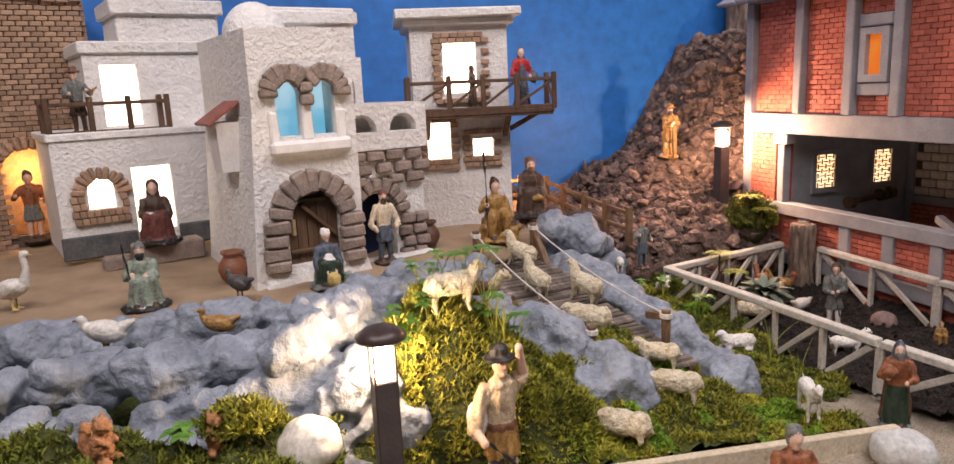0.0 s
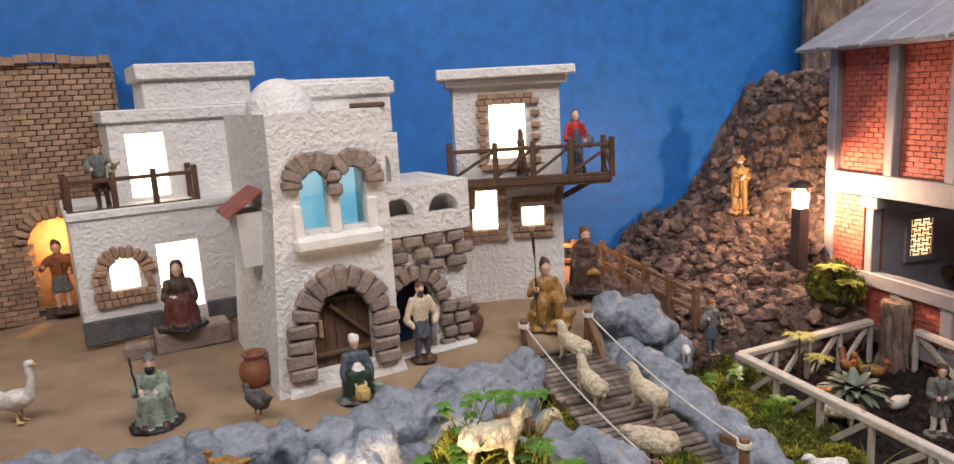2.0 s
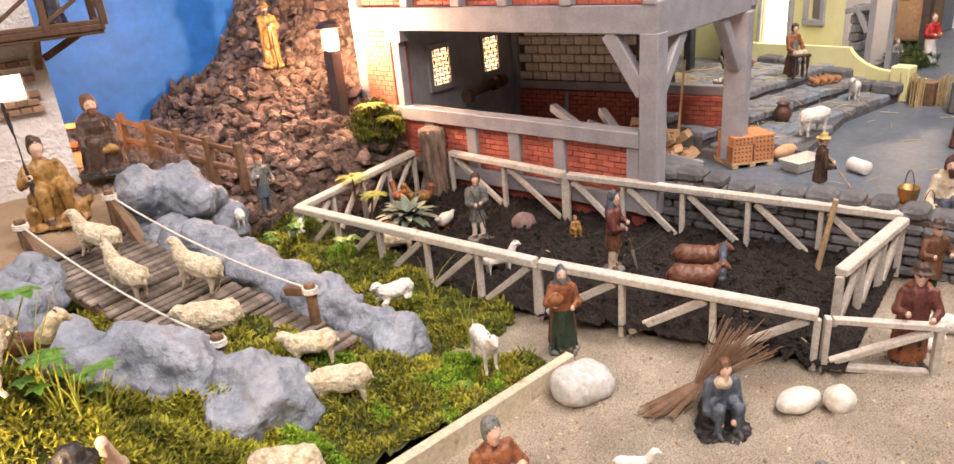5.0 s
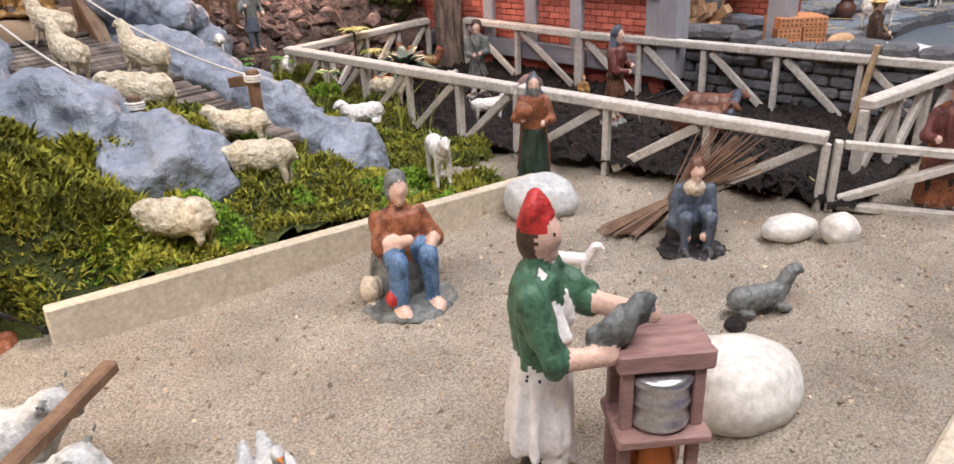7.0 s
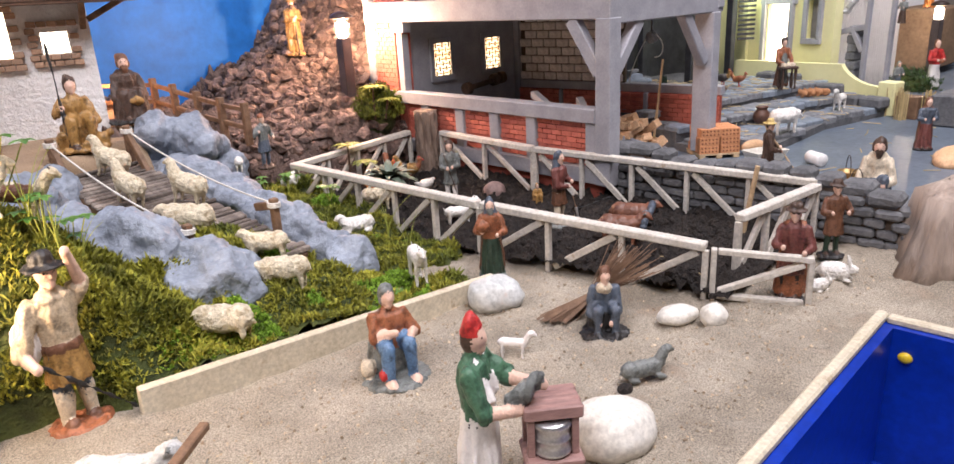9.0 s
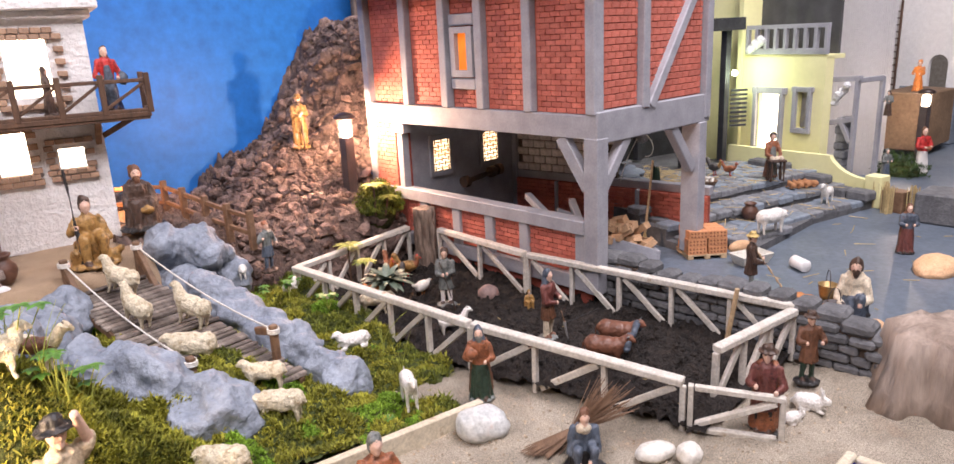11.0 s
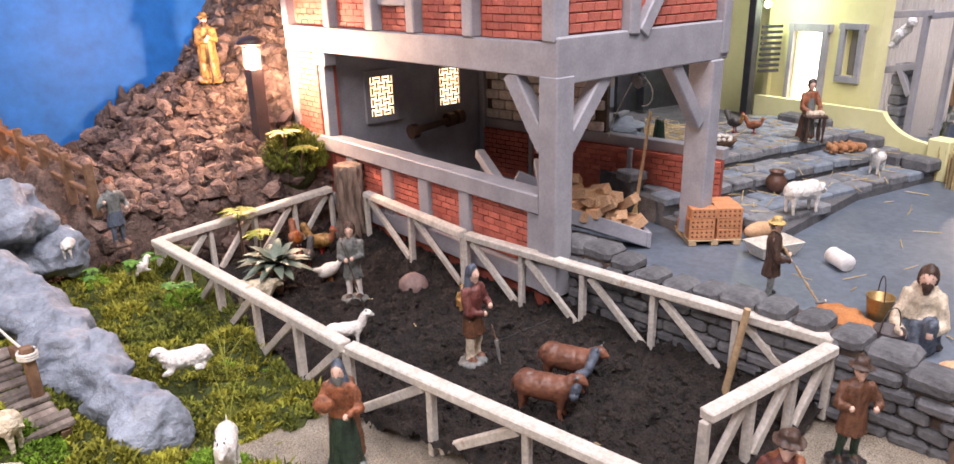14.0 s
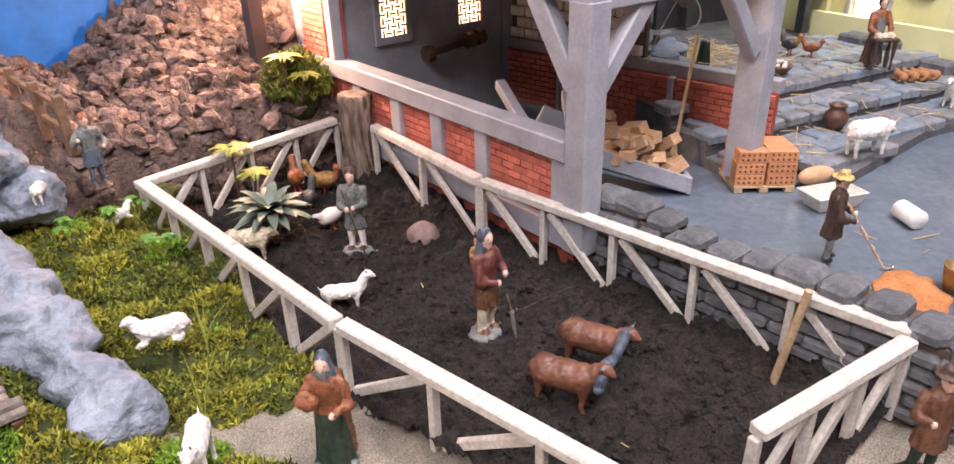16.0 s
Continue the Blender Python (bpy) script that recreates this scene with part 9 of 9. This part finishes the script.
# ---- clutter on the deck behind the half-timbered house ----
tub2 = thing("grey_tub", pose(1.502, 0.790, 0.0695), "low round grey tub of upright staves with a lid", "tub")
for i in range(14):
    a = i / 14 * 2 * math.pi
    bm = bmesh.new()
    box(bm, (-0.0068, -0.002, 0.0), (0.0068, 0.002, 0.030), 0.0008)
    part("stave", bm, BLOCK_GREY, tub2, m=pose(0.034 * math.cos(a), 0.034 * math.sin(a), 0.0, 0, 0, math.degrees(a) + 90))
bm = bmesh.new()
lathe(bm, [(0.030, 0.001), (0.031, 0.028)], 24)
part("liner", bm, BLOCK_DARK, tub2)
bm = bmesh.new()
lathe(bm, [(0.038, 0.030), (0.039, 0.033), (0.037, 0.036), (0.020, 0.039), (0.018, 0.046), (0.010, 0.048)], 28)
lid2 = part("lid", bm, SLAB_GREY, tub2, "round grey lid", smooth=True)
bm = bmesh.new()
bar(bm, (-0.02, 0.0, 0.052), (0.02, 0.006, 0.052), 0.012, 0.007, 0.001)
part("grip", bm, BLOCK_GREY, lid2)
bm = bmesh.new()
lathe(bm, [(0.013, 0.0), (0.014, 0.012), (0.014, 0.034), (0.0125, 0.035), (0.012, 0.010), (0.004, 0.008)], 20)
tagged(part("dark_cup", bm, BLOCK_DARK, None, m=pose(1.560, 0.800, 0.0695), smooth=True), "dark round wooden cup on the deck", "cup")
bm = bmesh.new()
for i in range(120):
    a, r = random.uniform(0, 6.28), random.uniform(0, 0.010)
    x, y = r * math.cos(a), r * math.sin(a)
    tube(bm, (x * 1.1, y * 1.1, 0.0), (x * 0.7, y * 0.7, 0.034 + random.uniform(-0.006, 0.006)), 0.0009, 0.0006, 4)
tagged(part("green_sheaf", bm, DKGREEN, None, m=pose(1.559, 0.752, 0.0695)), "standing sheaf of dark green stalks on the deck", "sheaf")
straws("straw", 170, lambda r: (r.gauss(1.60, 0.06), r.gauss(0.80, 0.05), 0.070 + r.uniform(0, 0.006)), "tangled straw heaped behind the house", 21, (0.02, 0.06))
# pulley with a pale cord under the upper floor
pul = thing("pulley", pose(1.372, 0.672, 0.203, 0, 0, -14), "grey pulley wheel with a pale hanging cord", "pulley")
bm = bmesh.new()
lathe(bm, [(0.010, -0.006), (0.011, -0.004), (0.007, -0.002), (0.007, 0.002), (0.011, 0.004), (0.010, 0.006)], 24, 0, Matrix.Rotation(radians(75), 4, "Y"))
part("wheel", bm, BLOCK_GREY, pul, smooth=True)
bm = bmesh.new()
bar(bm, (0, 0, 0.006), (0, 0, 0.040), 0.004, 0.004, 0.0005)
part("hanger", bm, BLOCK_DARK, pul)
for pts in (((0.0, 0.010, 0.004), (-0.012, 0.016, -0.022), (-0.026, 0.024, -0.050), (-0.030, 0.028, -0.085)), ((0.0, -0.010, 0.006), (0.010, -0.018, -0.006), (0.012, -0.020, -0.028), (0.004, -0.016, -0.036), (-0.002, -0.010, -0.036))):
    cu = bpy.data.curves.new("cord", "CURVE")
    cu.dimensions, cu.bevel_depth, cu.bevel_resolution = "3D", 0.0009, 2
    sp = cu.splines.new("NURBS")
    sp.points.add(len(pts) - 1)
    for q, p in zip(sp.points, pts):
        q.co = (*p, 1)
    sp.use_endpoint_u = True
    cu.materials.append(ROPE)
    ob = new("cord", cu)
    ob.parent = pul
